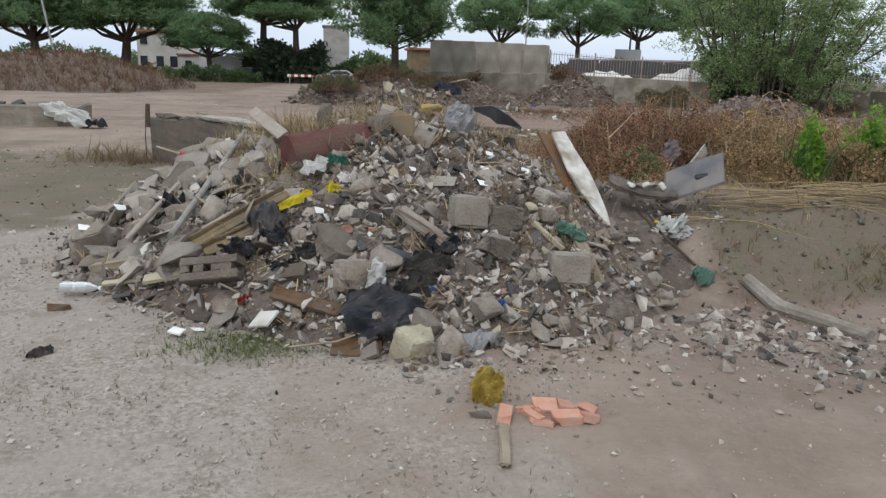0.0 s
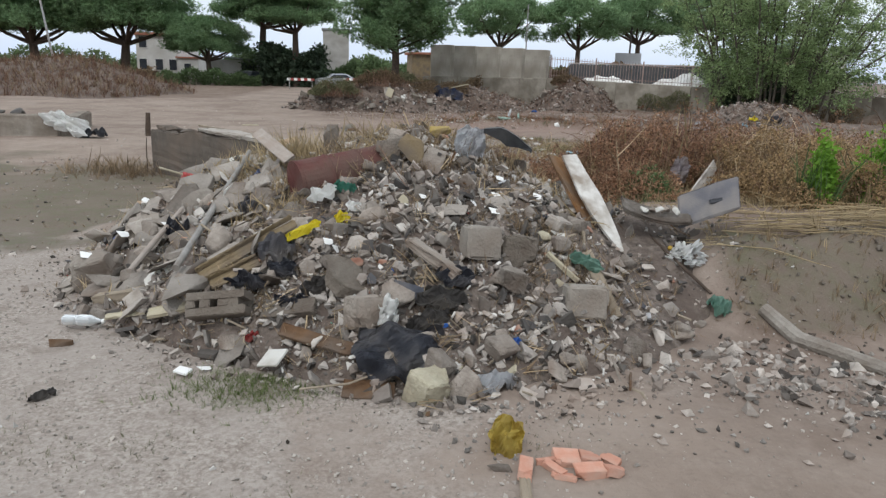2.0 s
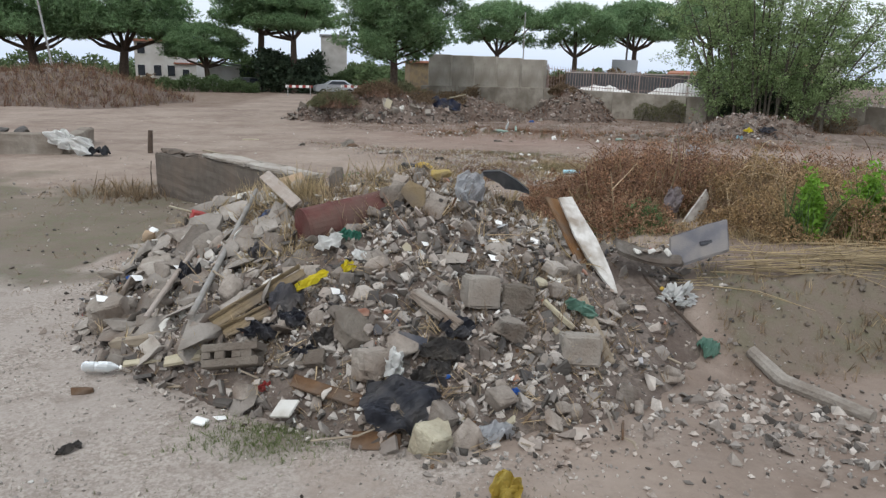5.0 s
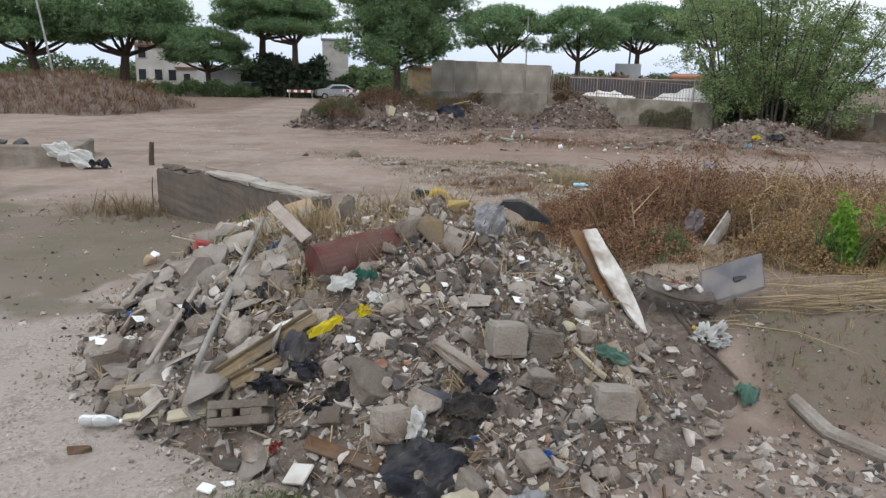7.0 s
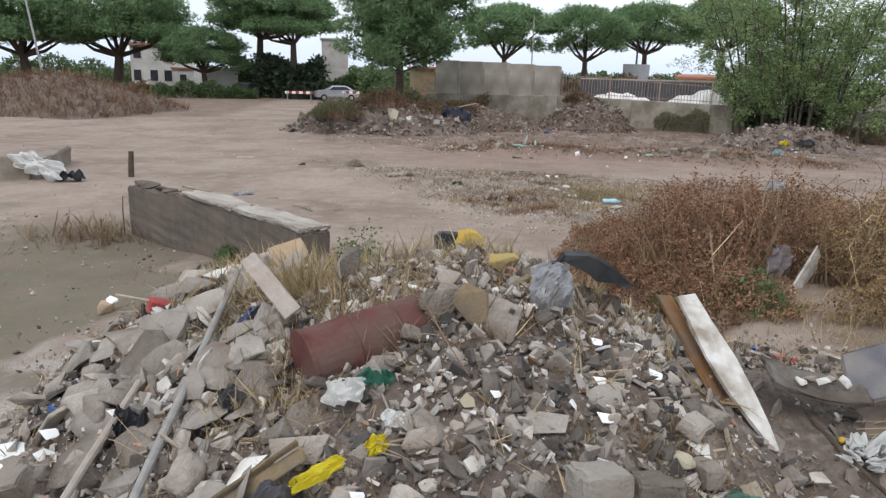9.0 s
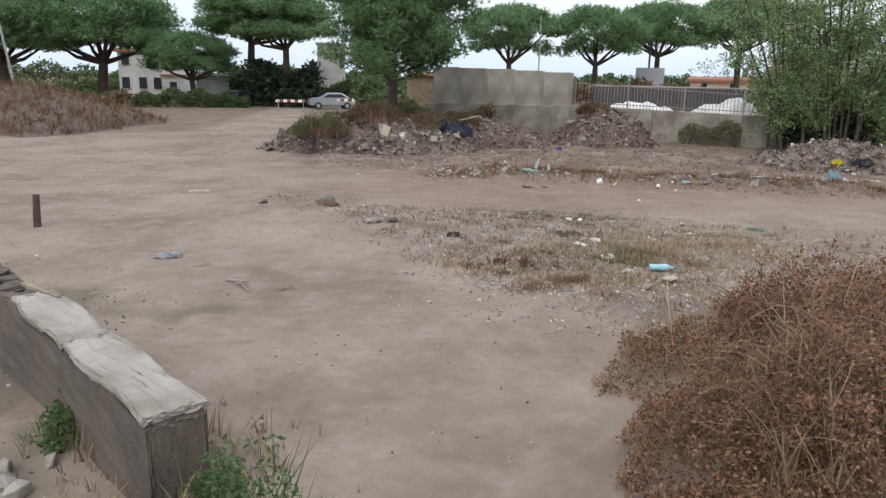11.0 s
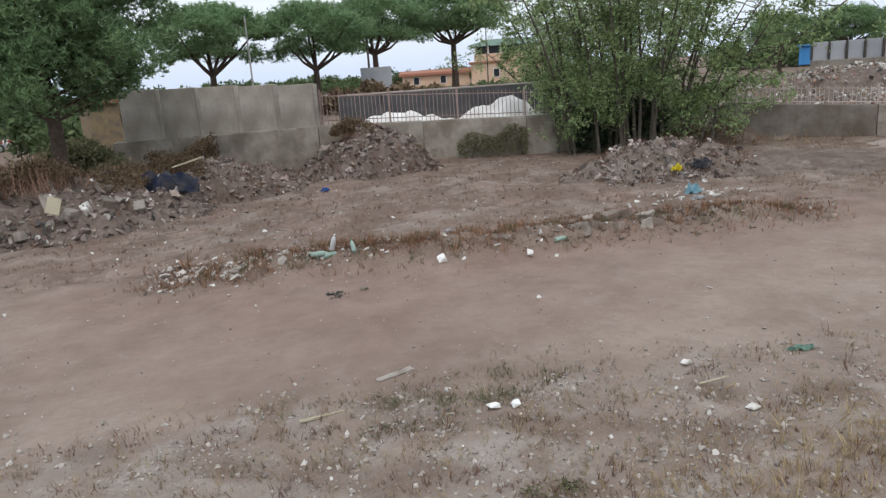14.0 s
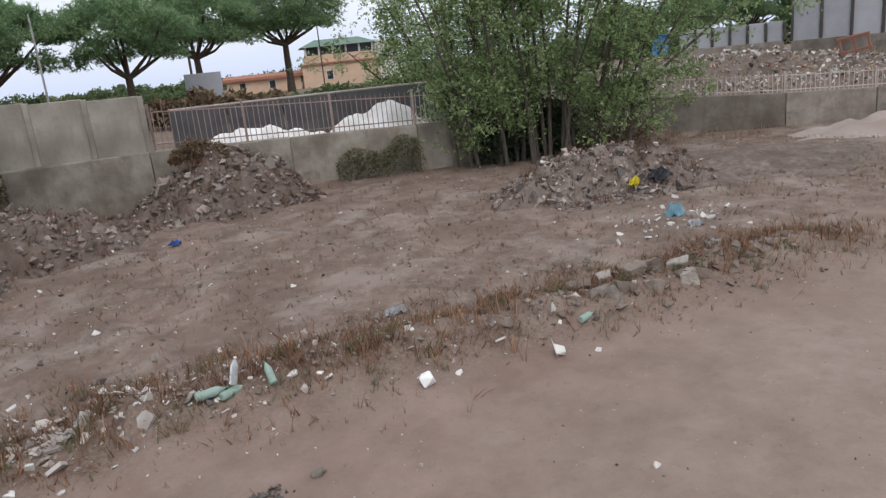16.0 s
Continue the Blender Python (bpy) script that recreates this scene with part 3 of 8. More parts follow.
M_MOUND = mat("reddish_mound_earth", [(0.105, 0.082, 0.068), (0.178, 0.140, 0.118), (0.26, 0.212, 0.182)], 7, 0.95, 0.9, 30, (0.125, 0.092, 0.074), 1.3)
M_GREYMOUND = mat("grey_rubble_earth", [(0.130, 0.106, 0.090), (0.205, 0.172, 0.149), (0.29, 0.25, 0.222)], 7, 0.95, 0.9, 30, (0.15, 0.114, 0.092), 1.3)
M_TANBLOCK = mat("earthy_old_mortar", [(0.225, 0.182, 0.150), (0.335, 0.288, 0.25)], 6, 0.95, 0.8, 40, (0.18, 0.136, 0.108), 3, obj=0.3)
M_PALEEARTH = mat("pale_loose_earth", [(0.30, 0.248, 0.215), (0.40, 0.345, 0.305)], 4, 0.95, 0.6, 25, (0.27, 0.215, 0.18), 1.0)
# side colour: earthy dirt plus the shade on the wall's face
M_LOWWALL = mat("earthy_shaded_low_wall", [(0.088, 0.074, 0.062), (0.150, 0.129, 0.110)], 5, 0.94, 0.6, 30, (0.158, 0.124, 0.100), 1.6)
# paler colour for the wall's top, with the light from above in it
M_CAPPALE = mat("lit_pale_wall_top", [(0.33, 0.30, 0.265), (0.45, 0.42, 0.38)], 4, 0.94, 0.5, 30, (0.27, 0.235, 0.20), 2.2)
M_REDSTEEL = mat("rusty_red_steel", [(0.26, 0.10, 0.07), (0.38, 0.17, 0.12)], 6, 0.8, 0.3, 30, (0.25, 0.15, 0.11), 3)
M_PALECHIP = mat("pale_mortar_chips", [(0.36, 0.338, 0.307), (0.51, 0.486, 0.448)], 8, 0.92, 0.4, 50, (0.33, 0.28, 0.245), 3, island=0.35)
M_BUMPER = mat("scuffed_black_plastic", [(0.020, 0.021, 0.025), (0.04, 0.042, 0.048)], 6, 0.32, 0.15, 25, (0.07, 0.068, 0.068), 3)
M_PALEWOOD = mat("bleached_timber", [(0.30, 0.258, 0.224), (0.42, 0.37, 0.33)], 12, 0.92, 0.4, 50, (0.33, 0.275, 0.235), 4)
M_FOAMTAN = mat("tan_cardboard", [(0.36, 0.255, 0.165), (0.45, 0.335, 0.23)], 6, 0.92, 0.2, 30, (0.32, 0.25, 0.18), 4)
M_TARP = mat("dark_blue_tarpaulin", [(0.030, 0.040, 0.085), (0.06, 0.075, 0.14)], 5, 0.6, 0.4, 20, (0.12, 0.115, 0.12), 3)
M_DUSTBLUE = mat("dusty_blue_plastic", [(0.10, 0.15, 0.30), (0.17, 0.21, 0.34)], 7, 0.6, 0.3, 25, (0.24, 0.22, 0.22), 5)
M_OLIVE = leafy("olive_scrub_leaves", [(0.105, 0.112, 0.056), (0.18, 0.172, 0.095)], 0.45, 0.35)
M_MOUNDCHIP = mat("dusty_mound_rubble", [(0.185, 0.150, 0.130), (0.335, 0.290, 0.258)], 6, 0.94, 0.4, 40, (0.18, 0.137, 0.112), 1.2, island=0.6)
M_YELLOWRAG = mat("pale_yellow_plastic", [(0.46, 0.34, 0.06), (0.60, 0.48, 0.14)], 5, 0.6, 0.3, 25, (0.38, 0.27, 0.06), 4)
M_MAUVE = mat("faded_mauve_cloth", [(0.25, 0.215, 0.225), (0.36, 0.32, 0.33)], 7, 0.9, 0.3, 30, (0.24, 0.20, 0.18), 5)
M_GRASSGREEN = leafy("short_green_grass", [(0.125, 0.165, 0.055), (0.195, 0.235, 0.095)], 0.4, 0.4)
M_GREYPLASTER = mat("dirty_white_plaster", [(0.44, 0.425, 0.40), (0.58, 0.565, 0.54)], 1.5, 0.9, 0.1, 20, (0.38, 0.355, 0.325), 0.7)

# ---------------------------------------------------------------- ground sheet
def lines(fine_a, fine_b, step, far_a, far_b):
    out = list(np.arange(fine_a, fine_b + 1e-6, step))
    s, v = step, fine_b
    while v < far_b:
        s *= 1.12
        v += s
        out.append(v)
    s, v = step, fine_a
    while v > far_a:
        s *= 1.12
        v -= s
        out.insert(0, v)
    return np.array(out)


def build_ground():
    xs, ys = lines(-6, 12, 0.13, -900, 900), lines(-1, 30, 0.13, -300, 2500)
    gx, gy = np.meshgrid(xs, ys)
    gz = land(gx, gy)
    nx, ny = len(xs), len(ys)
    verts = np.stack((gx, gy, gz), -1).reshape(-1, 3)
    i = np.arange(nx * (ny - 1)).reshape(ny - 1, nx)[:, :-1].ravel()
    faces = np.stack((i, i + 1, i + nx + 1, i + nx), -1)
    me = mesh_of("ground", verts.tolist(), faces.tolist(), M_GROUND, False)
    x, y = verts[:, 0], verts[:, 1]
    band = gravel_field(x, y)
    x, y = x + 0.9 * rip(x, y, 3.4, 81) + 0.3 * rip(x, y, 1.1, 83), y + 0.9 * rip(x, y, 3.4, 82) + 0.3 * rip(x, y, 1.1, 84)
    gravel = np.maximum(smooth(1.6, -0.2, x) * smooth(6.0, 3.4, y) * smooth(-9, -3, y), 0.66 * band * smooth(-0.8, 0.4, rip(x, y, 1.7, 73)))
    gravel = np.maximum(gravel, smooth(-0.6, -1.3, x) * smooth(10.6, 8.4, y))
    gravel = np.maximum(gravel, 0.7 * smooth(-2, -6, x) * smooth(7, 3, y))
    gravel = np.maximum(gravel, 0.55 * smooth(5, 2.5, y))
    x, y = verts[:, 0], verts[:, 1]
    gravel = np.maximum(gravel, smooth(0.3, -0.5, x) * smooth(5.6, 4.7, y) * smooth(-9, -3, y))
    gravel = gravel * np.where(y < 12, np.maximum(0.60 + 0.40 * smooth(2.9, 4.3, y), 1.15 * smooth(0.5, -0.7, x)), 1.0)
    berm = np.exp(-(seg_dist(x, y, (3.0, 28.0), (14.5, 24.2)) / 1.3) ** 2)
    foot = smooth(-9, -2, beyond_wall(x, y)) * smooth(-6, 0, x) * smooth(-1, -2, -beyond_wall(x, y) - 3)
    verge = np.maximum.reduce([1.2 * berm, 1.05 * smooth(4.5, 5.0, y) * smooth(6.6, 6.0, y) * smooth(2.9, 3.5, x) * smooth(16, 11, x), 0.75 * smooth(2.6, 4.2, x) * smooth(3.0, 6.5, y) * smooth(17, 14, y), 0.8 * band * smooth(-0.2, 0.9, rip(x, y, 1.5, 72)),
                               0.9 * smooth(-7, -10, x) * smooth(40, 46, y), 0.42 * smooth(0.2, 2.2, x) * smooth(5.0, 3.6, y) * smooth(-4, 0, y), smooth(-6, -1, beyond_wall(x, y)) * smooth(-7, -1, x),
                               0.55 * smooth(11, 18, x) * smooth(20, 26, y), 1.15 * smooth(0.2, 1.6, y - 27.9 + 0.33 * (x - 3)) * smooth(0, 4, x) * (0.55 + 0.45 * rip(x, y, 3.1, 75)), 0.9 * smooth(0.3, 1.5, beyond_wall(x, y)) * smooth(3, 7, x)])
    x, y = x + 1.0 * rip(x, y, 3.0, 85) + 0.3 * rip(x, y, 1.0, 87), y + 1.0 * rip(x, y, 3.0, 86)
    # moss on the plot; the earth bank's face only takes its darker tone
    moss_dark = np.maximum(1.1 * smooth(4.6, 5.1, verts[:, 1]) * smooth(6.4, 5.8, verts[:, 1]) * smooth(2.9, 3.5, verts[:, 0]) * smooth(16, 11, verts[:, 0]), np.maximum(1.25 * smooth(-1.7, -3.0, x) * smooth(6.8, 9.0, y) * smooth(18, 13, y), 0.9 * np.exp(-(np.hypot(verts[:, 0] + 0.5, verts[:, 1] - 4.02) / 0.42) ** 2)))
    for name, v in (("gravel", gravel), ("verge", verge), ("moss_dark", moss_dark), ("rough", smooth(0.0, 1.2, verts[:, 1] - 27.6 + 0.33 * (verts[:, 0] - 3)) * smooth(-6, 2, verts[:, 0]) * smooth(60, 45, verts[:, 1]) + 0.42 * gravel_field(verts[:, 0], verts[:, 1])), ("red", (0.22 * smooth(11, 17, verts[:, 1]) + 0.85 * smooth(19, 26, verts[:, 1])) * (0.25 + 0.75 * smooth(-3, 5, verts[:, 0])))):
        a = me.attributes.new(name, "FLOAT", "POINT")
        a.data.foreach_set("value", np.asarray(v, np.float32))
    thing("ground", Matrix(), "bare tan earth with gravel, tracks and scattered litter", "ground", kind="structure", data=me)


build_ground()

# ---------------------------------------------------------------- boundary wall and fence
WALL = [(3.2, 43.75), (10.0, 40.4), (17.0, 37.0), (25.0, 33.7), (28.0, 30.2), (30.0, 28.0), (37.0, 21.0), (45.0, 11.0)]
TOPS = [1.65, 1.75, 1.55, 1.36, 1.14, 1.05, 0.98, 0.95]


def wall_run():
    """The low retaining wall, in lengths between joints."""
    wall = thing("wall_boundary", Matrix(), "stained low concrete boundary wall along the yard", "wall", kind="structure")
    for k in range(len(WALL) - 1):
        p, q = Vector(WALL[k]), Vector(WALL[k + 1])
        n = max(1, round((q - p).length / 3.2))
        for j in range(n):
            a, b = p.lerp(q, j / n), p.lerp(q, (j + 1) / n)
            za, zb = TOPS[k] + (TOPS[k + 1] - TOPS[k]) * j / n, TOPS[k] + (TOPS[k + 1] - TOPS[k]) * (j + 1) / n
            length = (b - a).length
            bm = box(length - 0.012, 0.34, 1, 0.02, 0.008, 40 + k * 9 + j, 2)
            for v in bm.verts:
                top = za + (zb - za) * (v.co.x / length + 0.5)
                v.co.z = -0.4 + (v.co.z + 0.5) * (top + 0.4)
            ob = part("panel", bm, M_WALLLOW if k < 3 else M_BLOCKWALL, wall)
            mid = (a + b) / 2
            ob.matrix_world = pose(mid.x, mid.y, 0, 0, 0, math.degrees(math.atan2(b.y - a.y, b.x - a.x)))


wall_run()


def tall_wall():
    """Precast slabs that stand on the low wall."""
    wall = thing("wall_tall", Matrix(), "tall weathered precast concrete slab wall on a low wall", "wall", kind="structure")
    p, q = Vector((3.6, 43.55)), Vector((10.0, 40.4))
    heights = [3.46, 3.42, 3.40, 3.34, 3.27]
    turn = math.degrees(math.atan2(q.y - p.y, q.x - p.x))
    for j, top in enumerate(heights):
        a, b = p.lerp(q, j / 5), p.lerp(q, (j + 1) / 5)
        mid = (a + b) / 2
        ob = part("slab", box((b - a).length - 0.05, 0.16, top - 1.62, 0.015, 0.008, 70 + j, 2), M_WALL, wall)
        ob.matrix_world = pose(mid.x, mid.y + 0.02 * (j % 2), (top + 1.66) / 2, 0.6 * (-1) ** j, 0, turn)
        post = part("post", box(0.14, 0.2, top - 1.6, 0.015, 0.004, 80 + j), M_WALL, wall)
        post.matrix_world = pose(b.x, b.y - 0.04, (top + 1.6) / 2, 0, 0, turn)


tall_wall()


def fence_run(k0, k1, start, height0, height1, material, label):
    """Upright bars between rails, on the wall from corner k0 to k1."""
    fence = thing("fence", Matrix(), label, "fence", "yard fence lengths")
    bar = mesh_of("bar", *bar_shape(), material)
    for k in range(k0, k1):
        p, q = Vector(WALL[k]), Vector(WALL[k + 1])
        if k == k0:
            p = p.lerp(q, start)
        length = (q - p).length
        turn = math.degrees(math.atan2(q.y - p.y, q.x - p.x))
        def top(f):
            g = (k + (start + (1 - start) * f if k == k0 else f) - k0) / (k1 - k0)
            t0 = TOPS[k] + (TOPS[k + 1] - TOPS[k]) * (start + (1 - start) * f if k == k0 else f)
            return t0, height0 + (height1 - height0) * g
        n = int(length / 0.15)
        for j in range(n):
            f = (j + 0.5) / n
            w, (z0, h) = p.lerp(q, f), top(f)
            ob = part("bar", bar, material, fence)
            ob.matrix_basis = pose(w.x, w.y, z0, random.uniform(-1.5, 1.5), random.uniform(-1, 1), turn) @ Matrix.Diagonal((1, 1, h * random.uniform(0.98, 1.02), 1))
        for frac in (0.14, 0.86):
            a, b = p.lerp(q, 0), p.lerp(q, 1)
            (za, ha), (zb, hb) = top(0), top(1)
            rail = part("rail", tube(bmesh.new(), [(a.x, a.y, za + ha * frac), (b.x, b.y, zb + hb * frac)], [0.018, 0.018], 6), material, fence)
        m = max(2, round(length / 2.6))
        for j in range(m + 1):
            w, (z0, h) = p.lerp(q, j / m), top(j / m)
            ob = part("post", box(0.07, 0.07, h + 0.06, 0.006), material, fence)
            ob.matrix_basis = pose(w.x, w.y, z0 + (h + 0.06) / 2, 0, 0, turn)
    return fence


def bar_shape():
    r, v, f = 0.011, [], []
    for z in (0, 0.94):
        v += [(r, r, z), (-r, r, z), (-r, -r, z), (r, -r, z)]
    v.append((0, 0, 1))
    for j in range(4):
        f += [(j, (j + 1) % 4, 4 + (j + 1) % 4, 4 + j), (4 + j, 4 + (j + 1) % 4, 8)]
    return v, f


fence_run(1, 2, 0.02, 1.25, 1.02, M_PINKFENCE, "chalky pale steel bar fence on the low wall")
fence_run(2, 3, 0.0, 1.02, 0.70, M_FENCE, "pale steel bar fence half hidden by the tree")
fence_run(3, 6, 0.0, 0.70, 0.62, M_FENCE, "low pale bar fence in front of the debris yard")


# ---------------------------------------------------------------- trees
def pine_mesh(seed, width, depth, base, clumps, tufts, size, roundness, trunk=0.3):
    """Trunk and limbs, and a crown of needle tufts in clumps. Returns bmesh and mesh."""
    r = random.Random(seed)
    rng = np.random.default_rng(seed)
    bm = bmesh.new()
    lean = r.uniform(-0.4, 0.4)
    fork = Vector((lean * 0.5, r.uniform(-0.2, 0.2), base if roundness == 0.5 else base * 0.9))
    tube(bm, [(0, 0, -0.3), (0.05, 0, fork.z * 0.3), (lean * 0.25, 0.03, fork.z * 0.65), fork], [trunk * 1.15, trunk * 0.9, trunk * 0.8, trunk * 0.68], 9)
    rows, centres = [], []
    for k in range(clumps):
        a, q = 2.39996 * k + r.uniform(-0.3, 0.3), math.sqrt((k + 0.5) / clumps)
        dome = math.sqrt(max(0.0, 1 - (q * 0.97) ** 2))
        low = r.random() < roundness
        z = base + depth * (0.30 + 0.64 * dome if not low else 0.16 + 0.45 * dome * r.random()) + r.uniform(-0.12, 0.12)
        centres.append(Vector((math.cos(a) * q * width * 0.46 + lean, math.sin(a) * q * width * 0.46, z)))
    for k, c in enumerate(centres):
        if k % (7 if roundness < 0.45 else 15) == 0:
            mid = fork.lerp(c, 0.5)
            mid.z -= depth * 0.10
            mid += Vector((r.uniform(-0.25, 0.25), r.uniform(-0.25, 0.25), 0))
            tube(bm, [fork - Vector((0, 0, 0.25)), mid, c], [trunk * 0.46, trunk * 0.30, 0.03], 5)
        cr = r.uniform(0.55, 0.85) * width / 8
        for _ in range(tufts):
            d = rng.normal(size=3)
            d /= np.linalg.norm(d)
            q = rng.uniform(0.4, 1.08)
            p = (c.x + d[0] * cr * 1.35 * q, c.y + d[1] * cr * 1.35 * q, c.z + d[2] * cr * (0.85 if d[2] > 0 else 0.6) * q)
            rows.append((*p, size * rng.uniform(0.7, 1.3), 0.5))
    return bm, swarm("crown", NEEDLES, rows, M_PINE, rng)


PINES = {}


def pine(x, y, z, kind, scale, turn, label):
    """An umbrella pine; the kinds are built once."""
    if kind not in PINES:
        spec = {"umbrella": (11, 8.4, 3.9, 4.0, 62, 120, 0.27, 0.25), "wide": (12, 10.5, 4.4, 4.6, 90, 110, 0.30, 0.4, 0.36),
                "tall": (15, 9.6, 5.0, 5.5, 130, 120, 0.30, 0.5, 0.42), "broad": (14, 10.5, 4.6, 3.1, 130, 110, 0.30, 0.55, 0.42)}[kind]
        first = thing("pine_tree", Matrix(), "umbrella pine", "tree", "pines round the yard")
        bm, crown = pine_mesh(*spec)
        part("trunk", bm, M_BARK, first)
        part("crown", crown, M_PINE, first, "dense dark green needle crown")
        PINES[kind] = first
    ob = PINES[kind]
    m = pose(x, y, z, 0, 0, turn)
    if ob.get("set"):
        ob = copy_thing(ob, m)
    ob.matrix_basis = m @ Matrix.Diagonal((scale, scale, scale, 1))
    ob["set"] = 1
    return tagged(ob, label)


pine(11.3, 64.0, 0.9, "umbrella", 0.95, 80, "umbrella pine with a flat dark green crown behind the wall")
pine(18.2, 63.5, 0.9, "umbrella", 0.95, 200, "umbrella pine with a forked trunk behind the wall")
pine(27.9, 75.0, 1.7, "wide", 0.92, 130, "broad umbrella pine beside a dark pole")
pine(36.9, 76.5, 2.0, "wide", 1.0, 300, "broad umbrella pine with a thick forking trunk near the villa")
pine(-11.4, 78.0, 0.3, "tall", 1.05, 10, "tall dark umbrella pine beside the track")
pine(-7.6, 75.5, 0.3, "tall", 0.95, 160, "tall dark umbrella pine close to its neighbour")
pine(-16.6, 77.0, 0.3, "broad", 0.80, 60, "smaller umbrella pine beside the white house")
pine(-25.6, 79.0, 0.3, "broad", 1.36, 250, "large umbrella pine behind the white house")
pine(-33.5, 77.0, 0.3, "broad", 1.25, 40, "umbrella pine at the field edge")
pine(-43.0, 80.0, 0.3, "broad", 1.25, 310, "distant umbrella pine at the field edge")
for k, (x, y) in enumerate(((51.6, 51.6), (55.0, 48.4), (58.4, 45.0), (61.6, 41.4), (65.2, 38.2), (68.6, 34.4), (72.0, 30.6))):
    pine(x, y, 1.3, "wide", 0.49 + 0.03 * (k % 3), 50 * k, "small umbrella pine in a close row behind the screen panels")


def full_pine(x, y, z, label):
    """A younger stone pine: a long trunk with whorls of limbs and foliage nearly down to the scrub."""
    r, rng = random.Random(13), np.random.default_rng(13)
    tree = thing("pine_tree", pose(x, y, z), label, "tree", "pines round the yard")
    bm = bmesh.new()
    tube(bm, [(0, 0, -0.3), (0.06, 0, 2.0), (0.0, 0.05, 4.4), (0.05, 0, 7.6)], [0.25, 0.20, 0.15, 0.04], 9)
    rows = []
    for k in range(66):
        h = 3.0 + 6.0 * (k + r.random()) / 66
        reach = 3.65 * math.sqrt(max(0.02, 1 - ((h - 5.6) / 3.6) ** 2)) * r.uniform(0.55, 1.05)
        a = 2.39996 * k + r.uniform(-0.4, 0.4)
        tip = Vector((math.cos(a) * reach, math.sin(a) * reach, h + r.uniform(-0.1, 0.5)))
        root = Vector((0, 0, max(2.2, h - 0.30 * reach)))
        tube(bm, [root, root.lerp(tip, 0.55) + Vector((0, 0, -0.12)), tip], [0.05, 0.03, 0.012], 5)
        for f in (0.45, 0.72, 1.0):
            c = root.lerp(tip, f)
            cr = r.uniform(0.42, 0.85)
            for _ in range(int(105 * (0.6 + f))):
                d = rng.normal(size=3)
                d *= rng.uniform(0.35, 1.05) / np.linalg.norm(d)
                rows.append((c.x + d[0] * cr * 1.25, c.y + d[1] * cr * 1.25, c.z + d[2] * cr * 0.8, 0.17 * rng.uniform(0.7, 1.35), 0.6))
    part("trunk", bm, M_BARK, tree)
    part("crown", swarm("crown", NEEDLES, rows, M_PINE, rng), M_PINE, tree, "loose green needle crown")


full_pine(1.3, 38.6, 0.35, "full green pine with low branches behind a rubble heap")


def broad_tree(x0, y0, turn, seed, stems, tall, label):
    """A bushy poplar: a row of many thin stems, leafy almost down to the ground, with a gap in the middle."""
    r, rng = random.Random(seed), np.random.default_rng(seed)
    tree = thing("poplar_tree", pose(x0, y0, 0.05, 0, 0, turn), label, "tree")
    bm = bmesh.new()
    tips = []
    for k in range(stems):
        x, y = -2.6 + 5.3 * (k + 0.5) / stems + r.uniform(-0.3, 0.3), r.uniform(-0.55, 0.35)
        h = r.uniform(5.6, 9.2) * (1.0 - 0.05 * abs(x)) * tall
        ex, ey = x * r.uniform(1.5, 2.3 if x < 0 else 3.0) + r.uniform(-0.5, 0.5), y * 2 + r.uniform(-1.1, 1.1)
        pts = [(x, y, -0.2), (x * 1.08 + r.uniform(-.2, .2), y * 1.1, h * 0.3), (x + (ex - x) * 0.5, y + (ey - y) * 0.5, h * 0.65), (ex, ey, h)]
        tube(bm, pts, [0.07, 0.055, 0.04, 0.012], 6)
        for _ in range(30):
            f = r.uniform(0.06, 1.06)
            s = min(2, int(f * 3))
            p, w = Vector(pts[s]), Vector(pts[s + 1])
            root = p.lerp(w, f * 3 - s)
            c = root + Vector((r.gauss(0, 0.75), r.gauss(0, 0.55), r.gauss(0.05, 0.40)))
            if c.z > 1.0 + 0.45 * math.sin(3 * c.x) + 1.1 * math.exp(-((c.x - 0.1) / 0.8) ** 2) and r.random() < 0.82:
                tips.append(c)
                tube(bm, [root, root.lerp(c, 0.5) + Vector((0, 0, 0.08)), c], [0.016, 0.011, 0.006], 4)
    part("trunk", bm, M_BARK2, tree, "cluster of thin grey stems")
    rows = []
    for c in tips:
        wide = rng.uniform(0.12, 0.34)
        for _ in range(int(rng.uniform(13, 42))):
            o = rng.normal(0, wide, 3)
            rows.append((c.x + o[0], c.y + o[1], max(0.15, c.z + 0.8 * o[2]), rng.uniform(0.085, 0.165), 1.5))
    part("crown", swarm("crown", LEAVES, rows, M_TREELEAF, rng), M_TREELEAF, tree)


broad_tree(19.9, 34.35, -40, 21, 26, 1.0, "bushy multi-stemmed poplar with small green leaves by the fence")
broad_tree(25.6, 43.6, -30, 22, 20, 0.85, "second bushy poplar with green leaves behind the fence")


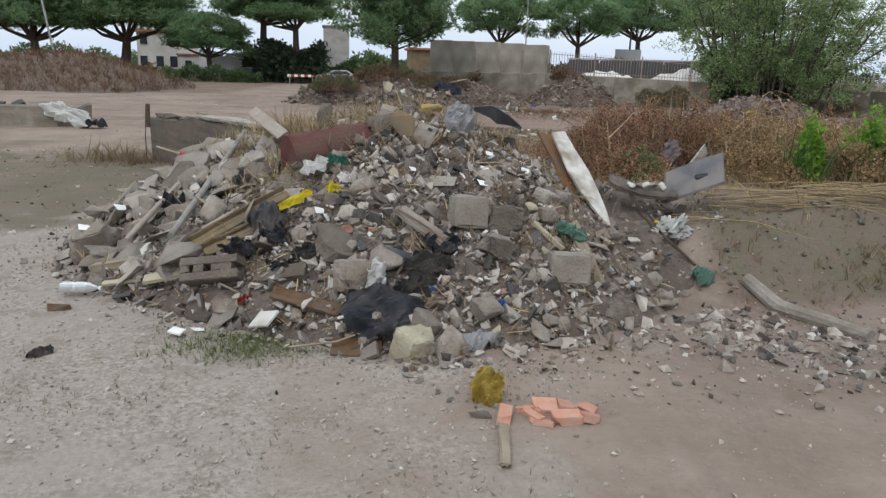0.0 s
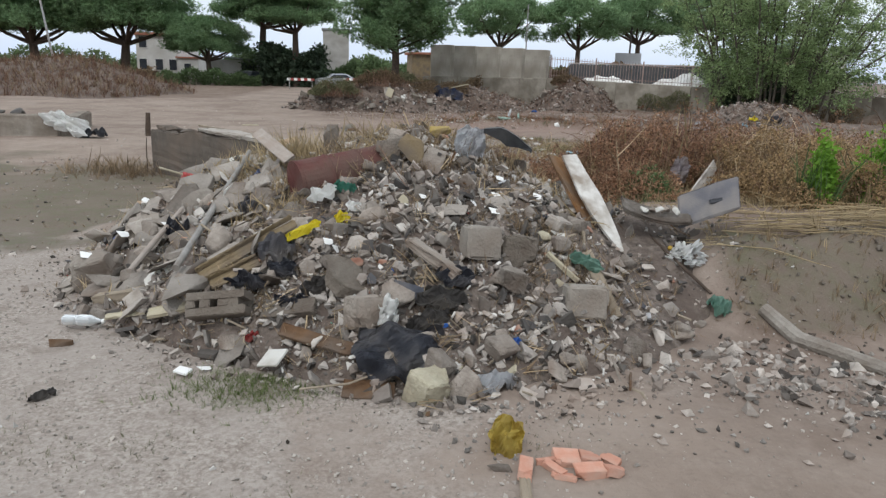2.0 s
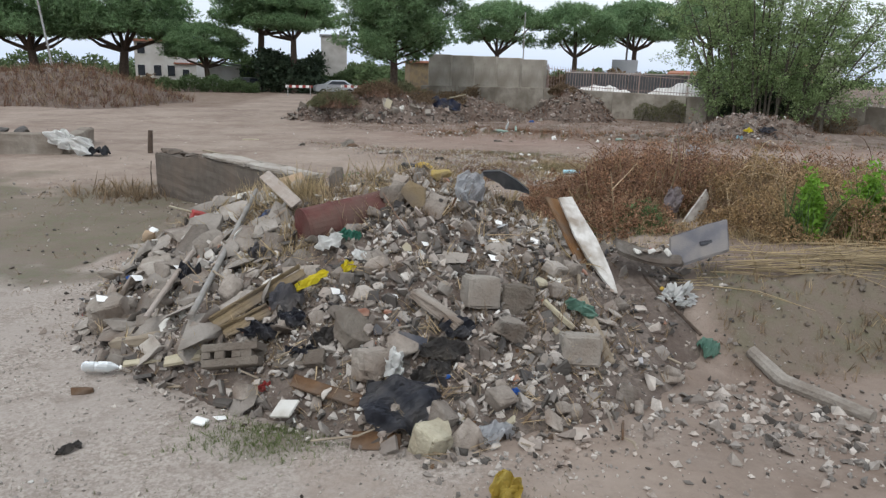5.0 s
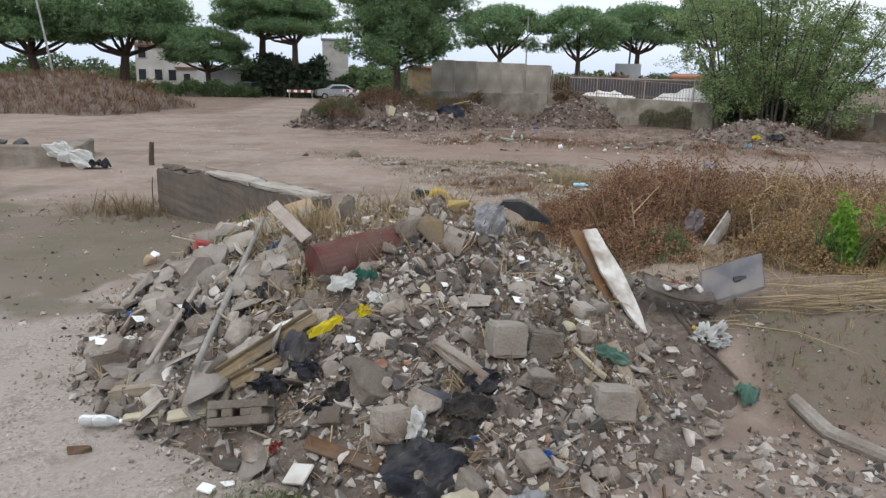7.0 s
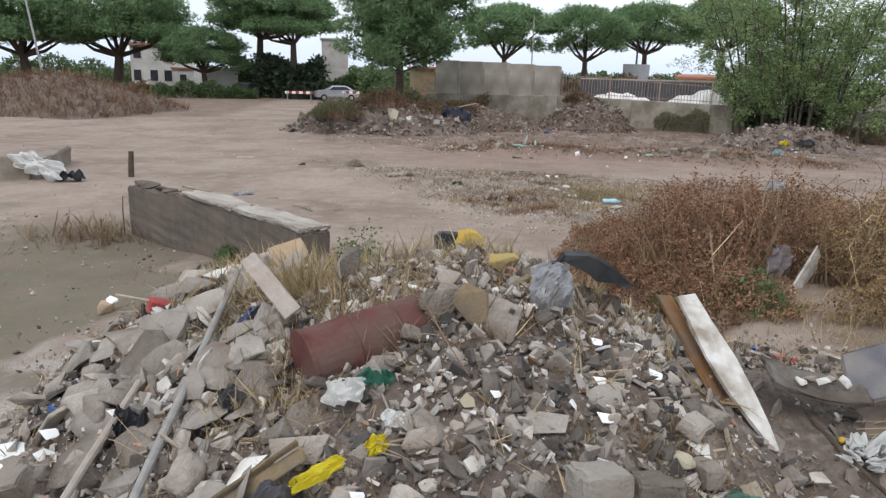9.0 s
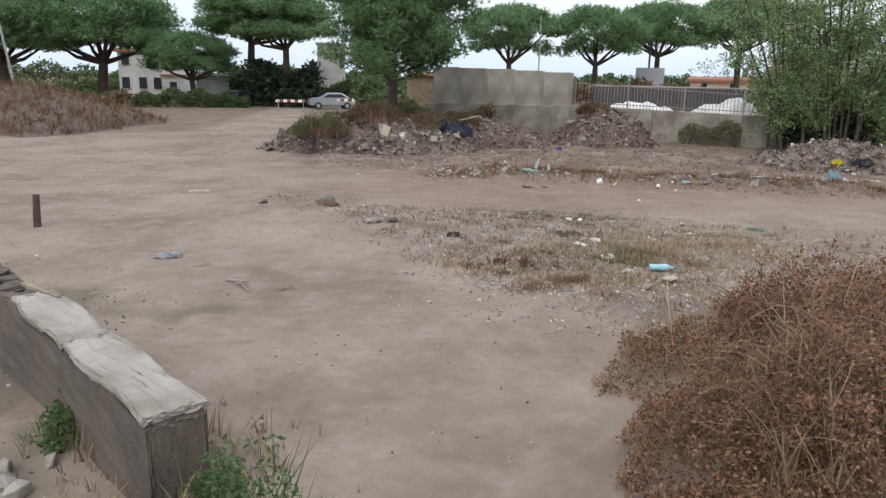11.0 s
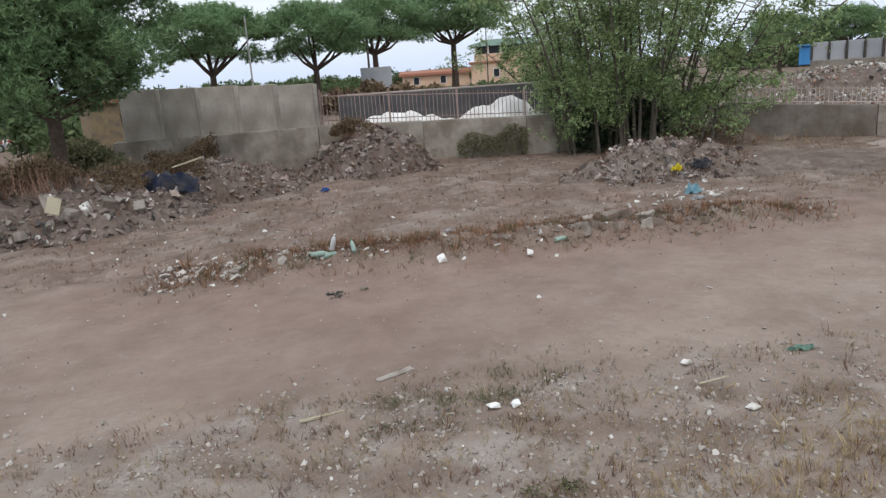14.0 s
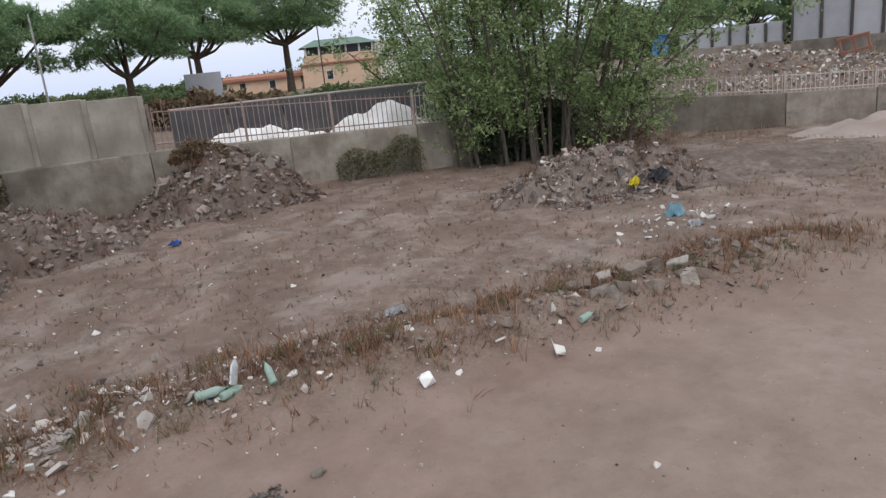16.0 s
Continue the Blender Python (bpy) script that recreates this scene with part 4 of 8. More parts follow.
def hedge(p, q, height, depth, sprigs, size, material, label, seed, name="hedge"):
    """A ragged row of shrubs from p to q."""
    r, rng = random.Random(seed), np.random.default_rng(seed)
    p, q = Vector(p), Vector(q)
    length = (q - p).length
    z = float(land(*((p + q) / 2)))
    ob = thing(name, pose(p.x, p.y, z, 0, 0, math.degrees(math.atan2(q.y - p.y, q.x - p.x))), label, "hedge", "hedges")
    bm = bmesh.new()
    for k in range(max(3, int(length / 1.5))):
        x = r.uniform(0, length)
        tube(bm, [(x, 0, -0.2), (x + r.uniform(-0.3, 0.3), r.uniform(-0.3, 0.3), height * 0.6)], [0.05, 0.015], 5)
    tagged(part("stem_growth", bm, M_BARK2, ob), kind="stuff")
    rows = []
    for _ in range(sprigs):
        x = rng.uniform(0, length)
        h = height * (0.72 + 0.28 * math.sin(x * 6.283 / (height * 2.2) + seed) * math.sin(x * 1.7 / height + 2 * seed))
        v = rng.random() ** 0.6
        rows.append((x, rng.normal(0, depth * 0.3), v * h, size * rng.uniform(0.6, 1.4), 1.3))
    part("crown", swarm("crown", LEAVES, rows, material, rng), material, ob)


hedge((-60, 100), (-16, 104), 2.2, 3, 4000, 0.36, M_HEDGE, "far green hedge along the field", 1)
hedge((-17.5, 90), (-6.0, 88), 3.8, 3, 2400, 0.45, M_HEDGE, "green shrubs under the big pine", 2)
hedge((-11.2, 77.5), (-5.0, 75.0), 5.8, 2.2, 3000, 0.4, M_HEDGEDARK, "dense dark evergreen shrubs under the pines", 3)
hedge((-0.5, 60.0), (4.0, 57.0), 3.0, 2.5, 1000, 0.35, M_HEDGE, "green shrubs behind the pine", 5)
hedge((4.0, 66.0), (26.0, 60.0), 1.7, 2.0, 1800, 0.4, M_HEDGEDRY, "dry brown scrub behind the wall", 6)
hedge((0.0, 112), (44, 112), 1.6, 3, 4000, 0.36, M_HEDGE, "far green scrub on the horizon", 7)
hedge((24.0, 60.0), (44.0, 68.0), 1.3, 1.6, 2600, 0.25, M_HEDGE, "green scrub behind the fence", 8)
hedge((68.0, 72.0), (104.0, 28.0), 3.6, 6, 6000, 0.5, M_HEDGE, "far green belt behind the panels", 9)
hedge((4.2, 42.0), (6.2, 41.0), 2.2, 1.2, 2000, 0.11, M_HEDGEDRY, "olive shrub at the foot of the tall wall", 10)
hedge((-1.8, 40.6), (3.2, 40.4), 1.6, 1.6, 3000, 0.12, M_OLIVE, "brownish scrub round the pine foot", 11)
hedge((0.8, 46.2), (5.0, 45.2), 2.4, 1.4, 2600, 0.14, M_OLIVE, "green shrubs between the pine and the hut", 17)
hedge((-24.0, 70.5), (-11.0, 73.5), 1.7, 1.6, 3200, 0.2, M_HEDGE, "low green hedge before the outbuildings", 18)
hedge((-14.0, 82.5), (1.0, 82.0), 3.6, 2.0, 3600, 0.3, M_HEDGE, "green shrubs behind the parked cars", 19)
hedge((-34.0, 62.0), (-19.0, 66.0), 1.6, 2, 1200, 0.35, M_HEDGEDRY, "dry scrub on the field edge", 12)
hedge((-120, 150), (-20, 160), 5.0, 4, 4200, 0.6, M_HEDGE, "far tree belt on the horizon", 13)
hedge((-20, 160), (110, 150), 3.0, 4, 5200, 0.6, M_HEDGE, "far tree belt behind the villa", 14)
hedge((14.4, 37.7), (16.8, 36.6), 1.15, 0.7, 900, 0.075, M_OLIVE, "small olive shrub against the low wall", 15)
hedge((21.0, 34.2), (24.0, 32.9), 1.0, 0.8, 900, 0.085, M_HEDGEDRY, "dry weeds against the low wall", 16)


# dark leaves added behind the poplar stems to stand in for the shade
hedge((18.3, 35.75), (21.6, 34.35), 1.9, 0.7, 2600, 0.12, M_HEDGEDARK, "dark undergrowth added to fill the shade beneath the poplar at the wall", 20)


def bush(name, x, y, radius, height, seed, leaf, stem, label, n_leaf, n_stem, leaf_size, category="bush", group="", z=None):
    """A ragged shrub: bent stems and small leaves out to an uneven dome."""
    r, rng = random.Random(seed), np.random.default_rng(seed)
    base = rest(x, y) if z is None else z
    ob = thing(name, pose(x, y, base), label, category, group)
    rows = []
    for _ in range(n_stem):
        a, q = r.uniform(0, 6.283), radius * math.sqrt(r.random())
        px, py = math.cos(a) * q, math.sin(a) * q
        rows.append((px, py, (float(land(x + px, y + py)) - base if z is None else 0.0) - 0.03, height * r.uniform(0.5, 1.05) * (1.05 - 0.45 * (q / radius) ** 2), 0.22 if height > 1.1 else 0.32))
    tagged(part("growth", swarm("growth", STALKS, rows, stem, rng), stem, ob), kind="stuff")
    rows = []
    lumps = [(r.uniform(-0.75, 0.75) * radius, r.uniform(-0.75, 0.75) * radius, r.uniform(0.25, 0.5) * radius) for _ in range(7)]
    for _ in range(n_leaf):
        lx, ly, lr = r.choice(lumps)
        d = rng.normal(size=3)
        d /= np.linalg.norm(d)
        q = lr * rng.uniform(0.35, 1.05)
        px, py = lx + d[0] * q, ly + d[1] * q
        edge = max(0.12, 1 - (math.hypot(px, py) / radius) ** 2 * 0.7)
        pz = height * edge * (0.55 + 0.45 * d[2] * q / lr) * rng.uniform(0.75, 1.05)
        rows.append((px, py, max(0.03, pz), leaf_size * rng.uniform(0.6, 1.3), 1.2))
    tagged(part("foliage", swarm("foliage", LEAVES, rows, leaf, rng), leaf, ob), kind="stuff")
    return ob


def arch_templates(count, seed, rise=0.75):
    """Thin canes that climb, bend over and hang down; one unit of reach."""
    r = random.Random(seed)
    out = []
    for _ in range(count):
        v, f, n = [], [], 6
        up, side = rise * r.uniform(0.6, 1.25), r.uniform(-0.25, 0.25)
        for k in range(n + 1):
            t = k / n
            x, y = t ** 1.2, side * math.sin(2.2 * t) + r.uniform(-0.02, 0.02)
            z = up * (1.9 * t - 1.75 * t * t * t) + r.uniform(-0.02, 0.02)
            w = 0.0055 * (1 - 0.6 * t)
            v += [(x, y + w, z), (x - w * 0.7, y - w * 0.7, z + w), (x + w * 0.7, y - w * 0.7, z - w)]
            if k:
                o = 3 * (k - 1)
                f += [(o + j, o + (j + 1) % 3, o + 3 + (j + 1) % 3, o + 3 + j) for j in range(3)]
        out.append((v, f))
    return out


ARCHES = arch_templates(14, 61)


def bramble(x, y, radius, height, seed, leaf, cane, label, n_leaf, n_cane, name="dry_bramble"):
    """A tangled dome of arching dead canes hung with withered leaves."""
    rng = np.random.default_rng(seed)
    base = rest(x, y)
    ob = thing(name, pose(x, y, base), label, "bush", "dry brambles beside the heap")

    def dome(px, py):
        d = np.clip(np.hypot(px, py) / radius, 0, 1)
        return height * np.sqrt(1 - 0.97 * d ** 2) * (0.86 + 0.30 * rip(px + x, py + y, 0.9, 40 + seed % 5) + 0.17 * rip(px + x, py + y, 0.35, 45))

    def open_spot(px, py):
        """Nothing grows over the trampled gap before the leaning board."""
        return np.hypot((px + x - 4.55) / 0.62, (py + y - 8.75) / 0.95) > 1

    a, q = rng.uniform(0, 6.283, n_cane), radius * 0.85 * np.sqrt(rng.random(n_cane))
    px, py = np.cos(a) * q, np.sin(a) * q
    low = land(px + x, py + y) - base
    top = dome(px, py)
    rows = np.stack((px, py, low + top * rng.uniform(0.0, 0.55, n_cane), np.clip(top * rng.uniform(0.55, 1.15, n_cane), 0.15, 1.1), np.full(n_cane, 0.25)), -1)
    tagged(part("cane_growth", swarm("cane_growth", ARCHES, rows[open_spot(px, py)], cane, rng), cane, ob), kind="stuff")
    n = n_leaf
    a = rng.uniform(0, 6.283, n)
    q = radius * (np.sqrt(rng.random(n)) * (0.93 + 0.13 * np.sin(3 * a + seed) + 0.09 * np.sin(8 * a + 2 * seed)) + np.abs(rng.normal(0, 0.07, n)))
    px, py = np.cos(a) * q, np.sin(a) * q
    low = land(px + x, py + y) - base
    lump = 0.62 + 0.38 * smooth(-0.6, 0.7, rip(px + x, py + y, 0.55, 48))
    z = dome(px, py) * (1 - 0.75 * rng.random(n) ** 2.2) * (0.6 + 0.4 * lump)
    rows = np.stack((px, py, low + np.maximum(0.03, z), rng.uniform(0.018, 0.050, n), np.full(n, 1.3)), -1)
    tagged(part("foliage", swarm("foliage", LEAVES, rows[open_spot(px, py)], leaf, rng), leaf, ob), kind="stuff")
    n, straw = n_cane // 2, M_STRAW if seed % 3 else M_BROWNGRASS
    a, q = rng.uniform(0, 6.283, n), radius * np.sqrt(rng.random(n)) * 0.98
    px, py = np.cos(a) * q, np.sin(a) * q
    low = land(px + x, py + y) - base
    rows = np.stack((px, py, low, np.clip(dome(px, py) * rng.uniform(0.75, 1.22, n), 0.15, 2), np.full(n, 0.22)), -1)
    tagged(part("stalk_growth", swarm("stalk_growth", STALKS, rows[open_spot(px, py)], straw, rng), straw, ob), kind="stuff")
    return ob


for k, (x, y, r, h) in enumerate(((5.1, 10.9, 1.5, 1.20), (4.1, 10.3, 1.1, 1.0), (6.1, 9.7, 1.3, 0.98), (5.6, 12.6, 1.6, 1.10), (7.0, 11.3, 1.7, 1.05), (7.5, 9.2, 1.4, 0.80),
                                  (8.8, 11.4, 1.8, 1.0), (9.2, 9.2, 1.5, 0.8), (10.8, 10.6, 1.9, 0.92), (7.3, 13.4, 1.6, 0.8), (12.5, 10.6, 2.0, 0.9), (11.0, 8.6, 1.6, 0.75),
                                  (5.0, 8.0, 0.9, 0.55), (6.3, 7.7, 1.0, 0.62), (7.7, 7.5, 1.1, 0.68))):
    bramble(x, y, r, h, 100 + k, M_WITHER if k in (2, 5, 9, 12, 13) else M_REDLEAF if k in (3, 7) else M_DRYLEAF, M_STEM if k % 3 == 2 else M_CANE, "tangled dry reddish-brown bramble with withered leaves", 7400 if k < 5 else 5200, 400)
for k, (x, y, r, h) in enumerate(((3.25, 10.8, 0.85, 0.42), (3.85, 12.4, 1.0, 0.52), (2.7, 9.5, 0.8, 0.42), (3.5, 8.7, 0.8, 0.45))):
    bramble(x, y, r, h, 160 + k, M_DRYLEAF, M_STEM if k % 2 else M_CANE, "low withered weeds and brambles beside the heap", 3600, 200, "dry_weeds")
for k, (x, y, z, r, h) in enumerate(((-1.6, 34.6, 0.7, 1.3, 1.0), (0.6, 35.2, 1.2, 1.4, 0.9), (2.6, 36.4, 0.8, 1.3, 0.9), (4.6, 38.4, 0.8, 1.2, 0.8), (10.7, 38.7, 1.4, 0.9, 0.7))):
    bush("dry_scrub", x, y, r, h, 170 + k, M_OLIVE if k == 0 else M_HEDGEDRY, M_CANE, "brownish scrub growing on a rubble heap", 2600, 90, 0.07, "bush", "scrub on the heaps", z)
for k, (x, y, r, h) in enumerate(((5.25, 7.4, 0.17, 1.02), (6.1, 7.6, 0.26, 1.2), (6.4, 7.3, 0.22, 0.9))):
    bush("green_shrub", x, y, r, h, 130 + k, M_FRESH, M_WEED, "fresh bright green upright shrub among dry bushes", 520, 46, 0.07, "shrub", "green shrubs")
for k, (x, y, r, h) in enumerate(((3.58, 8.2, 0.38, 0.50), (3.0, 8.8, 0.30, 0.32), (-0.14, 9.75, 0.34, 0.92), (-0.42, 9.95, 0.24, 0.62), (-1.95, 11.6, 0.36, 0.42), (0.3, 9.6, 0.5, 0.26))):
    bush("weed_clump", x, y, r, h, 140 + k, M_WEED, M_WEED, "low dull green weed clump on bare ground", 230, 70, 0.045, "weeds", "weed clumps")


# ---------------------------------------------------------------- far buildings
def opening(house, x, y, z, w, h, turn=0):
    win = part("window", box(w + 0.16, 0.12, h + 0.16, 0.01), M_PLASTER, house)
    win.matrix_basis = pose(x, y, z, 0, 0, turn)
    part("pane", box(w, 0.05, h, 0.005, centre=(0, -0.06, 0)), M_PANE, win)


def white_house():
    h = thing("house", pose(-25.6, 95.5, 0.2, 0, 0, -8), "white plastered two-storey house with a red tiled roof edge", "house")
    part("wall", box(5.0, 7.0, 5.0, 0.02, centre=(0, 0, 2.5)), M_PLASTER, h)
    part("roof", box(5.6, 7.7, 0.34, 0.05, 0.02, 5, 1, (0, 0, 5.17)), M_ROOF, h, "red tiled roof edge")
    part("annexe", box(2.6, 5.0, 2.4, 0.02, centre=(3.8, -1.0, 1.2)), M_PLASTER, h)
    part("annexe_roof", box(2.9, 5.4, 0.2, 0.03, 0.01, 6, 1, (3.8, -1.0, 2.5)), M_ROOF, h)
    for x, z in ((-1.7, 1.6), (0.3, 1.6), (2.0, 1.6), (-1.6, 4.2), (1.7, 4.2)):
        opening(h, x, -3.5, z, 0.9, 1.25)
    opening(h, 3.8, -3.5, 1.3, 0.8, 1.0)


white_house()


def shed():
    h = thing("outbuilding", pose(-15.4, 84, 0.25, 0, 0, 12), "low white outbuilding with a sloping pale roof", "outbuilding")
    part("wall", box(5.0, 4.0, 2.3, 0.02, centre=(0, 0, 1.15)), M_PLASTER, h)
    bm = box(5.6, 4.6, 0.14, 0.02, 0.01, 3, 1)
    for v in bm.verts:
        v.co.z += 2.5 - v.co.x * 0.09
    part("roof", bm, M_PANEL, h)
    opening(h, 1.5, -2.0, 1.1, 1.6, 1.9)


shed()


def white_block():
    h = thing("outbuilding", pose(-4.3, 88.5, 0.3, 0, 0, 4), "small white flat-roofed building behind the pines", "outbuilding")
    part("wall", box(3.0, 3.0, 6.0, 0.02, centre=(0, 0, 3.0)), M_GREYPLASTER, h)
    part("roof", box(3.3, 3.3, 0.2, 0.03, centre=(0, 0, 6.07)), M_PANEL, h)


white_block()


def hut():
    h = thing("site_hut", pose(3.3, 50.5, 0.7, 0, 0, 6), "small ochre hut with a rusty roof behind the wall", "hut")
    part("wall", box(1.3, 2.2, 2.3, 0.03, 0.01, 2, centre=(0, 0, 1.25)), M_TAN, h)
    part("roof", box(1.6, 2.6, 0.16, 0.03, 0.015, 4, 1, (0, 0, 2.4)), M_ROOF, h)


hut()


def villa():
    h = thing("villa", pose(54, 100, 1.2, 0, 0, -31), "peach villa with a dark upper veranda and green roof", "house")
    part("wall", box(9.6, 8, 2.9, 0.03, centre=(4.0, 0, 1.45)), M_PEACH, h)
    part("roof", box(10.2, 8.6, 0.24, 0.05, 0.02, 8, 1, (4.0, 0, 3.02)), M_ROOF, h)
    part("wing", box(9.0, 7, 1.9, 0.03, centre=(-5.6, 0.6, 0.95)), M_PEACH, h, "low peach side wing")
    bm = box(9.8, 8.0, 0.7, 0.05, 0.02, 9, 1, (-5.6, 0.6, 2.2))
    for v in bm.verts:
        if v.co.z > 2.3:
            v.co.y = 0.6 + (v.co.y - 0.6) * 0.3
    part("wing_roof", bm, M_ROOF, h, "pinkish tiled wing roof")
    part("upper_wall", box(8.6, 6.4, 1.0, 0.02, centre=(4.0, 0, 3.6)), M_PEACH, h)
    part("veranda", box(8.2, 6.0, 1.2, 0.02, centre=(4.0, 0, 4.5)), M_PANE, h, "dark glazed veranda")
    for j in range(6):
        part("veranda_post", box(0.22, 0.22, 1.3, 0.02, centre=(-0.1 + 1.66 * j, -3.06, 4.5)), M_PLASTER, h)
    bm = box(9.6, 7.4, 0.9, 0.02, centre=(4.0, 0, 5.5))
    for v in bm.verts:
        if v.co.z > 5.5:
            v.co.x, v.co.y = 4.0 + (v.co.x - 4.0) * 0.6, v.co.y * 0.3
    part("upper_roof", bm, M_GREENROOF, h, "green hipped metal roof")
    part("tower", box(3.4, 4.0, 5.4, 0.03, centre=(10.3, 0.5, 2.7)), M_PLASTER, h, "white side tower")
    for x in (-8.2, -4.6):
        opening(h, x, -2.9, 1.2, 0.7, 0.9)
    opening(h, 2.5, -4.0, 1.6, 0.7, 1.0)


villa()


# ---------------------------------------------------------------- mounds, cars and far things
def mound(name, cx, cy, rx, ry, height, seed, material, label, category, turn=0, rough=0.12, power=1.5, z=None, kind=""):
    """An uneven heap of earth or rubble."""
    xs = np.linspace(-1.15, 1.15, 44)
    gx, gy = np.meshgrid(xs, xs)
    d = np.hypot(gx, gy) + 0.10 * rip(gx, gy, 0.9, seed)
    gz = height * (1 - np.clip(d, 0, 1.2) ** power) + rough * rip(gx * rx, gy * ry, 0.9, seed + 1) * smooth(1.05, 0.6, d)
    n = len(xs)
    verts = np.stack((gx * rx, gy * ry, gz), -1).reshape(-1, 3)
    i = np.arange(n * (n - 1)).reshape(n - 1, n)[:, :-1].ravel()
    faces = np.stack((i, i + 1, i + n + 1, i + n), -1)
    me = mesh_of(name, verts.tolist(), faces.tolist(), material, False)
    z = float(land(cx, cy)) if z is None else z
    return thing(name, pose(cx, cy, z - 0.02, 0, 0, turn), label, category, kind=kind, data=me)


mound("grassy_mound", -19.6, 48.5, 7.0, 8.5, 2.15, 31, M_MOUND, "broad earth mound under dry brown grass", "mound", 10)
mound("grassy_mound", -28, 55, 8, 5.5, 1.9, 33, M_MOUND, "low earth mound with dry grass at the field edge", "mound", -10)
mound("rubble_mound", 0.5, 36.3, 4.7, 2.9, 1.35, 35, M_MOUND, "long rubble heap with litter under a pine", "mound", -6, 0.20)
mound("rubble_mound", 5.2, 38.2, 3.6, 2.4, 1.05, 37, M_MOUND, "low rubble heap at the foot of the wall", "mound", -20, 0.14)
mound("rubble_mound", 11.1, 38.3, 2.7, 1.8, 1.60, 39, M_MOUND, "steep earth and stone heap against the wall", "mound", -25, 0.14)
mound("rubble_mound", 17.1, 30.1, 3.2, 2.0, 0.9, 41, M_GREYMOUND, "grey rubble heap with broken blocks near the tree", "mound", -15, 0.14)
mound("earth_mound", 20.4, 28.4, 4.2, 2.4, 0.22, 42, M_MOUND, "low earth spread beside the grey heap", "mound", -20, 0.06)
mound("earth_mound", 28.5, 26.0, 4.0, 1.8, 0.5, 43, M_PALEEARTH, "low pale earth mound beside the block wall", "mound", -40, 0.06)
mound("lime_heap", 17.6, 39.4, 2.5, 1.3, 1.35, 45, M_WHITESOIL, "white lime heap behind the fence", "heap", -25, 0.10, 1.2, z=0.95)
mound("lime_heap", 13.6, 40.7, 2.9, 1.2, 0.98, 47, M_WHITESOIL, "long low white lime heap behind the fence", "heap", -25, 0.12, 2.0, z=0.95)
mound("debris_bank", 36.5, 36.0, 9.0, 5.5, 1.35, 49, M_MOUND, "bank of demolition debris behind the fence", "mound", -45, 0.25, z=0.85)


def car(x, y, turn, paint, label):
    c = thing("car", pose(x, y, float(land(x, y)), 0, 0, turn), label, "car", "parked cars")
    prof = [(-2.05, 0.35), (-2.05, 0.85), (-1.75, 0.98), (-0.95, 1.02), (-0.45, 1.42), (0.85, 1.45), (1.45, 1.05), (2.0, 0.95), (2.1, 0.55), (2.05, 0.35)]
    bm = bmesh.new()
    a = [bm.verts.new((px, -0.85, pz)) for px, pz in prof]
    b = [bm.verts.new((px, 0.85, pz)) for px, pz in prof]
    for k in range(len(prof)):
        j = (k + 1) % len(prof)
        bm.faces.new((a[k], a[j], b[j], b[k]))
    bm.faces.new(a[::-1])
    bm.faces.new(b)
    for v in bm.verts:
        if v.co.z > 1.2:
            v.co.y *= 0.8
    bmesh.ops.bevel(bm, geom=bm.edges[:], offset=0.05, segments=2, affect="EDGES")
    part("body", bm, paint, c)
    for sy in (-1, 1):
        bm = bmesh.new()
        vs = [bm.verts.new((px, sy * (0.84 if pz < 1.2 else 0.735), pz)) for px, pz in ((-0.85, 1.04), (-0.42, 1.34), (0.78, 1.36), (1.25, 1.06))]
        bm.faces.new(vs if sy < 0 else vs[::-1])
        got = bmesh.ops.extrude_face_region(bm, geom=bm.faces[:])
        for v in [g for g in got["geom"] if isinstance(g, bmesh.types.BMVert)]:
            v.co.y += sy * 0.03
        part("window", bm, M_PANE, c)
        for wx in (-1.3, 1.3):
            wheel = part("wheel", tube(bmesh.new(), [(wx, sy * 0.68, 0.32), (wx, sy * 0.88, 0.32)], [0.32, 0.32], 16), M_RUBBER, c)
            part("rim", tube(bmesh.new(), [(wx, sy * 0.80, 0.32), (wx, sy * 0.89, 0.32)], [0.2, 0.18], 12), M_STEEL, wheel)
    return c


car(-3.4, 72.5, 12, M_SILVER, "silver parked saloon car beyond red and white tape")
car(-12.6, 76.0, 70, M_DARKCAR, "dark parked car beside the outbuilding")


def barrier(x, y, turn):
    b = thing("road_barrier", pose(x, y, float(land(x, y)), 0, 0, turn), "red and white striped road barrier across the track", "barrier", "road barriers")
    for k in range(8):
        part("stripe", box(0.3, 0.04, 0.22, 0.005, centre=(-1.05 + 0.3 * k, 0, 0.9)), M_REDPLAST if k % 2 else M_TILE, b)
    for sx in (-1.0, 1.0):
        part("leg", box(0.06, 0.4, 0.98, 0.01, centre=(sx, 0.05, 0.49)), M_STEEL, b)


barrier(-6.3, 66, 3)
barrier(-1.4, 66.5, -3)


def pole(x, y, z0, height, radius, lean, material, label):
    bm = tube(bmesh.new(), [(0, 0, -0.3), (lean * 0.5, 0, height * 0.5), (lean, 0, height)], [radius, radius * 0.9, radius * 0.75], 8)
    solid("pole", bm, material, pose(x, y, z0), label, "pole", "poles round the yard")


pole(26.3, 73, 1.2, 8.5, 0.11, 0.1, M_DARKPOST, "dark timber pole beside a pine")
pole(45.5, 84, 1.2, 8.0, 0.07, 0.0, M_DARKPOST, "thin dark lamp pole near the villa")
pole(12.8, 60, 1.0, 6.5, 0.06, 0.0, M_STEEL, "thin grey steel pole behind the wall")
pole(-24.6, 60, 0.2, 7.2, 0.10, -0.9, M_STEEL, "leaning pale pole over the mound")


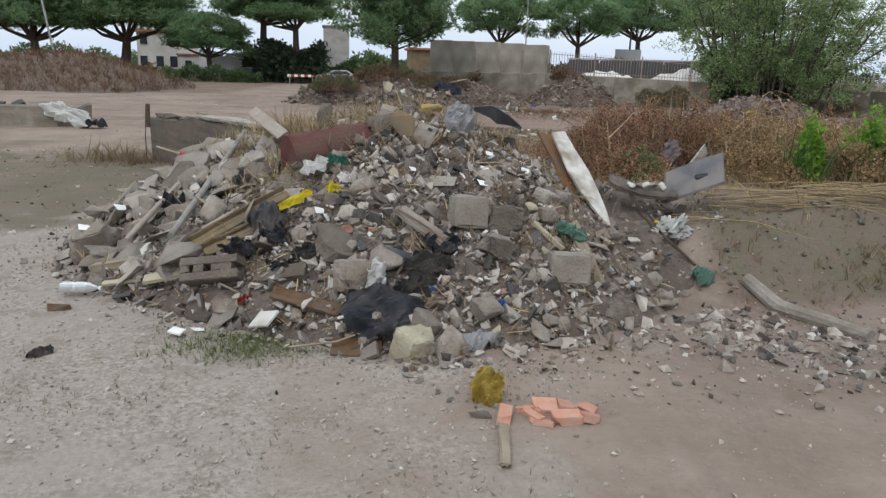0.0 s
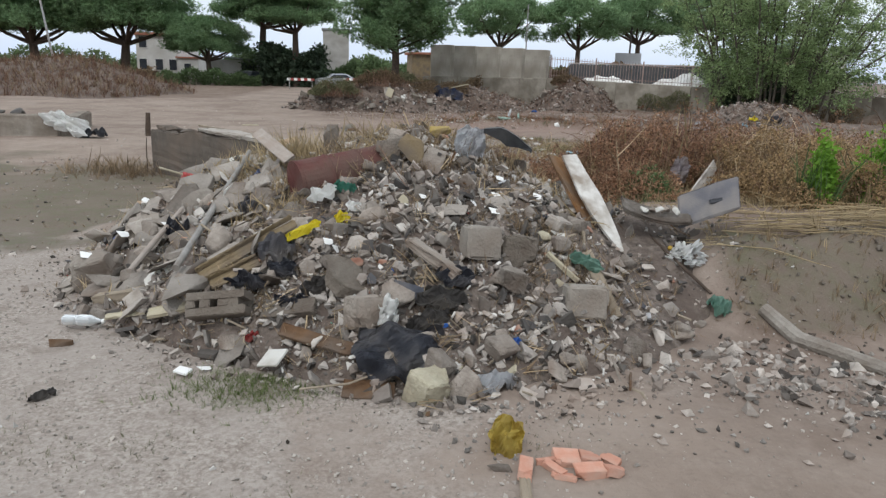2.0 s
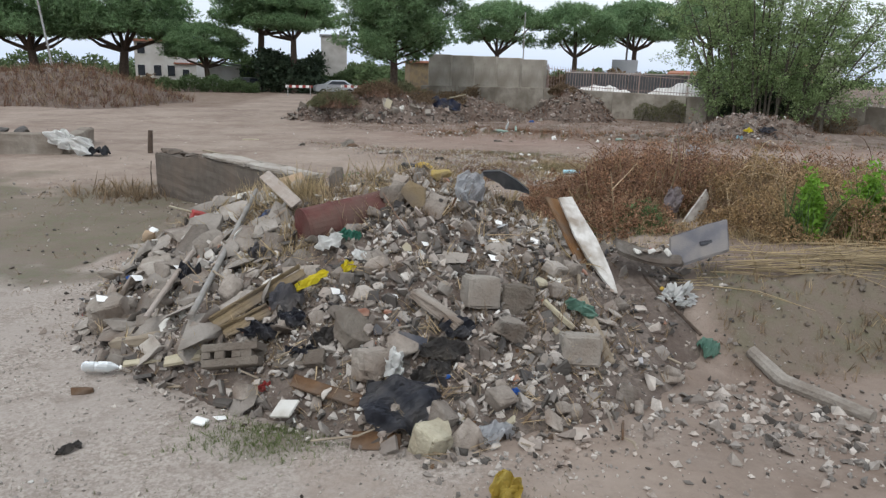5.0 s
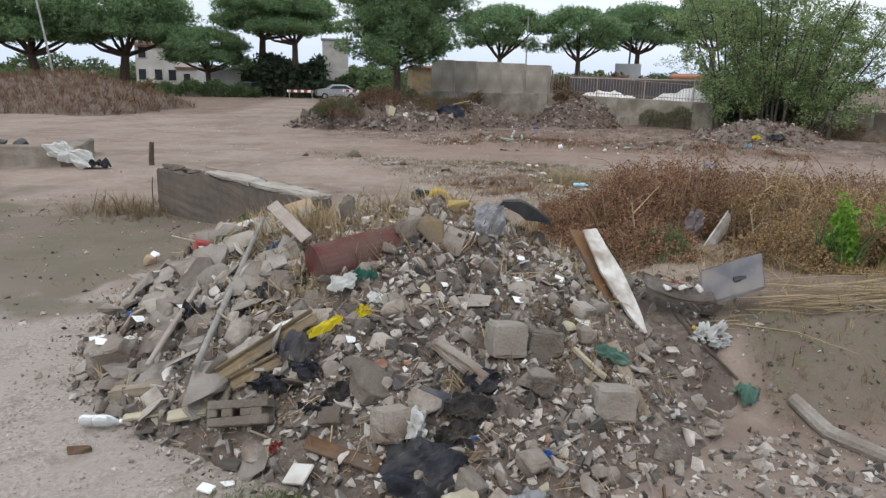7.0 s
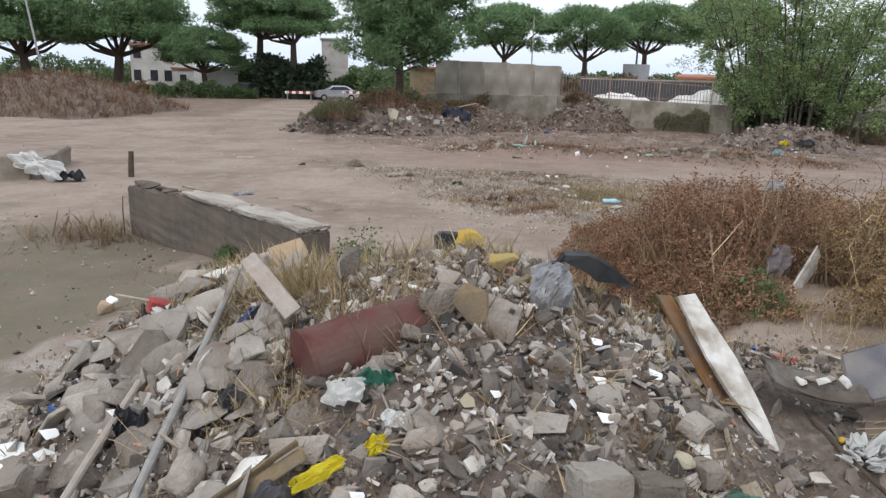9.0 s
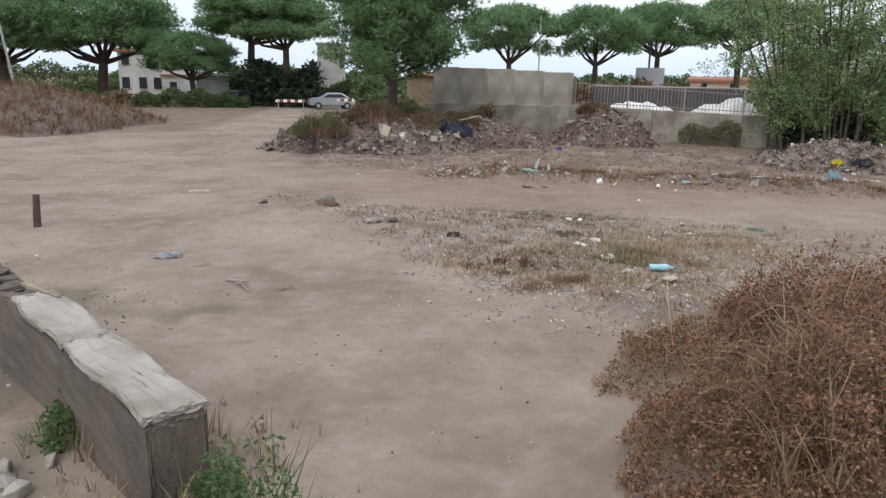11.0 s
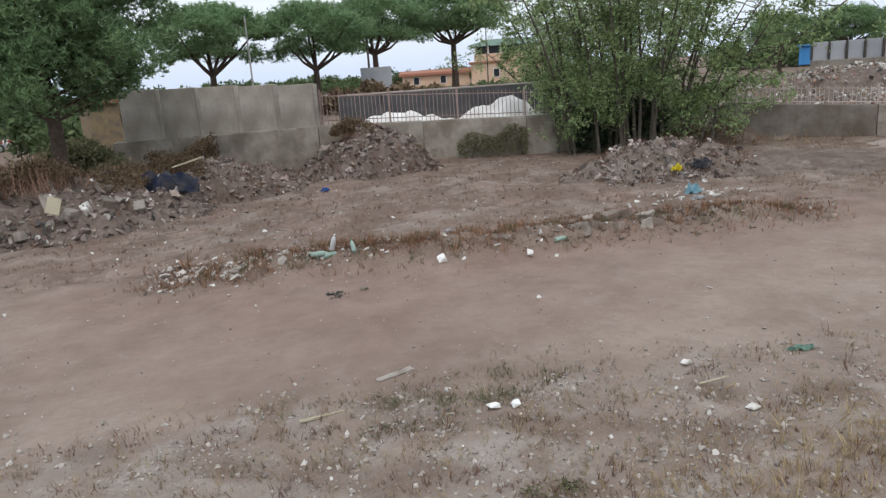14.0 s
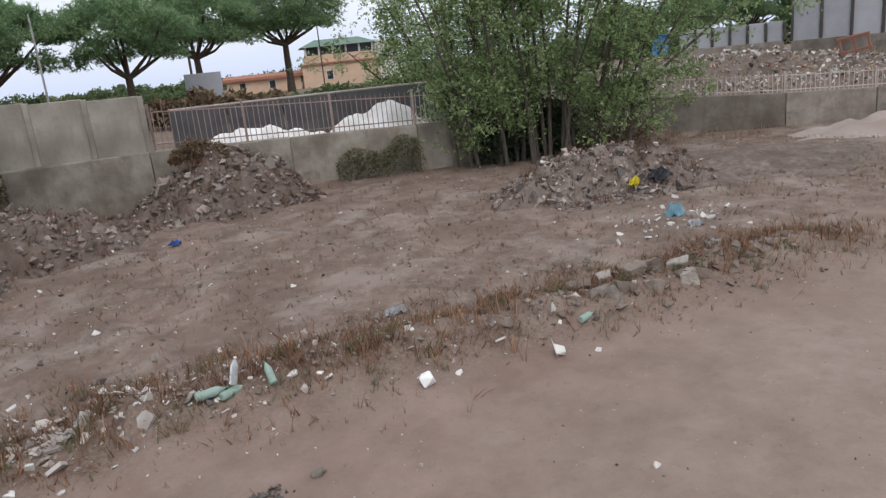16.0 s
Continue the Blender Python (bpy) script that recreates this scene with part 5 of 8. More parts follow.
def billboard():
    b = thing("sign_board", pose(23.2, 64.5, 1.0, 0, 0, -15), "blank pale sign board on white posts behind the fence", "sign")
    part("board", box(2.3, 0.08, 1.5, 0.01, centre=(0, 0, 2.3)), M_PANEL, b)
    for sx in (-1.0, 1.0):
        part("post", box(0.1, 0.1, 2.6, 0.01, centre=(sx, 0.08, 1.3)), M_FENCE, b)


billboard()


def screens():
    """Grey screen panels between dark posts on a low wall, behind the debris."""
    s = thing("screen_fence", Matrix(), "grey screen panels between dark posts on a dark low wall", "fence")
    runs = (((37.5, 39.4), (39.55, 34.9), 1.9, 2.60, 3.55, 6), ((39.7, 34.6), (43.0, 25.0), 1.9, 2.55, 4.7, 8))
    for p, q, z0, z1, z2, n in runs:
        p, q = Vector(p), Vector(q)
        turn = math.degrees(math.atan2(q.y - p.y, q.x - p.x))
        length = (q - p).length
        mid = (p + q) / 2
        ob = part("plinth", box(length, 0.3, z1 - z0 + 1.0, 0.02, 0.01, 4, 2), M_BLOCKWALL, s)
        ob.matrix_basis = pose(mid.x, mid.y, (z0 - 1.0 + z1) / 2, 0, 0, turn)
        for k in range(n):
            w = p.lerp(q, (k + 0.5) / n)
            ob = part("panel", box(length / n - 0.1, 0.05, z2 - z1, 0.01), M_PANEL, s)
            ob.matrix_basis = pose(w.x, w.y, (z1 + z2) / 2 + 0.003, 0, 0, turn)
        for k in range(n + 1):
            w = p.lerp(q, k / n)
            ob = part("post", box(0.12, 0.16, z2 - z1 - 0.1, 0.01), M_DARKPOST, s)
            ob.matrix_basis = pose(w.x - 0.04, w.y - 0.04, (z1 + z2) / 2, 0, 0, turn)


screens()


def blue_bin():
    b = thing("blue_container", pose(45.7, 45.2, 1.7, 0, 0, 20), "blue steel container behind the debris", "container")
    part("body", box(0.9, 0.9, 1.2, 0.03, centre=(0, 0, 1.1)), M_SKYBLUE, b)
    part("rim", box(1.3, 1.0, 0.1, 0.02, centre=(0, 0, 1.74)), M_SKYBLUE, b)


blue_bin()


def slate_screen():
    s = thing("slate_screen", Matrix(), "dark slate-coloured screen wall behind the lime heaps", "screen")
    p, q = Vector((12.2, 44.0)), Vector((22.5, 39.2))
    turn = math.degrees(math.atan2(q.y - p.y, q.x - p.x))
    for k in range(6):
        w = p.lerp(q, (k + 0.5) / 6)
        ob = part("panel", box((q - p).length / 6 - 0.04, 0.08, 1.75, 0.01, 0.004, k), M_SLATE, s)
        ob.matrix_basis = pose(w.x, w.y, 1.75, 0, 0, turn)
    rail = part("rail", tube(bmesh.new(), [(p.x, p.y, 2.68), (q.x, q.y, 2.66)], [0.04, 0.04], 6), M_FENCE, s, "pale top rail")


slate_screen()


# ---------------------------------------------------------------- the rubble heap
def build_heap():
    xs, ys = np.arange(-3.6, 5.0, 0.07), np.arange(3.2, 11.0, 0.07)
    gx, gy = np.meshgrid(xs, ys)
    gz = np.maximum(heap_top(gx, gy), land(gx, gy) - 0.06) + 0.018 * rip(gx, gy, 0.25, 12)
    nx, ny = len(xs), len(ys)
    verts = np.stack((gx, gy, gz), -1).reshape(-1, 3)
    keep = (heap_top(gx, gy) > land(gx, gy) - 0.02)
    faces = []
    for j in range(ny - 1):
        for i in range(nx - 1):
            if keep[j, i] or keep[j, i + 1] or keep[j + 1, i] or keep[j + 1, i + 1]:
                k = j * nx + i
                faces.append((k, k + 1, k + nx + 1, k + nx))
    me = mesh_of("rubble_heap", verts.tolist(), faces, M_DIRT, False)
    bm = bmesh.new()
    bm.from_mesh(me)
    bmesh.ops.delete(bm, geom=[v for v in bm.verts if not v.link_faces], context="VERTS")
    bm.to_mesh(me)
    bm.free()
    thing("rubble_heap", Matrix(), "man-high heap of grey brown earth and demolition rubble", "rubble heap", data=me)


build_heap()


def lay(x, y, dz=0.0, rx=0, ry=0, rz=0):
    return pose(x, y, rest(x, y) + dz, rx, ry, rz)


RUB = random.Random(77)


def rubble_pieces():
    """Loose broken pieces, each a thing; shapes shared."""
    kinds = []
    for k in range(6):
        kinds.append(("concrete_slab_fragment", rock(200 + k, 0.30, 0.22 + 0.02 * k, 0.055 + 0.008 * k, 12), M_CONC, "broken flat piece of grey concrete in the heap", "rubble"))
    for k in range(6):
        kinds.append(("concrete_chunk", rock(220 + k, 0.20, 0.17, 0.13 + 0.01 * k, 16), M_CONC, "angular lump of dusty grey concrete in the heap", "rubble"))
    for k in range(3):
        kinds.append(("brick_fragment", rock(240 + k, 0.15, 0.10, 0.06, 12), M_BRICK, "broken piece of red brick in the heap", "brick"))
    for k in range(2):
        kinds.append(("plaster_fragment", rock(250 + k, 0.20, 0.15, 0.025, 10), M_WHITE, "thin broken piece of whitish plaster in the heap", "rubble"))
    for k in range(6):
        kinds.append(("concrete_slab_fragment", rock(270 + k, 0.34, 0.24 + 0.02 * k, 0.045 + 0.008 * k, 11), M_PALESLAB, "broken flat piece of pale concrete in the heap", "rubble"))
    firsts = []
    for name, bm, material, label, category in kinds:
        me = bpy.data.meshes.new(name)
        bm.to_mesh(me)
        bm.free()
        me.materials.append(material)
        firsts.append((name, me, label, category))
    done = 0
    tries = 0
    while done < 300 and tries < 9000:
        tries += 1
        x, y = (RUB.uniform(-2.7, 4.2), RUB.uniform(3.5, 9.0)) if RUB.random() < 0.7 else (RUB.uniform(-2.6, -0.6), RUB.uniform(4.8, 8.6))
        over = heap_top(x, y) - land(x, y)
        if over < -0.05 or (y > 7.3 and RUB.random() < 0.6) or (x > 2.1 and y < 6.6 and RUB.random() < 0.78):
            continue
        left = x < -0.7
        w = RUB.random()
        k = RUB.randrange(0, 6) if w < (0.62 if left else 0.34) else RUB.randrange(6, 12) if w < 0.86 else RUB.randrange(12, 15) if w < 0.93 else RUB.randrange(15, 17)
        if left and k < 12 and RUB.random() < 0.55:
            k = RUB.randrange(17, 23)
        s = RUB.choice((0.38, 0.45, 0.55, 0.65, 0.8, 1.0)) * (1.5 if left and RUB.random() < 0.5 else 1.0)
        name, me, label, category = firsts[k]
        ob = new(name, me)
        gx, gy = float(heap_top(x + 0.08, y) - heap_top(x - 0.08, y)) / 0.16, float(heap_top(x, y + 0.08) - heap_top(x, y - 0.08)) / 0.16
        tilt = Vector((-gx, -gy, 1)).normalized().to_track_quat("Z", "Y").to_matrix().to_4x4()
        ob.matrix_basis = pose(x, y, rest(x, y) + 0.055 * s) @ tilt @ pose(0, 0, 0, RUB.gauss(0, 24), RUB.gauss(0, 24), RUB.uniform(0, 360)) @ Matrix.Diagonal((s * RUB.uniform(0.8, 1.3), s * RUB.uniform(0.75, 1.15), s, 1))
        tagged(ob, label, category, "loose pieces on the heap")
        done += 1


rubble_pieces()


def heap_rows(rng, count, size_a, size_b, tilt, sink, back=0.5, x0=-2.9, x1=4.4, y0=3.3, y1=9.6, fringe=0.12):
    rows = []
    while len(rows) < count:
        x, y = rng.uniform(x0, x1), rng.uniform(y0, y1)
        over = float(heap_top(x, y) - land(x, y))
        if (x > 1.9 and y < 6.6 and rng.random() < (0.62 if x < 2.4 else 0.8)) or over < -fringe or (over < 0 and rng.random() < 0.6) or (y > 7.4 and rng.random() < back):
            continue
        s = size_a * (size_b / size_a) ** (rng.random() ** 1.6)
        rows.append((x, y, max(float(heap_top(x, y)), float(land(x, y))) + s * sink, s, tilt))
    return rows


def hull_templates(count, seed):
    out = []
    for k in range(count):
        bm = rock(seed + k, 2.0, 1.6, 1.2, 11)
        bm.verts.index_update()
        out.append(([tuple(v.co) for v in bm.verts], [tuple(v.index for v in f.verts) for f in bm.faces]))
        bm.free()
    return out


HULLS = hull_templates(8, 700)


def heap_small():
    rng = np.random.default_rng(5)
    for name, templates, count, a, b, tilt, sink, material, label in (
            ("rubble_chips", SHARDS, 9500, 0.009, 0.055, 0.8, 0.3, M_CHIP, "grey broken stone and mortar chips covering the heap"),
            ("slab_chips", SLABS, 3800, 0.014, 0.085, 0.75, 0.35, M_CHIP, "thin broken mortar and slate chips on the heap"),
            ("white_chips", SLABS, 1500, 0.007, 0.038, 0.8, 0.9, M_WHITECHIP, "small white tile and plaster chips on the heap"),
            ("pale_chips", SLABS, 500, 0.02, 0.075, 0.7, 0.4, M_PALECHIP, "pale broken mortar and plaster pieces on the heap"),
            ("brick_chips", SHARDS, 200, 0.012, 0.04, 0.7, 0.3, M_BRICK, "small red brick chips on the heap")):
        me = swarm(name, templates, heap_rows(rng, count, a, b, tilt, sink), material, rng)
        thing(name, Matrix(), label, "rubble", kind="stuff", data=me)
    me = swarm("rubble_lumps", [(v, f) for v, f in HULLS], heap_rows(rng, 520, 0.03, 0.085, 0.9, 0.35), M_CHIP, rng)
    thing("rubble_lumps", Matrix(), "fist-sized broken concrete lumps over the heap", "rubble", kind="stuff", data=me)
    me = swarm("dark_scraps", SLABS, heap_rows(rng, 700, 0.02, 0.10, 0.8, 0.4), M_DARKSHEET, rng)
    thing("dark_scraps", Matrix(), "dark scraps of slate, bark and plastic in the heap", "scraps", kind="stuff", data=me)
    for material, count, label in ((M_BLUE, 7, "blue"), (M_REDPLAST, 12, "red"), (M_TEALGLASS, 14, "green"), (M_CREAM, 60, "cream"), (M_FILM, 90, "black"), (M_RUST, 90, "rusty"), (M_CLEAR, 40, "grey film")):
        me = swarm("litter_scraps", SLABS, heap_rows(rng, count, 0.015, 0.06, 0.9, 0.8), material, rng)
        thing("litter_scraps", Matrix(), "small %s scraps of rubbish among the rubble" % label, "litter", kind="stuff", data=me)
    splint = []
    for w, h in ((0.07, 0.05), (0.05, 0.03), (0.10, 0.05)):
        v = [(sx, sy * w * (1.2 if sx < 0 else 0.8), sz * h) for sx in (-1, 1) for sy in (-1, 1) for sz in (-1, 1)]
        splint.append((v, [(0, 1, 3, 2), (4, 6, 7, 5), (0, 4, 5, 1), (2, 3, 7, 6), (0, 2, 6, 4), (1, 5, 7, 3)]))
    for material, count, label in ((M_WOOD, 150, "grey"), (M_LOG, 150, "pale grey"), (M_RUST, 120, "brown")):
        me = swarm("wood_splinters", splint, heap_rows(rng, count, 0.05, 0.17, 0.45, 0.15), material, rng)
        thing("wood_splinters", Matrix(), "thin %s wood splinters and laths in the rubble" % label, "splinters", kind="stuff", data=me)
    rows = heap_rows(rng, 2300, 0.012, 0.085, 0.7, 0.5, 0.0, -1.9, 2.1, 6.2, 8.8, 0.0)
    thing("pale_chips", Matrix(), "pale broken plaster pieces along the ridge", "rubble", kind="stuff", data=swarm("pale_chips", SLABS, rows, M_PALECHIP, rng))
    rows = heap_rows(rng, 420, 0.010, 0.040, 0.7, 0.7, 0.0, -0.3, 2.1, 5.6, 8.4, 0.0)
    thing("white_chips", Matrix(), "small white plaster chips along the ridge", "rubble", kind="stuff", data=swarm("white_chips", SLABS, rows, M_WHITECHIP, rng))
    rows = heap_rows(rng, 260, 0.10, 0.30, 0.6, 0.0, 0.0, fringe=0.0)
    rows += heap_rows(rng, 950, 0.14, 0.40, 0.5, 0.0, 0.0, -1.6, 1.8, 7.0, 10.4, 0.0)
    rows += heap_rows(rng, 160, 0.12, 0.3, 0.5, 0.0, 0.0, -0.9, 0.4, 6.2, 7.0, 0.0)
    rows += heap_rows(rng, 90, 0.12, 0.3, 0.5, 0.0, 0.0, -0.95, -0.4, 5.6, 6.4, 0.0)
    rows += heap_rows(rng, 130, 0.12, 0.32, 0.45, 0.0, 0.0, 1.5, 3.0, 6.0, 8.0, 0.0)
    thing("dry_grass_on_heap", Matrix(), "dry straw-coloured grass growing through the heap", "grass", kind="stuff", data=swarm("dry_grass_on_heap", BLADES, rows, M_STRAW, rng))
    rows = heap_rows(rng, 3200, 0.05, 0.19, 0.7, 0.0, 0.3, fringe=0.05) + heap_rows(rng, 260, 0.12, 0.34, 0.5, 0.0, 0.0, -1.1, 0.2, 5.9, 7.2, 0.0) + heap_rows(rng, 240, 0.10, 0.26, 0.5, 0.0, 0.0, 0.5, 1.6, 6.0, 6.9, 0.0)
    rows += heap_rows(rng, 200, 0.10, 0.24, 0.5, 0.0, 0.0, 1.3, 2.3, 4.6, 5.6, 0.0)
    rows += heap_rows(rng, 1100, 0.05, 0.20, 0.6, 0.0, 0.0, -1.3, 2.4, 6.2, 9.2, 0.0)
    thing("brown_grass_on_heap", Matrix(), "short brown withered grass between the rubble", "grass", kind="stuff", data=swarm("brown_grass_on_heap", BLADES, rows, M_BROWNGRASS, rng))
    rows = heap_rows(rng, 900, 0.05, 0.22, 0.6, 0.0, 0.0, -1.2, 2.3, 6.6, 9.4, 0.0)
    thing("dry_grass_on_heap", Matrix(), "short straw along the ridge", "grass", kind="stuff", data=swarm("dry_grass_on_heap", BLADES, rows, M_STRAW, rng))
    rows = heap_rows(rng, 1500, 0.012, 0.045, 1.2, 0.4, 0.0, -1.4, 2.4, 6.0, 9.2, 0.0)
    thing("leaf_litter", Matrix(), "brown dead leaf litter along the ridge", "leaves", kind="stuff", data=swarm("leaf_litter", LEAVES, rows, M_BROWNGRASS, rng))
    rows = heap_rows(rng, 240, 0.016, 0.045, 0.8, 0.8, 0.0, -0.3, 1.9, 6.2, 7.6, 0.0)
    thing("white_cubes", Matrix(), "small white plaster lumps along the ridge", "rubble", kind="stuff", data=swarm("white_cubes", HULLS, [(x, y, z, q * 0.9, t) for x, y, z, q, t in rows], M_WHITECHIP, rng))
    stalk = [(-0.55 + rng.normal(0, 0.14), 7.20 + rng.normal(0, 0.12), rest(-0.55, 7.2), rng.uniform(0.25, 0.52), 0.5) for _ in range(150)]
    thing("dry_stalk_bunch", Matrix(), "bunch of bare pale dry stalks behind the drum", "stalks", kind="stuff", data=swarm("dry_stalk_bunch", STALKS, stalk, M_STRAW, rng))
    rows = [(x, y, z, s, 1.6) for x, y, z, s, t in heap_rows(rng, 1000, 0.08, 0.34, 1, 0.2, 0.3)]
    thing("twigs_on_heap", Matrix(), "dry twigs and stalks strewn over the heap", "twigs", kind="stuff", data=swarm("twigs_on_heap", STALKS, rows, M_STEM, rng))


heap_small()


# ---------------------------------------------------------------- things on the heap
def crumpled(w, d, height, seed, n=16, thick=0.004, fold=0.25, ragged=0.12, jag=0.45):
    """A crumpled sheet or bag: folded relief, ragged outline."""
    r = random.Random(seed)
    bm = bmesh.new()
    grid = []
    ph = [r.uniform(0, 6.28) for _ in range(6)]
    for j in range(n + 1):
        row = []
        for i in range(n + 1):
            u, v = i / n * 2 - 1, j / n * 2 - 1
            q = math.sqrt(u * u * 0.5 + v * v * 0.5)
            a = math.atan2(v, u)
            rim = (1 - 0.18 * max(abs(u), abs(v)) ** 3 * abs(u * v)) * (1 + ragged * math.sin(2 * a + ph[0]) + 0.5 * ragged * math.sin(5 * a + ph[1]) + 0.35 * ragged * math.sin(11 * a + ph[5]))
            z = height * (1 - min(1, q * 1.25) ** 2) + height * fold * (math.sin(5 * u + 3 * v + ph[2]) + math.sin(-4 * v + 7 * u + ph[3]) * 0.7 + math.sin(11 * u * v + ph[4]) * 0.6)
            z += r.uniform(-1, 1) * height * fold * jag
            row.append(bm.verts.new((u * w / 2 * rim, v * d / 2 * rim, max(z, -0.02))))
        grid.append(row)
    for j in range(n):
        for i in range(n):
            bm.faces.new((grid[j][i], grid[j][i + 1], grid[j + 1][i + 1], grid[j + 1][i]))
    bmesh.ops.solidify(bm, geom=bm.faces[:], thickness=thick)
    return bm


def board(length, width, thick, seed, taper=1.0, rough=0.004):
    """A plank from x = 0 to its length, with worn ends."""
    bm = box(length, width, thick, 0.004, 0, seed, 3, (length / 2, 0, 0))
    r = random.Random(seed)
    for v in bm.verts:
        f = v.co.x / length
        v.co.y *= 1 + (taper - 1) * f
        v.co += Vector((r.uniform(-1, 1) * rough * (3 if f < 0.02 or f > 0.98 else 1), r.uniform(-1, 1) * rough, r.uniform(-1, 1) * rough))
    return bm


def plank(name, p, q, width, thick, material, label, roll=0, seed=1, taper=1.0, category="board", group=""):
    return solid(name, board((Vector(q) - Vector(p)).length, width, thick, seed, taper), material, along(p, q, roll), label, category, group)


def lathe(profile, seg=14):
    """A turned shape along x: pairs of x and radius."""
    return tube(bmesh.new(), [(x, 0, 0) for x, r in profile], [max(r, 0.002) for x, r in profile], seg)


def bottle(m, length, material, label, cap=M_BLUE, crush=0.0):
    b = thing("plastic_bottle", m, label, "bottle", "discarded bottles")
    L, R = length, length * 0.15
    bm = lathe([(0, R * 0.8), (0.04 * L, R), (0.3 * L, R), (0.34 * L, R * 0.9), (0.4 * L, R), (0.66 * L, R), (0.8 * L, R * 0.62), (0.9 * L, R * 0.3), (0.96 * L, R * 0.28)])
    for v in bm.verts:
        v.co.z *= 1 - crush * (0.5 + 0.5 * math.sin(v.co.x / L * 9))
    part("body", bm, material, b)
    part("cap", lathe([(0.94 * L, R * 0.36), (1.0 * L, R * 0.36)], 10), cap, b)
    return b


def block(sx, sy, sz, seed, chip=0.3):
    """A cast block with skewed sides, a knocked-off corner and rough faces."""
    bm = box(sx, sy, sz, min(sx, sy, sz) * 0.06, 0, seed, 4)
    r = random.Random(seed)
    ph = [r.uniform(0, 6.28) for _ in range(6)]
    k1, k2, k3 = r.uniform(-0.14, 0.14), r.uniform(-0.14, 0.14), r.uniform(-0.16, 0.16)
    corners = [Vector((r.choice((-1, 1)) * sx / 2, r.choice((-1, 1)) * sy / 2, r.choice((-1, 1)) * sz / 2)) for _ in range(3)]
    size = min(sx, sy, sz)
    for v in bm.verts:
        for c in corners:
            d = (v.co - c).length
            if d < chip * size * 1.6:
                v.co = v.co.lerp(Vector((0, 0, 0)), 0.42 * (1 - d / (chip * size * 1.6)))
        v.co.x += k1 * v.co.z + k2 * v.co.y
        v.co.z += k3 * v.co.x
        v.co += Vector((math.sin(31 * v.co.y + ph[0]) + math.sin(47 * v.co.z + ph[1]), math.sin(29 * v.co.z + ph[2]) + math.sin(43 * v.co.x + ph[3]), math.sin(37 * v.co.x + ph[4]) + math.sin(53 * v.co.y + ph[5]))) * 0.018 * size
        v.co += Vector((r.uniform(-1, 1), r.uniform(-1, 1), r.uniform(-1, 1))) * 0.022 * size
    return bm


def boulder(seed, sx, sy, sz, n=26):
    """A rounded, faceted field stone."""
    r = random.Random(seed)
    bm = bmesh.new()
    for k in range(n):
        z = 1 - 2 * (k + 0.5) / n
        a = 2.39996 * k + r.uniform(-0.3, 0.3)
        q = math.sqrt(1 - z * z)
        s = r.uniform(0.80, 1.05)
        bm.verts.new((math.cos(a) * q * s * sx / 2, math.sin(a) * q * s * sy / 2, z * s * sz / 2))
    bmesh.ops.convex_hull(bm, input=bm.verts[:])
    bmesh.ops.delete(bm, geom=[v for v in bm.verts if not v.link_faces], context="VERTS")
    bmesh.ops.bevel(bm, geom=bm.edges[:], offset=min(sx, sy, sz) * 0.05, segments=1, affect="EDGES")
    return bm


def hollow_block():
    """Concrete hollow block lying on its side: the holes show."""
    b = bmesh.new()
    w, h, d, t = 0.42, 0.17, 0.17, 0.060
    for z in (-h / 2 + t / 2, h / 2 - t / 2):
        g = bmesh.ops.create_cube(b, size=1)
        for v in g["verts"]:
            v.co = Vector((v.co.x * w, v.co.y * d, v.co.z * t + z))
    for k, x in enumerate((-w / 2 + t / 2, -w * 0.18, w * 0.12, w / 2 - t * 1.6)):
        g = bmesh.ops.create_cube(b, size=1)
        for v in g["verts"]:
            v.co = Vector((v.co.x * t * (1.1 if k < 1 else 1.6 if k == 3 else 1.25) + x, v.co.y * (d - 0.004), v.co.z * (h - t * 1.9)))
    g = bmesh.ops.create_cube(b, size=1)
    for v in g["verts"]:
        v.co = Vector((v.co.x * (w - 0.02), v.co.y * 0.02 + d / 2 - 0.02, v.co.z * (h - 0.03)))
    bmesh.ops.bevel(b, geom=b.edges[:], offset=0.006, segments=1, affect="EDGES")
    r = random.Random(8)
    for v in b.verts:
        v.co += Vector((r.uniform(-1, 1), r.uniform(-1, 1), r.uniform(-1, 1))) * 0.005
    solid("hollow_block", b, M_OLDBLOCK, pose(-0.86, 4.60, 0.33, -30, -8, -10), "grey concrete hollow block lying on its side", "concrete block")


hollow_block()
G = "larger blocks in the heap"
solid("concrete_block", block(0.42, 0.26, 0.30, 2), M_BLOCK, pose(-2.20, 6.02, 0.17, 20, -16, -14), "grey concrete block tilted at the heap's foot", "concrete block", G)
solid("concrete_block", box(0.27, 0.22, 0.25, 0.022, 0.007, 3, 2), M_GREYBLOCK, pose(1.00, 4.96, 0.70, -10, 6, 12), "square dusty concrete block on the slope", "concrete block", G)
solid("concrete_block", box(0.31, 0.22, 0.24, 0.022, 0.007, 4, 2), M_GREYBLOCK, pose(1.72, 4.60, 0.35, -12, 3, -4), "pale concrete block low on the slope", "concrete block", G)
solid("concrete_block", block(0.22, 0.2, 0.22, 5), M_BLOCK, pose(0.14, 4.28, 0.38, -12, 14, 24), "broken grey block behind a black bag", "concrete block", G)
solid("concrete_chunk", block(0.26, 0.16, 0.16, 31, 0.6), M_BLOCK, pose(1.16, 4.60, 0.52, 10, 12, 30), "jagged broken concrete lump on the slope", "rubble", G)
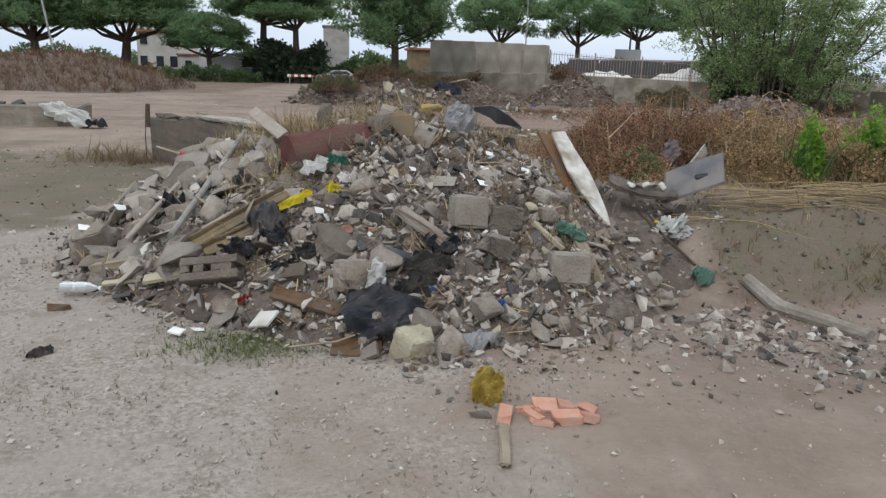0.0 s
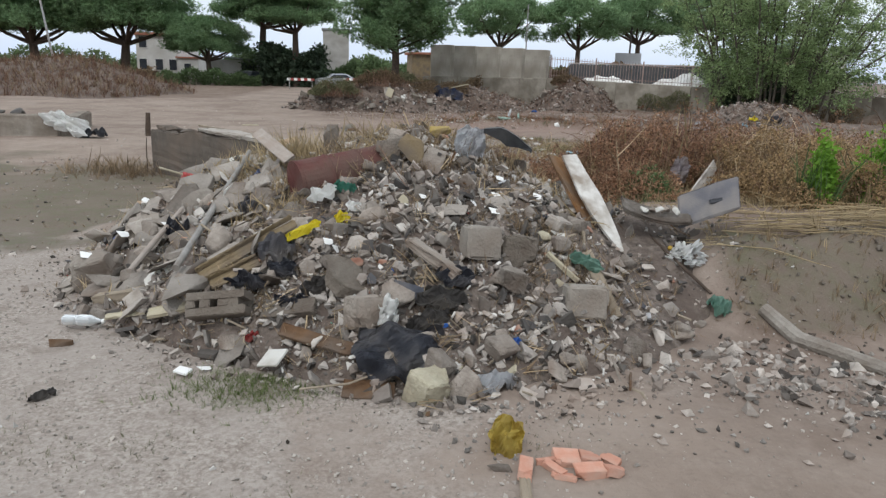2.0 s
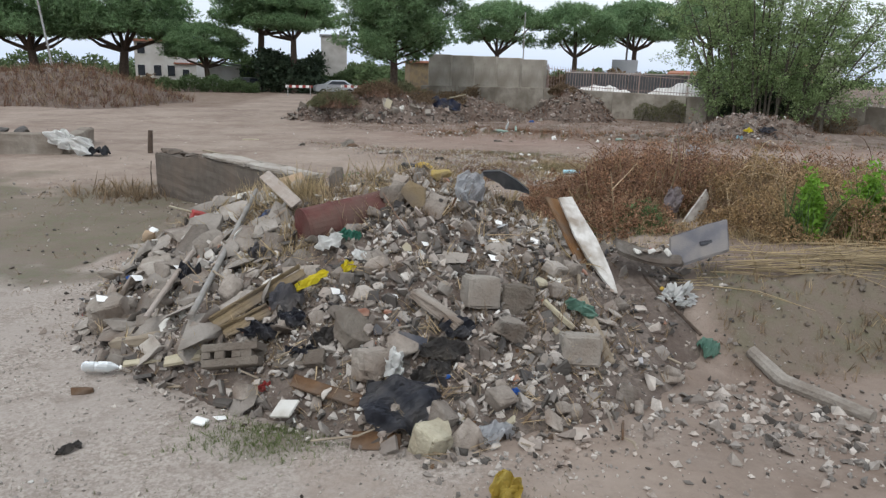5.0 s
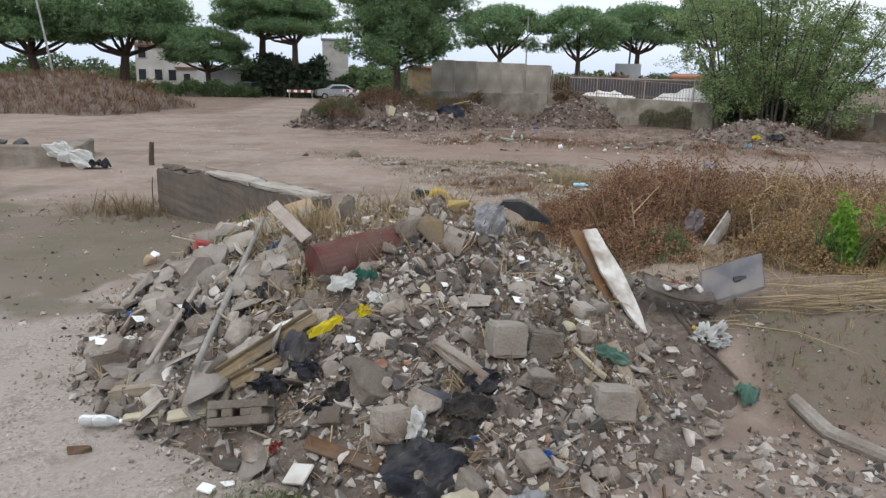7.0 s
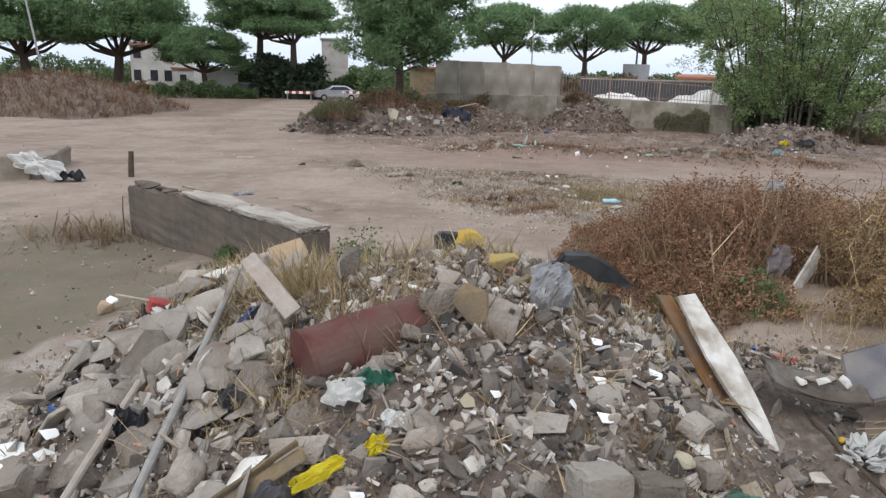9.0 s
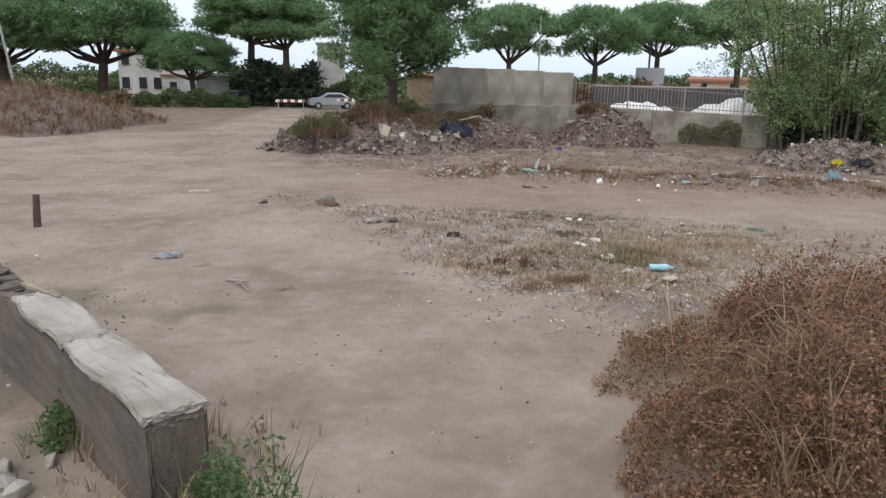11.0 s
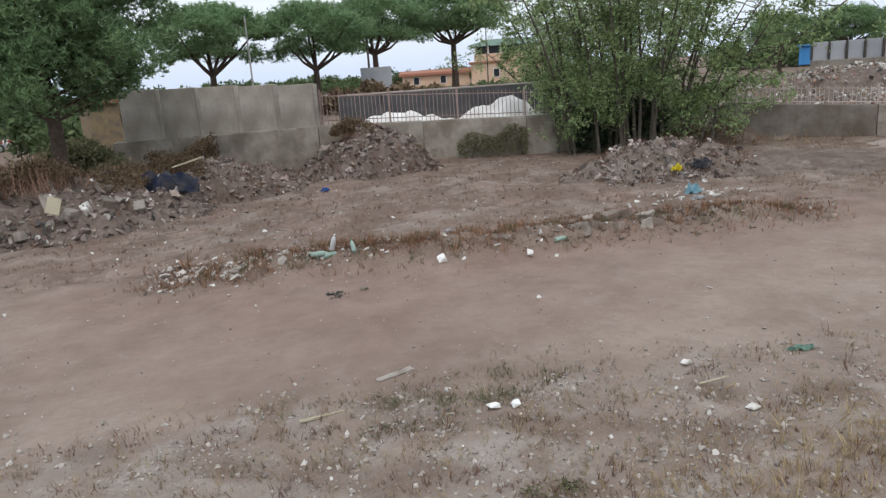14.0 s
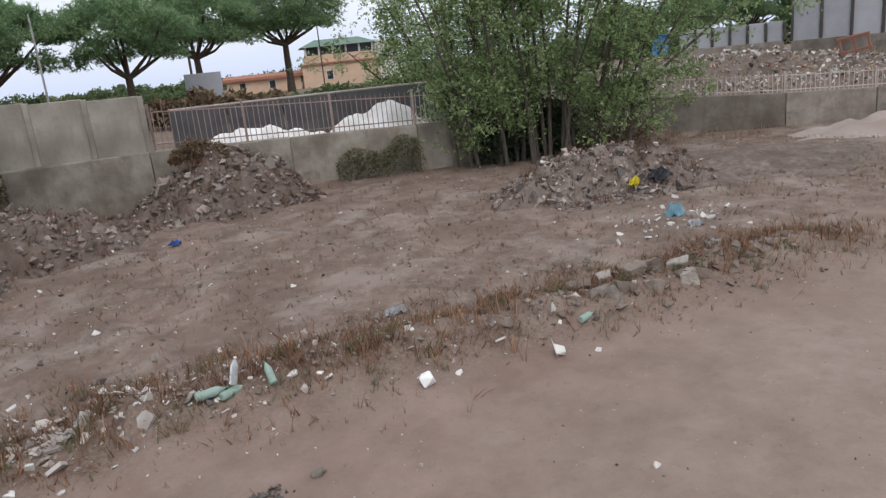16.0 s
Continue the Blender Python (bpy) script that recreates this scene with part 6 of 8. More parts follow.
solid("concrete_slab", block(0.38, 0.32, 0.10, 32, 1.0), M_OLDBLOCK, pose(0.02, 4.66, 0.51, 38, 16, 46), "dark dusty concrete slab tipped on the slope", "concrete slab", G)
solid("concrete_slab", board(0.42, 0.14, 0.06, 33, 1.0, 0.008), M_BLOCK, along((0.47, 4.80, 0.74), (0.82, 4.56, 0.54), -8), "narrow broken concrete strip on the slope", "concrete slab", G)
solid("concrete_slab", rock(34, 0.44, 0.36, 0.06, 12), M_BLOCK, pose(-1.98, 6.70, 0.40, 44, -14, 22), "broken concrete slab leaning at the heap's edge", "concrete slab", G)
solid("concrete_slab", rock(35, 0.40, 0.25, 0.06, 12), M_BLOCK, pose(-1.50, 6.75, 0.64, 38, -26, 40), "broken slab leaning on the slope", "concrete slab", G)
solid("concrete_slab", rock(36, 0.40, 0.30, 0.08, 12), M_BLOCK, pose(-1.52, 7.75, 0.86, 42, -22, -20), "large pinkish grey slab near the ridge", "concrete slab", G)
solid("concrete_slab", rock(37, 0.36, 0.26, 0.07, 12), M_BLOCK, pose(-1.75, 7.30, 0.66, 30, -30, 15), "grey slab lying on the slope", "concrete slab", G)
solid("concrete_slab", rock(38, 0.30, 0.26, 0.07, 12), M_BLOCK, pose(-0.43, 5.62, 0.80, 40, 4, 10), "grey slab beside the red drum", "concrete slab", G)
solid("concrete_slab", rock(39, 0.34, 0.16, 0.06, 12), M_BLOCK, pose(-0.44, 5.40, 0.72, 50, 0, 4), "grey slab under the drum", "concrete slab", G)
solid("concrete_slab", rock(40, 0.28, 0.22, 0.05, 10), M_WHITE, pose(-1.50, 5.42, 0.30, 40, -28, 10), "whitish broken slab on the lower slope", "concrete slab", G)
solid("stone", block(0.235, 0.20, 0.22, 41, 0.5), M_STONE, pose(0.54, 3.72, 0.085, 12, 8, 34), "pale yellowish tuff stone at the heap's foot", "stone")
solid("stone", rock(42, 0.2, 0.13, 0.3, 14), M_BLOCK, pose(0.36, 6.16, 1.28, 15, 24, 10), "pointed grey stone beside the drum", "stone")
solid("stone_slab", rock(43, 0.34, 0.05, 0.24, 12), M_TAN, pose(0.56, 6.10, 1.27, -18, 38, 8), "tipped ochre stone slab near the ridge", "stone")
solid("stone", boulder(44, 0.26, 0.2, 0.1, 18), M_BLOCK, pose(2.54, 4.72, 0.05, 4, 3, 12), "flat pale stone at the heap's foot", "stone")
solid("stone", boulder(45, 0.15, 0.12, 0.16, 18), M_BLOCK, pose(1.55, 4.06, 0.10, 10, 20, 40), "small pointed grey stone", "stone")
solid("stone", boulder(46, 0.16, 0.13, 0.14, 18), M_BLOCK, pose(1.42, 4.42, 0.33, 10, 20, 80), "pale broken stone on the slope", "stone")
solid("stone", boulder(47, 0.16, 0.14, 0.1, 18), M_STONE, pose(1.56, 5.26, 0.68, 20, 20, 10), "pale stone on the upper slope", "stone")

solid("steel_pipe", tube(bmesh.new(), [(-1.265, 5.05, 0.47), (-1.25, 5.4, 0.545), (-1.20, 6.5, 0.775), (-1.155, 7.75, 1.03)], [0.027, 0.026, 0.026, 0.026], 10), M_PIPE, Matrix(), "long dull grey pipe leaning up the slope", "pipe")
solid("wooden_pole", tube(bmesh.new(), [(-1.70, 5.35, 0.36), (-1.66, 5.8, 0.46), (-1.58, 6.5, 0.63)], [0.022, 0.024, 0.02], 8), M_PALEWOOD, Matrix(), "thin grey pole lying on the slope", "pole")
solid("wooden_stick", tube(bmesh.new(), [(-1.74, 5.36, 0.10), (-1.73, 5.8, 0.27), (-1.70, 6.25, 0.44)], [0.020, 0.026, 0.020], 7), M_LOG, Matrix(), "grey wooden stick leaning on the slope", "stick")


def drum():
    d = thing("steel_drum", along((-0.46, 5.96, 0.97), (0.30, 6.34, 1.09)), "dusty faded red steel drum half buried on its side", "drum")
    L, R = 0.84, 0.195
    part("body", lathe([(0, R * 0.97), (0.02, R), (0.27, R), (0.285, R * 1.05), (0.30, R), (0.56, R), (0.575, R * 1.05), (0.59, R), (L - 0.02, R), (L, R * 0.97)], 28), M_RED, d)
    part("rim", lathe([(-0.012, R * 1.03), (0.012, R * 1.03)], 28), M_RED, d)
    part("lid", lathe([(-0.006, R * 0.93), (-0.014, R * 0.9)], 24), M_RED, d)


drum()


def angle_board(p, q, label, seed):
    """A board with a turned-up edge."""
    b = thing("channel_board", along(p, q, 35), label, "board", "ochre boards")
    L = (Vector(q) - Vector(p)).length
    part("web", board(L, 0.085, 0.012, seed, 0.8, 0.006), M_TAN, b)
    flange = part("flange", board(L, 0.05, 0.012, seed + 1, 0.8, 0.006), M_TAN, b)
    flange.matrix_basis = pose(0, 0.045, 0.02, 84, 0, 1)


angle_board((-1.08, 5.02, 0.42), (-0.42, 5.30, 0.76), "long ochre channel board across the slope", 51)
angle_board((-0.98, 4.93, 0.38), (-0.66, 5.02, 0.52), "short broken ochre channel board", 53)
plank("rusty_board", (-0.40, 4.30, 0.26), (0.06, 4.08, 0.20), 0.09, 0.035, M_RUST, "rusty brown sheet strip at the heap's foot", 40, 55)
plank("rusty_board", (0.02, 3.84, 0.05), (0.32, 3.80, 0.045), 0.12, 0.014, M_RUST, "crushed rusty tin strip on the ground", 38, 56)
plank("cream_board", (-1.42, 4.86, 0.18), (-1.15, 4.84, 0.24), 0.10, 0.03, M_CREAM, "short cream-painted board end", 20, 57)
plank("cream_board", (-1.78, 5.02, 0.10), (-1.50, 5.02, 0.14), 0.07, 0.02, M_CREAM, "cream board lying at the heap's foot", 10, 58)
plank("timber_piece", (-2.0, 5.45, 0.10), (-1.62, 5.38, 0.18), 0.13, 0.07, M_WOOD, "short grey timber block end", 0, 59)
def broken_door_board():
    """A split painted board: wide in the middle, broken to a point at its foot."""
    p, q = Vector((2.06, 6.50, 1.20)), Vector((2.40, 5.76, 0.42))
    L = (q - p).length
    bm = bmesh.new()
    rim = [(0, -0.075), (0.16 * L, -0.085), (0.40 * L, -0.112), (0.62 * L, -0.098), (0.82 * L, -0.060), (L, -0.012), (L, 0.022), (0.86 * L, 0.062), (0.70 * L, 0.088), (0.45 * L, 0.108), (0.2 * L, 0.086), (0.01, 0.082)]
    lower = [bm.verts.new((x, y, -0.012)) for x, y in rim]
    upper = [bm.verts.new((x, y, 0.012 + 0.004 * math.sin(23 * x))) for x, y in rim]
    bm.faces.new(lower[::-1])
    bm.faces.new(upper)
    for k in range(len(rim)):
        bm.faces.new((lower[k], lower[(k + 1) % len(rim)], upper[(k + 1) % len(rim)], upper[k]))
    bmesh.ops.bevel(bm, geom=bm.edges[:], offset=0.003, segments=1, affect="EDGES")
    solid("white_board", bm, M_DOORWHITE, along(p, q, 6), "dirty white painted door board leaning on the heap", "board")


broken_door_board()
plank("brown_board", (1.94, 6.56, 1.17), (2.26, 5.80, 0.38), 0.20, 0.025, M_BROWN, "brown chipboard strip leaning on the heap", -20, 61, 0.6)
plank("weathered_plank", (-0.96, 7.12, 1.30), (-0.57, 6.40, 1.12), 0.12, 0.025, M_PALEWOOD, "pale weathered plank standing out of the ridge", 35, 62)
plank("timber_stick", (-1.95, 8.3, 0.70), (-1.35, 8.45, 0.78), 0.05, 0.03, M_WOOD, "short brown timber batten on the ridge", 0, 63)
plank("white_board", (4.42, 9.06, 0.14), (5.06, 9.50, 0.74), 0.24, 0.02, M_DOORWHITE, "dirty white board standing in the dry bush", 90, 64)
plank("wooden_stick", (1.52, 4.95, 0.62), (1.72, 4.80, 0.45), 0.035, 0.03, M_CREAM, "short pale stick on the slope", 0, 65)
plank("wooden_stick", (1.90, 5.20, 0.56), (1.98, 4.62, 0.22), 0.09, 0.03, M_WOOD, "grey split timber on the slope", 30, 66)
plank("wooden_stick", (0.88, 2.48, 0.015), (0.95, 2.95, 0.02), 0.05, 0.02, M_WOOD, "flat pale stick beside orange bricks", 0, 67)
solid("log", tube(bmesh.new(), [(px, py, float(land(px, py)) + 0.035) for px, py in ((3.36, 5.02), (3.50, 4.72), (3.66, 4.42), (3.82, 4.08))], [0.056, 0.066, 0.060, 0.05], 10), M_LOG, Matrix(), "grey weathered log on the bare earth", "log")
solid("branch", tube(bmesh.new(), [(1.80, 3.86, 0.02), (1.87, 3.74, 0.03), (1.85, 3.60, 0.02)], [0.012, 0.014, 0.008], 6), M_WOOD, Matrix(), "small crooked stick on bare ground", "stick")
solid("branch", tube(bmesh.new(), [(-1.55, 1.95, 0.03), (-1.28, 2.05, 0.04), (-1.05, 2.13, 0.03)], [0.014, 0.016, 0.01], 6), M_BARK2, Matrix(), "thin dark stick on gravel", "stick")
solid("wooden_stick", tube(bmesh.new(), [(0.24, 6.06, 1.30), (0.36, 5.78, 1.14), (0.46, 5.62, 1.02)], [0.004, 0.0045, 0.003], 5), M_CANE, Matrix(), "thin dry stalk across the drum", "stick")
solid("wooden_stick", tube(bmesh.new(), [(-0.25, 3.86, 0.04), (0.05, 3.80, 0.10), (0.22, 3.86, 0.14)], [0.008, 0.008, 0.006], 5), M_WOOD, Matrix(), "thin stick on the ground", "stick")


def dashboard_panel():
    p = thing("car_dashboard", pose(3.28, 6.02, 0.84, 38, -16, -14) @ Matrix.Diagonal((0.84, 0.9, 1, 1)), "grey moulded plastic panel leaning against dry grass", "car part")
    bm = box(0.66, 0.42, 0.03, 0.02, 0.004, 7, 2)
    for v in bm.verts:
        v.co.x += 0.25 * v.co.y
        v.co.z += 0.05 * math.sin(v.co.x * 4)
    part("sheet", bm, M_GREYPLAST, p)
    part("slot", box(0.15, 0.06, 0.02, 0.012, centre=(0.08, -0.03, 0.03)), M_BLACK, p, "dark slot")


dashboard_panel()


def bent_sheet():
    bm = box(0.62, 0.30, 0.035, 0.006, 0.01, 9, 4)
    for v in bm.verts:
        v.co.z += 0.55 * (v.co.x - 0.05) ** 2
    solid("cement_sheet", bm, M_CONC, pose(2.80, 6.08, 0.70, 12, 6, -12), "curved broken cement sheet with rubble on it", "cement sheet")


bent_sheet()
for k in range(7):
    solid("concrete_chunk", rock(300 + k, 0.09, 0.07, 0.05, 12), M_WHITE if k % 3 == 0 else M_CONC, pose(2.68 + 0.05 * k, 6.02 + 0.03 * (k % 3), 0.76, 12 * k, 20, 50 * k), "small lump of rubble on a bent sheet", "rubble", "lumps on the sheet")


def black_cover():
    """Folded black plastic, like a split car bumper."""
    bm = bmesh.new()
    prof = [(-0.36, 0.02, -0.05), (-0.21, 0.0, -0.01), (-0.16, 0.02, 0.05), (0.0, 0.0, 0.065), (0.06, -0.02, 0.045), (0.17, 0.0, -0.02), (0.31, 0.0, -0.13)]
    rows = []
    for u in (-0.16, -0.12, 0.03, 0.12):
        row = []
        for x, y, z in prof:
            drop = (0.13 * max(0.0, 1 - abs(x - 0.06) / 0.26) + 0.02) if u < -0.15 else 0.0 if u < 0.1 else 0.06
            row.append(bm.verts.new((x, y + u * (0.35 + 0.65 * smooth(-0.30, -0.08, x)), z - drop)))
        rows.append(row)
    for a, b in zip(rows, rows[1:]):
        for k in range(len(prof) - 1):
            bm.faces.new((a[k], a[k + 1], b[k + 1], b[k]))
    bmesh.ops.solidify(bm, geom=bm.faces[:], thickness=0.012)
    solid("plastic_bumper", bm, M_BUMPER, pose(1.45, 6.82, 1.36, 0, 0, -10), "folded black plastic car bumper piece on the ridge", "car part")


black_cover()
solid("plastic_bag", crumpled(0.62, 0.44, 0.060, 71, 26, 0.003, 0.50, 0.07, 0.20), M_FILM, pose(0.39, 3.98, 0.215, 37, 4, 8), "crumpled dusty black plastic bag at the heap's foot", "bag")
solid("plastic_bag", crumpled(0.30, 0.36, 0.13, 72, 18, 0.003, 0.22, 0.06), M_CLEAR, pose(1.08, 6.36, 1.30, 55, 4, 4), "crumpled greyish clear plastic bag on the ridge", "bag")
solid("plastic_bag", crumpled(0.30, 0.18, 0.07, 73, 14, 0.003, 0.3), M_CLEAR, pose(0.94, 3.84, 0.06, 8, 4, 28), "crumpled clear plastic bag on the ground", "bag")
solid("plastic_bag", crumpled(0.30, 0.24, 0.09, 74, 14, 0.003, 0.35), M_GREYPLAST, pose(-0.52, 5.06, 0.62, 30, 0, 10), "crumpled dark grey plastic bag on the slope", "bag")
solid("plastic_bag", crumpled(0.2, 0.18, 0.1, 75, 12, 0.003, 0.35), M_GREYPLAST, pose(-0.86, 5.95, 0.74, 40, 0, 10), "small dark bundled bag beside the pipe", "bag")
solid("dark_sheet", rock(12, 0.50, 0.26, 0.03, 9), M_FILM, pose(0.50, 4.44, 0.42, 42, 16, -12), "broken dark sheet on the slope", "sheet")
solid("dark_sheet", rock(76, 0.36, 0.12, 0.03, 10), M_DARKSHEET, pose(0.62, 4.26, 0.32, 20, -6, -8), "narrow dark broken sheet on the slope", "sheet")
for k, (x, y, z, w, d, rx, rz) in enumerate(((0.66, 4.40, 0.44, 0.34, 0.20, 30, -14), (0.78, 4.58, 0.54, 0.30, 0.16, 36, 20), (-0.16, 4.62, 0.46, 0.30, 0.16, 40, 6), (-0.46, 4.86, 0.52, 0.26, 0.15, 42, -20), (0.56, 4.24, 0.34, 0.32, 0.14, 26, 4))):
    solid("plastic_film", crumpled(w, d, 0.035, 880 + k, 16, 0.003, 0.6, 0.12), M_FILM if k % 2 else M_DARKSHEET, pose(x, y, z, rx, 8 - 6 * k, rz), "torn dark film folded into the rubble", "film", "dark film pieces")
solid("yellow_packaging", crumpled(0.32, 0.085, 0.02, 77, 14, 0.002, 0.5, 0.05), M_YELLOW, pose(-0.34, 5.14, 0.74, 40, -26, 10), "bright yellow plastic wrapper on the slope", "wrapper", "yellow wrappers")
solid("yellow_packaging", crumpled(0.14, 0.09, 0.03, 78, 12, 0.002, 0.5), M_YELLOW, pose(-0.05, 5.26, 0.82, 40, -10, 30), "small yellow plastic wrapper beside white paper", "wrapper", "yellow wrappers")
solid("green_cloth", crumpled(0.20, 0.12, 0.06, 79, 12, 0.003, 0.4), M_GREEN, pose(-0.06, 5.70, 0.97, 30, 0, 0), "crumpled green cloth beside the drum", "cloth", "green cloths")
solid("green_cloth", crumpled(0.26, 0.13, 0.05, 80, 12, 0.003, 0.4), M_TEALGLASS, pose(1.86, 5.06, 0.52, 35, 20, -24), "faded green cloth on the slope", "cloth", "green cloths")
solid("green_cloth", crumpled(0.12, 0.14, 0.06, 81, 10, 0.003, 0.4), M_TEALGLASS, pose(3.10, 5.32, 0.05, 20, 0, 0), "faded green rag on the ground", "cloth", "green cloths")
solid("paper_sheet", crumpled(0.24, 0.16, 0.04, 82, 12, 0.002, 0.5), M_TILE, pose(-0.22, 5.62, 0.94, 40, -12, -14), "crumpled white paper on the slope", "paper", "white papers")
bottle(pose(-0.28, 7.36, 0.98, 0, -68, 100), 0.30, M_CLEAR, "cloudy empty plastic bottle standing askew on the ridge", M_BLACK)
solid("concrete_block", block(0.24, 0.18, 0.17, 890, 0.5), M_PALESLAB, pose(1.20, 7.62, rest(1.20, 7.62) + 0.06, 10, -8, 30), "pale broken block behind the ridge", "concrete block")
bm = bmesh.new()
tube(bm, [(3.36, 8.30, 0.10), (3.26, 8.42, 0.78), (3.22, 8.52, 1.20)], [0.009, 0.008, 0.004], 6)
tube(bm, [(3.24, 8.46, 0.98), (3.42, 8.56, 1.12), (3.60, 8.62, 1.30)], [0.006, 0.005, 0.003], 5)
tube(bm, [(3.25, 8.44, 0.90), (3.12, 8.46, 1.05), (3.04, 8.44, 1.16)], [0.005, 0.004, 0.002], 5)
solid("branch", bm, M_STEM, Matrix(), "thin pale bare branch standing before the brambles", "branch")
solid("paper_sheet", crumpled(0.13, 0.10, 0.02, 83, 10, 0.002, 0.4), M_TILE, pose(0.04, 5.42, 0.88, 45, 0, 8), "small folded white paper on the slope", "paper", "white papers")
solid("paper_sheet", crumpled(0.15, 0.2, 0.08, 84, 12, 0.002, 0.5), M_TILE, pose(0.29, 4.24, 0.40, 50, 10, 8), "crumpled white paper in front of a block", "paper", "white papers")
for k, (dx, dy, dz) in enumerate(((0, 0, 0), (0.08, 0.03, 0.03), (-0.07, 0.02, 0.01), (0.03, -0.08, -0.04), (-0.03, 0.09, 0.05), (0.10, -0.05, -0.03), (-0.10, -0.05, -0.03))):
    solid("foam_scrap", crumpled(0.13, 0.09, 0.05, 870 + k, 8, 0.003, 0.8, 0.1), M_WHITEPLAST if k % 2 else M_TILE, pose(2.98 + dx, 5.72 + dy, 0.42 + dz, 40 * k, 30 - 20 * k, 70 * k), "torn white foam scrap on the slope", "foam", "foam scraps")
solid("blue_wrapper", crumpled(0.09, 0.05, 0.02, 86, 8, 0.002, 0.4), M_BLUE, pose(1.13, 4.10, 0.24, 30, 0, 20), "small blue wrapper on the slope", "wrapper", "blue wrappers")

solid("red_rag", crumpled(0.12, 0.09, 0.04, 89, 8, 0.003, 0.4), M_REDPLAST, pose(-0.60, 4.42, 0.16, 30, 0, 10), "small red rag at the heap's foot", "rag")
solid("purple_cloth", crumpled(0.24, 0.42, 0.08, 90, 12, 0.003, 0.4), M_MAUVE, pose(4.40, 9.20, 0.72, 70, 20, 0), "greyish cloth hanging in the dry bush", "cloth")
solid("lemon", lathe([(0, 0.004), (0.010, 0.016), (0.028, 0.024), (0.048, 0.016), (0.058, 0.004)], 10), M_MUSTARD, pose(2.86, 5.82, rest(2.86, 5.82) + 0.03, 0, 0, 40), "small yellow plastic ball on the slope", "ball")
solid("foam_piece", rock(91, 0.28, 0.12, 0.1, 14), M_FOAM, pose(0.82, 6.72, 1.38, 10, -8, 14), "piece of mustard foam on the ridge", "foam")
bottle(pose(-2.12, 5.10, 0.05, 0, 0, -6), 0.31, M_BOTTLE, "clear plastic bottle lying at the heap's foot", M_TILE, 0.2)
bottle(pose(0.55, 7.45, 1.22, 20, 30, 80), 0.3, M_BOTTLE, "crushed clear plastic bottle near the ridge", M_TILE, 0.4)


def bucket():
    b = thing("round_canister", pose(0.70, 7.86, 1.19, 70, 10, 20) @ Matrix.Diagonal((1.15, 1.15, 1.15, 1)), "mustard and black round plastic canister behind the ridge", "canister")
    part("body", tube(bmesh.new(), [(0, 0, -0.02), (0, 0, 0.02), (0, 0, 0.10), (0, 0, 0.14)], [0.11, 0.135, 0.135, 0.10], 18), M_MUSTARD, b)
    part("cover", box(0.20, 0.17, 0.12, 0.03, 0.004, 3, 1, (-0.15, 0.02, 0.05)), M_BLACK, b, "black plastic cover")


bucket()
red = thing("plastic_box", lay(-1.80, 7.82, 0.06, 10, 20, 30), "small broken red plastic box on the slope", "box")
part("body", box(0.22, 0.12, 0.12, 0.012, 0.004, 6), M_REDPLAST, red)
part("handle", box(0.30, 0.02, 0.02, 0.004, centre=(-0.22, 0.02, 0.03)), M_CREAM, red, "pale handle")
solid("ball", rock(95, 0.17, 0.17, 0.17, 60), M_FOAMTAN, pose(-3.05, 10.0, rest(-3.05, 10.0) + 0.06, 0, 0, 0), "brown and white round stone on bare earth", "stone")
solid("white_shard", rock(96, 0.16, 0.16, 0.03, 10), M_TILE, pose(-3.0, 10.0, rest(-3.05, 10.0) + 0.14, 20, 10, 0), "white shard on a round stone", "tile")

# white tiles and shards with their own places
TILE = rock(97, 0.13, 0.085, 0.012, 10)
tile_mesh = bpy.data.meshes.new("tile_shard")
TILE.to_mesh(tile_mesh)
TILE.free()
tile_mesh.materials.append(M_TILE)
for x, y, dz, s, rx, rz in ((1.24, 5.72, 0.05, 0.9, 40, 20), (1.02, 5.50, 0.05, 1.0, 50, 70), (1.62, 5.85, 0.06, 0.9, 40, -30), (-0.08, 4.98, 0.06, 1.1, 60, 80),
                           (0.32, 4.92, 0.05, 0.7, 50, 40), (1.18, 5.42, 0.05, 1.0, 35, 10), (-0.14, 5.02, 0.09, 0.8, 60, 20), (-2.26, 6.00, 0.30, 1.4, 20, 10),
                           (-1.98, 6.10, 0.28, 1.1, 40, 50), (-0.9, 4.25, 0.02, 0.9, 6, 30), (0.60, 5.55, 0.05, 0.7, 45, 30), (1.33, 6.1, 0.06, 0.8, 40, 0),
                           (0.95, 6.25, 0.05, 0.7, 30, 30), (-1.62, 6.25, 0.12, 1.5, 40, 60), (0.2, 6.6, 0.06, 0.7, 10, 0)):
    ob = new("tile_shard", tile_mesh)
    ob.matrix_basis = pose(x, y, rest(x, y) + dz, rx, 8, rz) @ Matrix.Diagonal((s * 0.8, s * 0.9, s, 1))
    tagged(ob, "broken white glazed tile shard in the rubble", "tile", "white tile shards")
solid("floor_tile", box(0.17, 0.15, 0.018, 0.003), M_WHITE, pose(-0.45, 4.17, 0.115, 26, -14, -34), "whole white square tile at the heap's foot", "tile")
solid("floor_tile", box(0.10, 0.07, 0.018, 0.003), M_TILE, pose(-1.02, 4.18, 0.03, 8, 4, -24), "small white tile piece on the ground", "tile")


